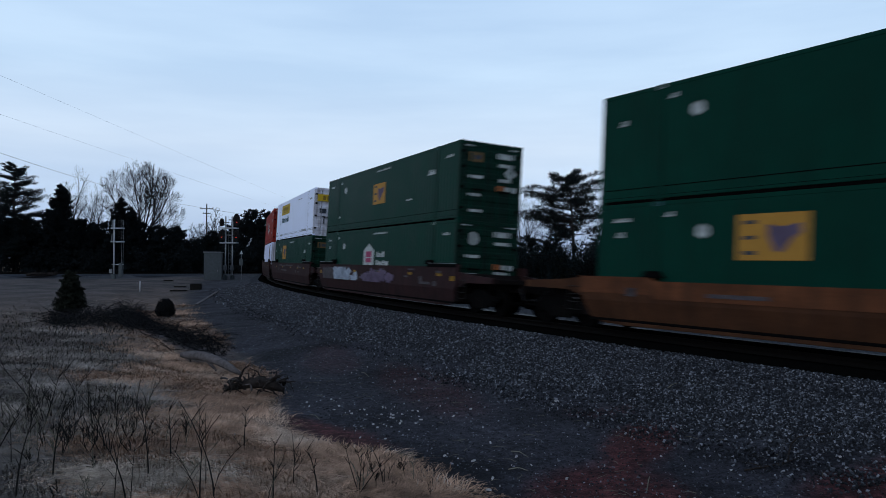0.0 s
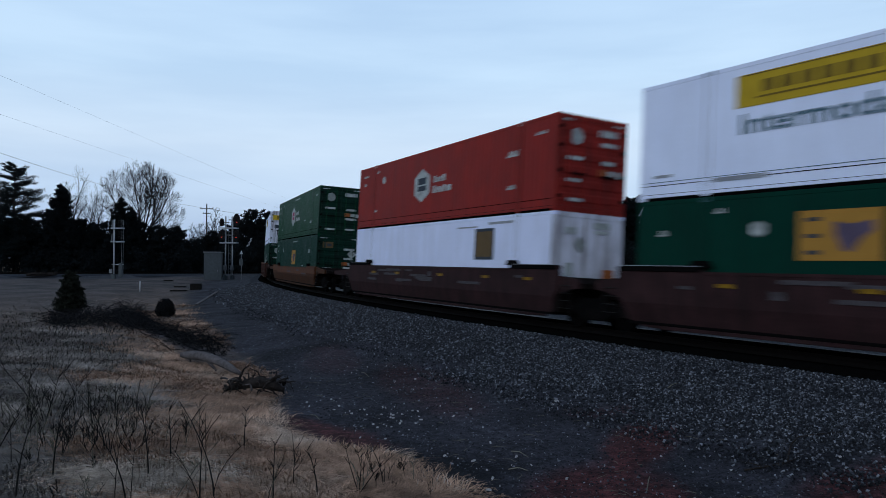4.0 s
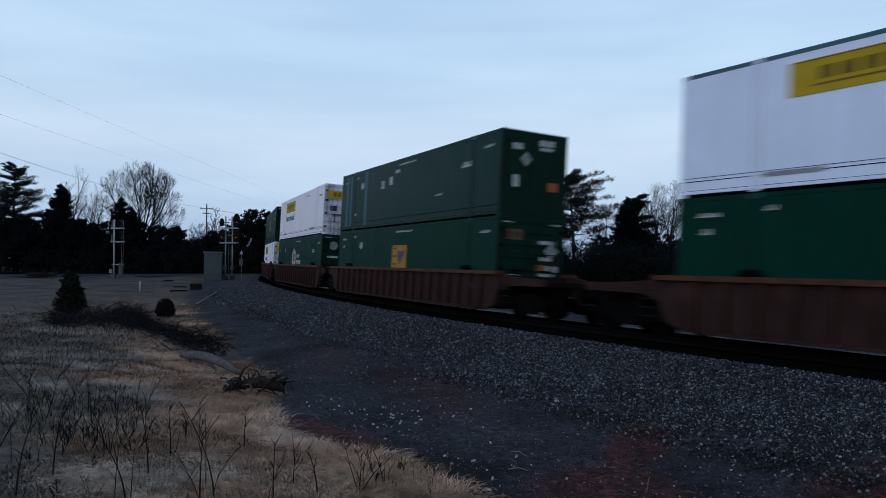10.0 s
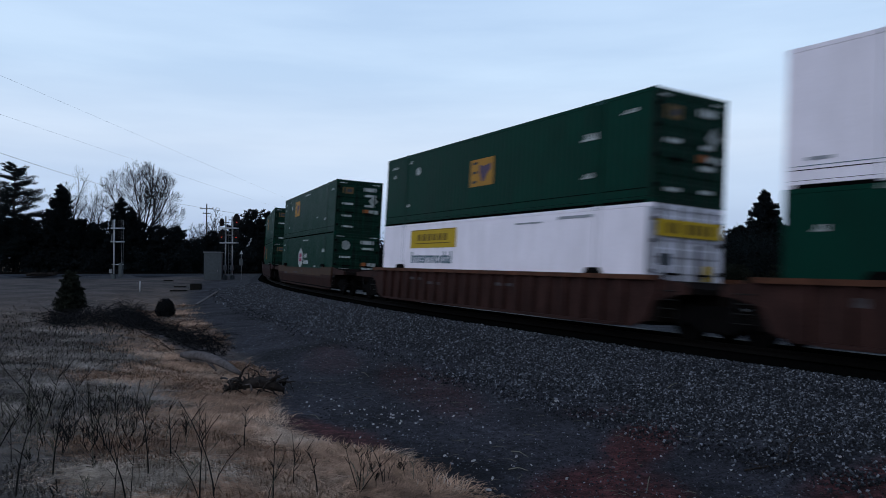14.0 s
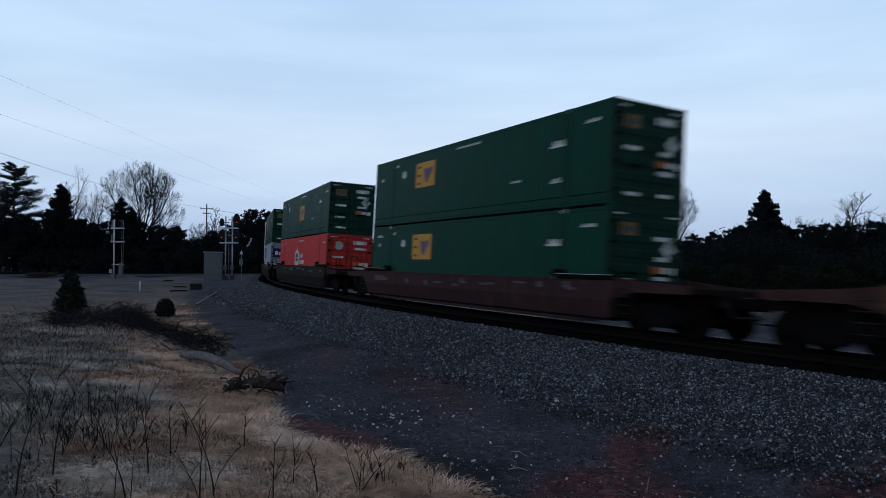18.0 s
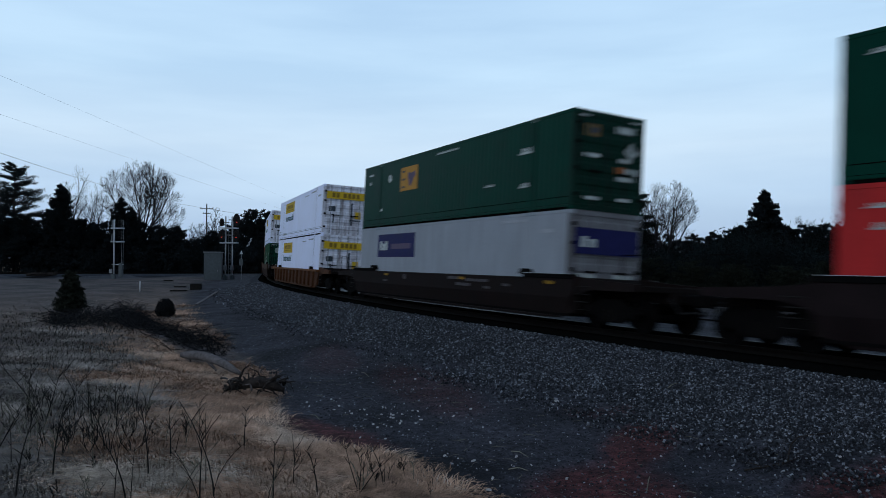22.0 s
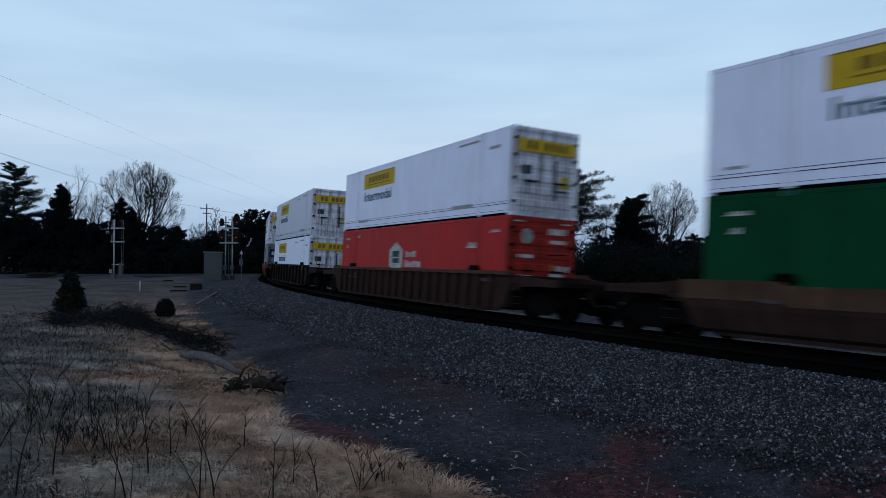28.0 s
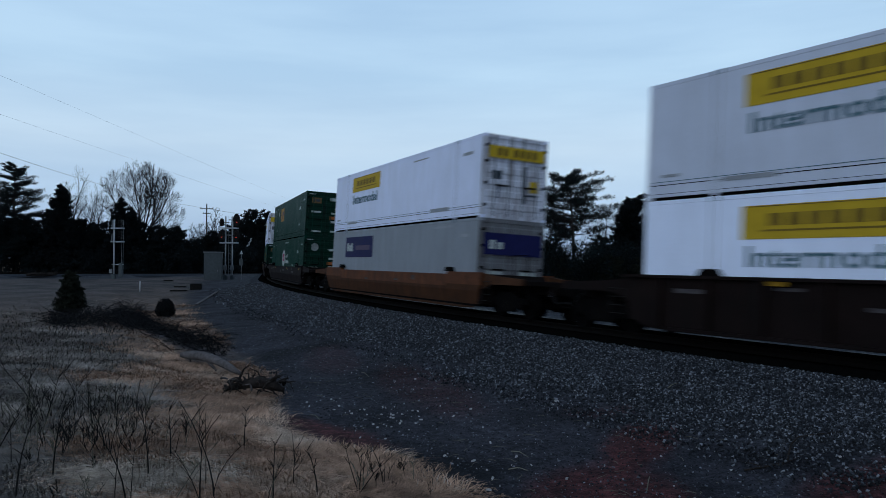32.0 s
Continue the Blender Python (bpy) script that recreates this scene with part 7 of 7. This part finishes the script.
    tagged(car, CAR_WORDS[paint] + (" smooth-sided" if style in SMOOTH else " ribbed") + " container well car" + (" covered in graffiti" if graffiti else ", grimy"), "railway car", "well cars of the train")
    return car


MAT["graffiti_a"] = shade("pale_spray_paint", (0.25, 0.29, 0.36), 0.6, grain=0.3, scale=5)
MAT["graffiti_b"] = shade("violet_spray_paint", (0.10, 0.075, 0.12), 0.6, grain=0.3, scale=5)

# place along the track at the start, well car, and the two containers (colour, markings)
TRAIN = [
    (0.24, "orange_car", "smooth", "cc", ("green", ""), ("green", "badge_far")),
    (23.85, "maroon_car", "tall", "co", ("green", "badge_mid"), ("green", "hex")),
    (43.38, "maroon_car", "tall", "so", ("bright_white", "band word"), ("green", "badge_far")),
    (62.76, "maroon_car", "tall", "sc", ("dark_red", "hex"), ("white", "framed_sheet")),
    (86.56, "orange_car", "smooth", "cc", ("bright_green", "hex"), ("green", "badge_mid")),
    (110.36, "rust_car", "ribbed", "cc", ("bright_white", "band"), ("green", "hex")),
    (133.91, "rust_car", "ribbed", "co", ("blue_green", "stripes"), ("green", "badge_mid")),
    (153.63, "rust_car", "ribbed", "so", ("warm_white", "band word"), ("green", "hex")),
    (173.25, "rust_car", "ribbed", "sc", ("green", "badge_mid"), ("warm_white", "band word")),
    (197.11, "rust_car", "smooth", "cc", ("green", "badge_far"), ("green", "hex")),
    (220.67, "maroon_car", "smooth", "cc", ("green", "badge_far"), ("green", "badge_far")),
    (244.45, "dark_car", "mid", "cc", ("green", "badge_mid"), ("red", "hex")),
    (268.16, "black_car", "smooth", "cc", ("green", "badge_far"), ("grey", "blue")),
    (291.80, "yellow_car", "shallow", "cc", ("white", "band word"), ("white", "band word")),
    (315.93, "brown_car", "smooth", "cc", ("white", "band word"), ("bright_green", "hex")),
    (339.63, "brown_car", "ribbed", "cc", ("white", "band word"), ("red", "hex")),
    (363.06, "black_car", "ribbed", "cc", ("grey_white", "band word"), ("bright_white", "band word")),
    (386.71, "orange_car", "smooth", "cc", ("white", "band word"), ("grey", "blue")),
    (410.19, "dark_car", "smooth", "cc", ("green", "badge_far"), ("green", "hex")),
    (433.80, "dark_car", "smooth", "cc", ("white", "band word"), ("green", "badge_mid")),
]
MAT["warm_white"] = shade("warm_white_paint", (0.83, 0.775, 0.865), 0.45, grain=0.05, scale=0.8, fine=22, bump=0.04, dirt=(0.42, 0.38, 0.38), dirt_amount=0.2, spec=0.2)
NAMES["warm_white"] = "warm white"
MAT["grey_white"] = shade("dull_white_paint", (0.495, 0.53, 0.655), 0.45, grain=0.05, scale=0.8, fine=22, bump=0.04, dirt=(0.28, 0.28, 0.29), dirt_amount=0.2, spec=0.2)
NAMES["grey_white"] = "dull white"
MOVERS = []


def build_train():
    for i, (s, paint, style, ends, up, low) in enumerate(TRAIN):
        kinds = {"c": "coupler", "o": "own", "s": "share"}
        car = well_car(paint, style, kinds[ends[0]], kinds[ends[1]], i == 1, i)
        lo = container(low[0], low[1].split(), False, i * 2 + 1, plain_end="framed_sheet" in low[1])
        hi = container(up[0], up[1].split(), True, i * 2, plain_end="stripes" in up[1], rim="decal_slate" if i == 5 else None)
        MOVERS.extend(((car, s, 0.0), (lo, s, LOW), (hi, s, HIGH)))


build_train()


def travelled(t):
    u = t / 32
    return 11.00375 * t + 39.2859 * u * u - 38.9644 * u ** 3 + 12.0345 * u ** 4


def motions():
    """The whole train rolls past towards the camera; every car follows the curve."""
    for thing, s0, z in MOVERS:
        rows, last = [], -9
        for k in range(65):
            t = k * 0.5
            s = s0 - travelled(t)
            near = -45 < s < 120
            if k in (0, 64) or near or t - last >= 2:
                rows.append((t, rail_matrix(s) @ Matrix.Translation((0, 0, z))))
                last = t
        walk(thing, rows)
    # wheels roll while their car is in view
    start = {thing.name: s0 for thing, s0, z in MOVERS}
    for wheel, wx, car in WHEELS:
        times = [k / FPS for k in range(32 * FPS + 1) if -14 < start[car.name] - travelled(k / FPS) < 48]
        times = sorted({0.0, *times, 32.0})
        walk(wheel, [(t, pose(wx, 0, 0.42) @ Matrix.Rotation(-(travelled(min(max(t, times[1]), times[-2])) / 0.42) % (2 * math.pi), 4, "Y")) for t in times])


motions()
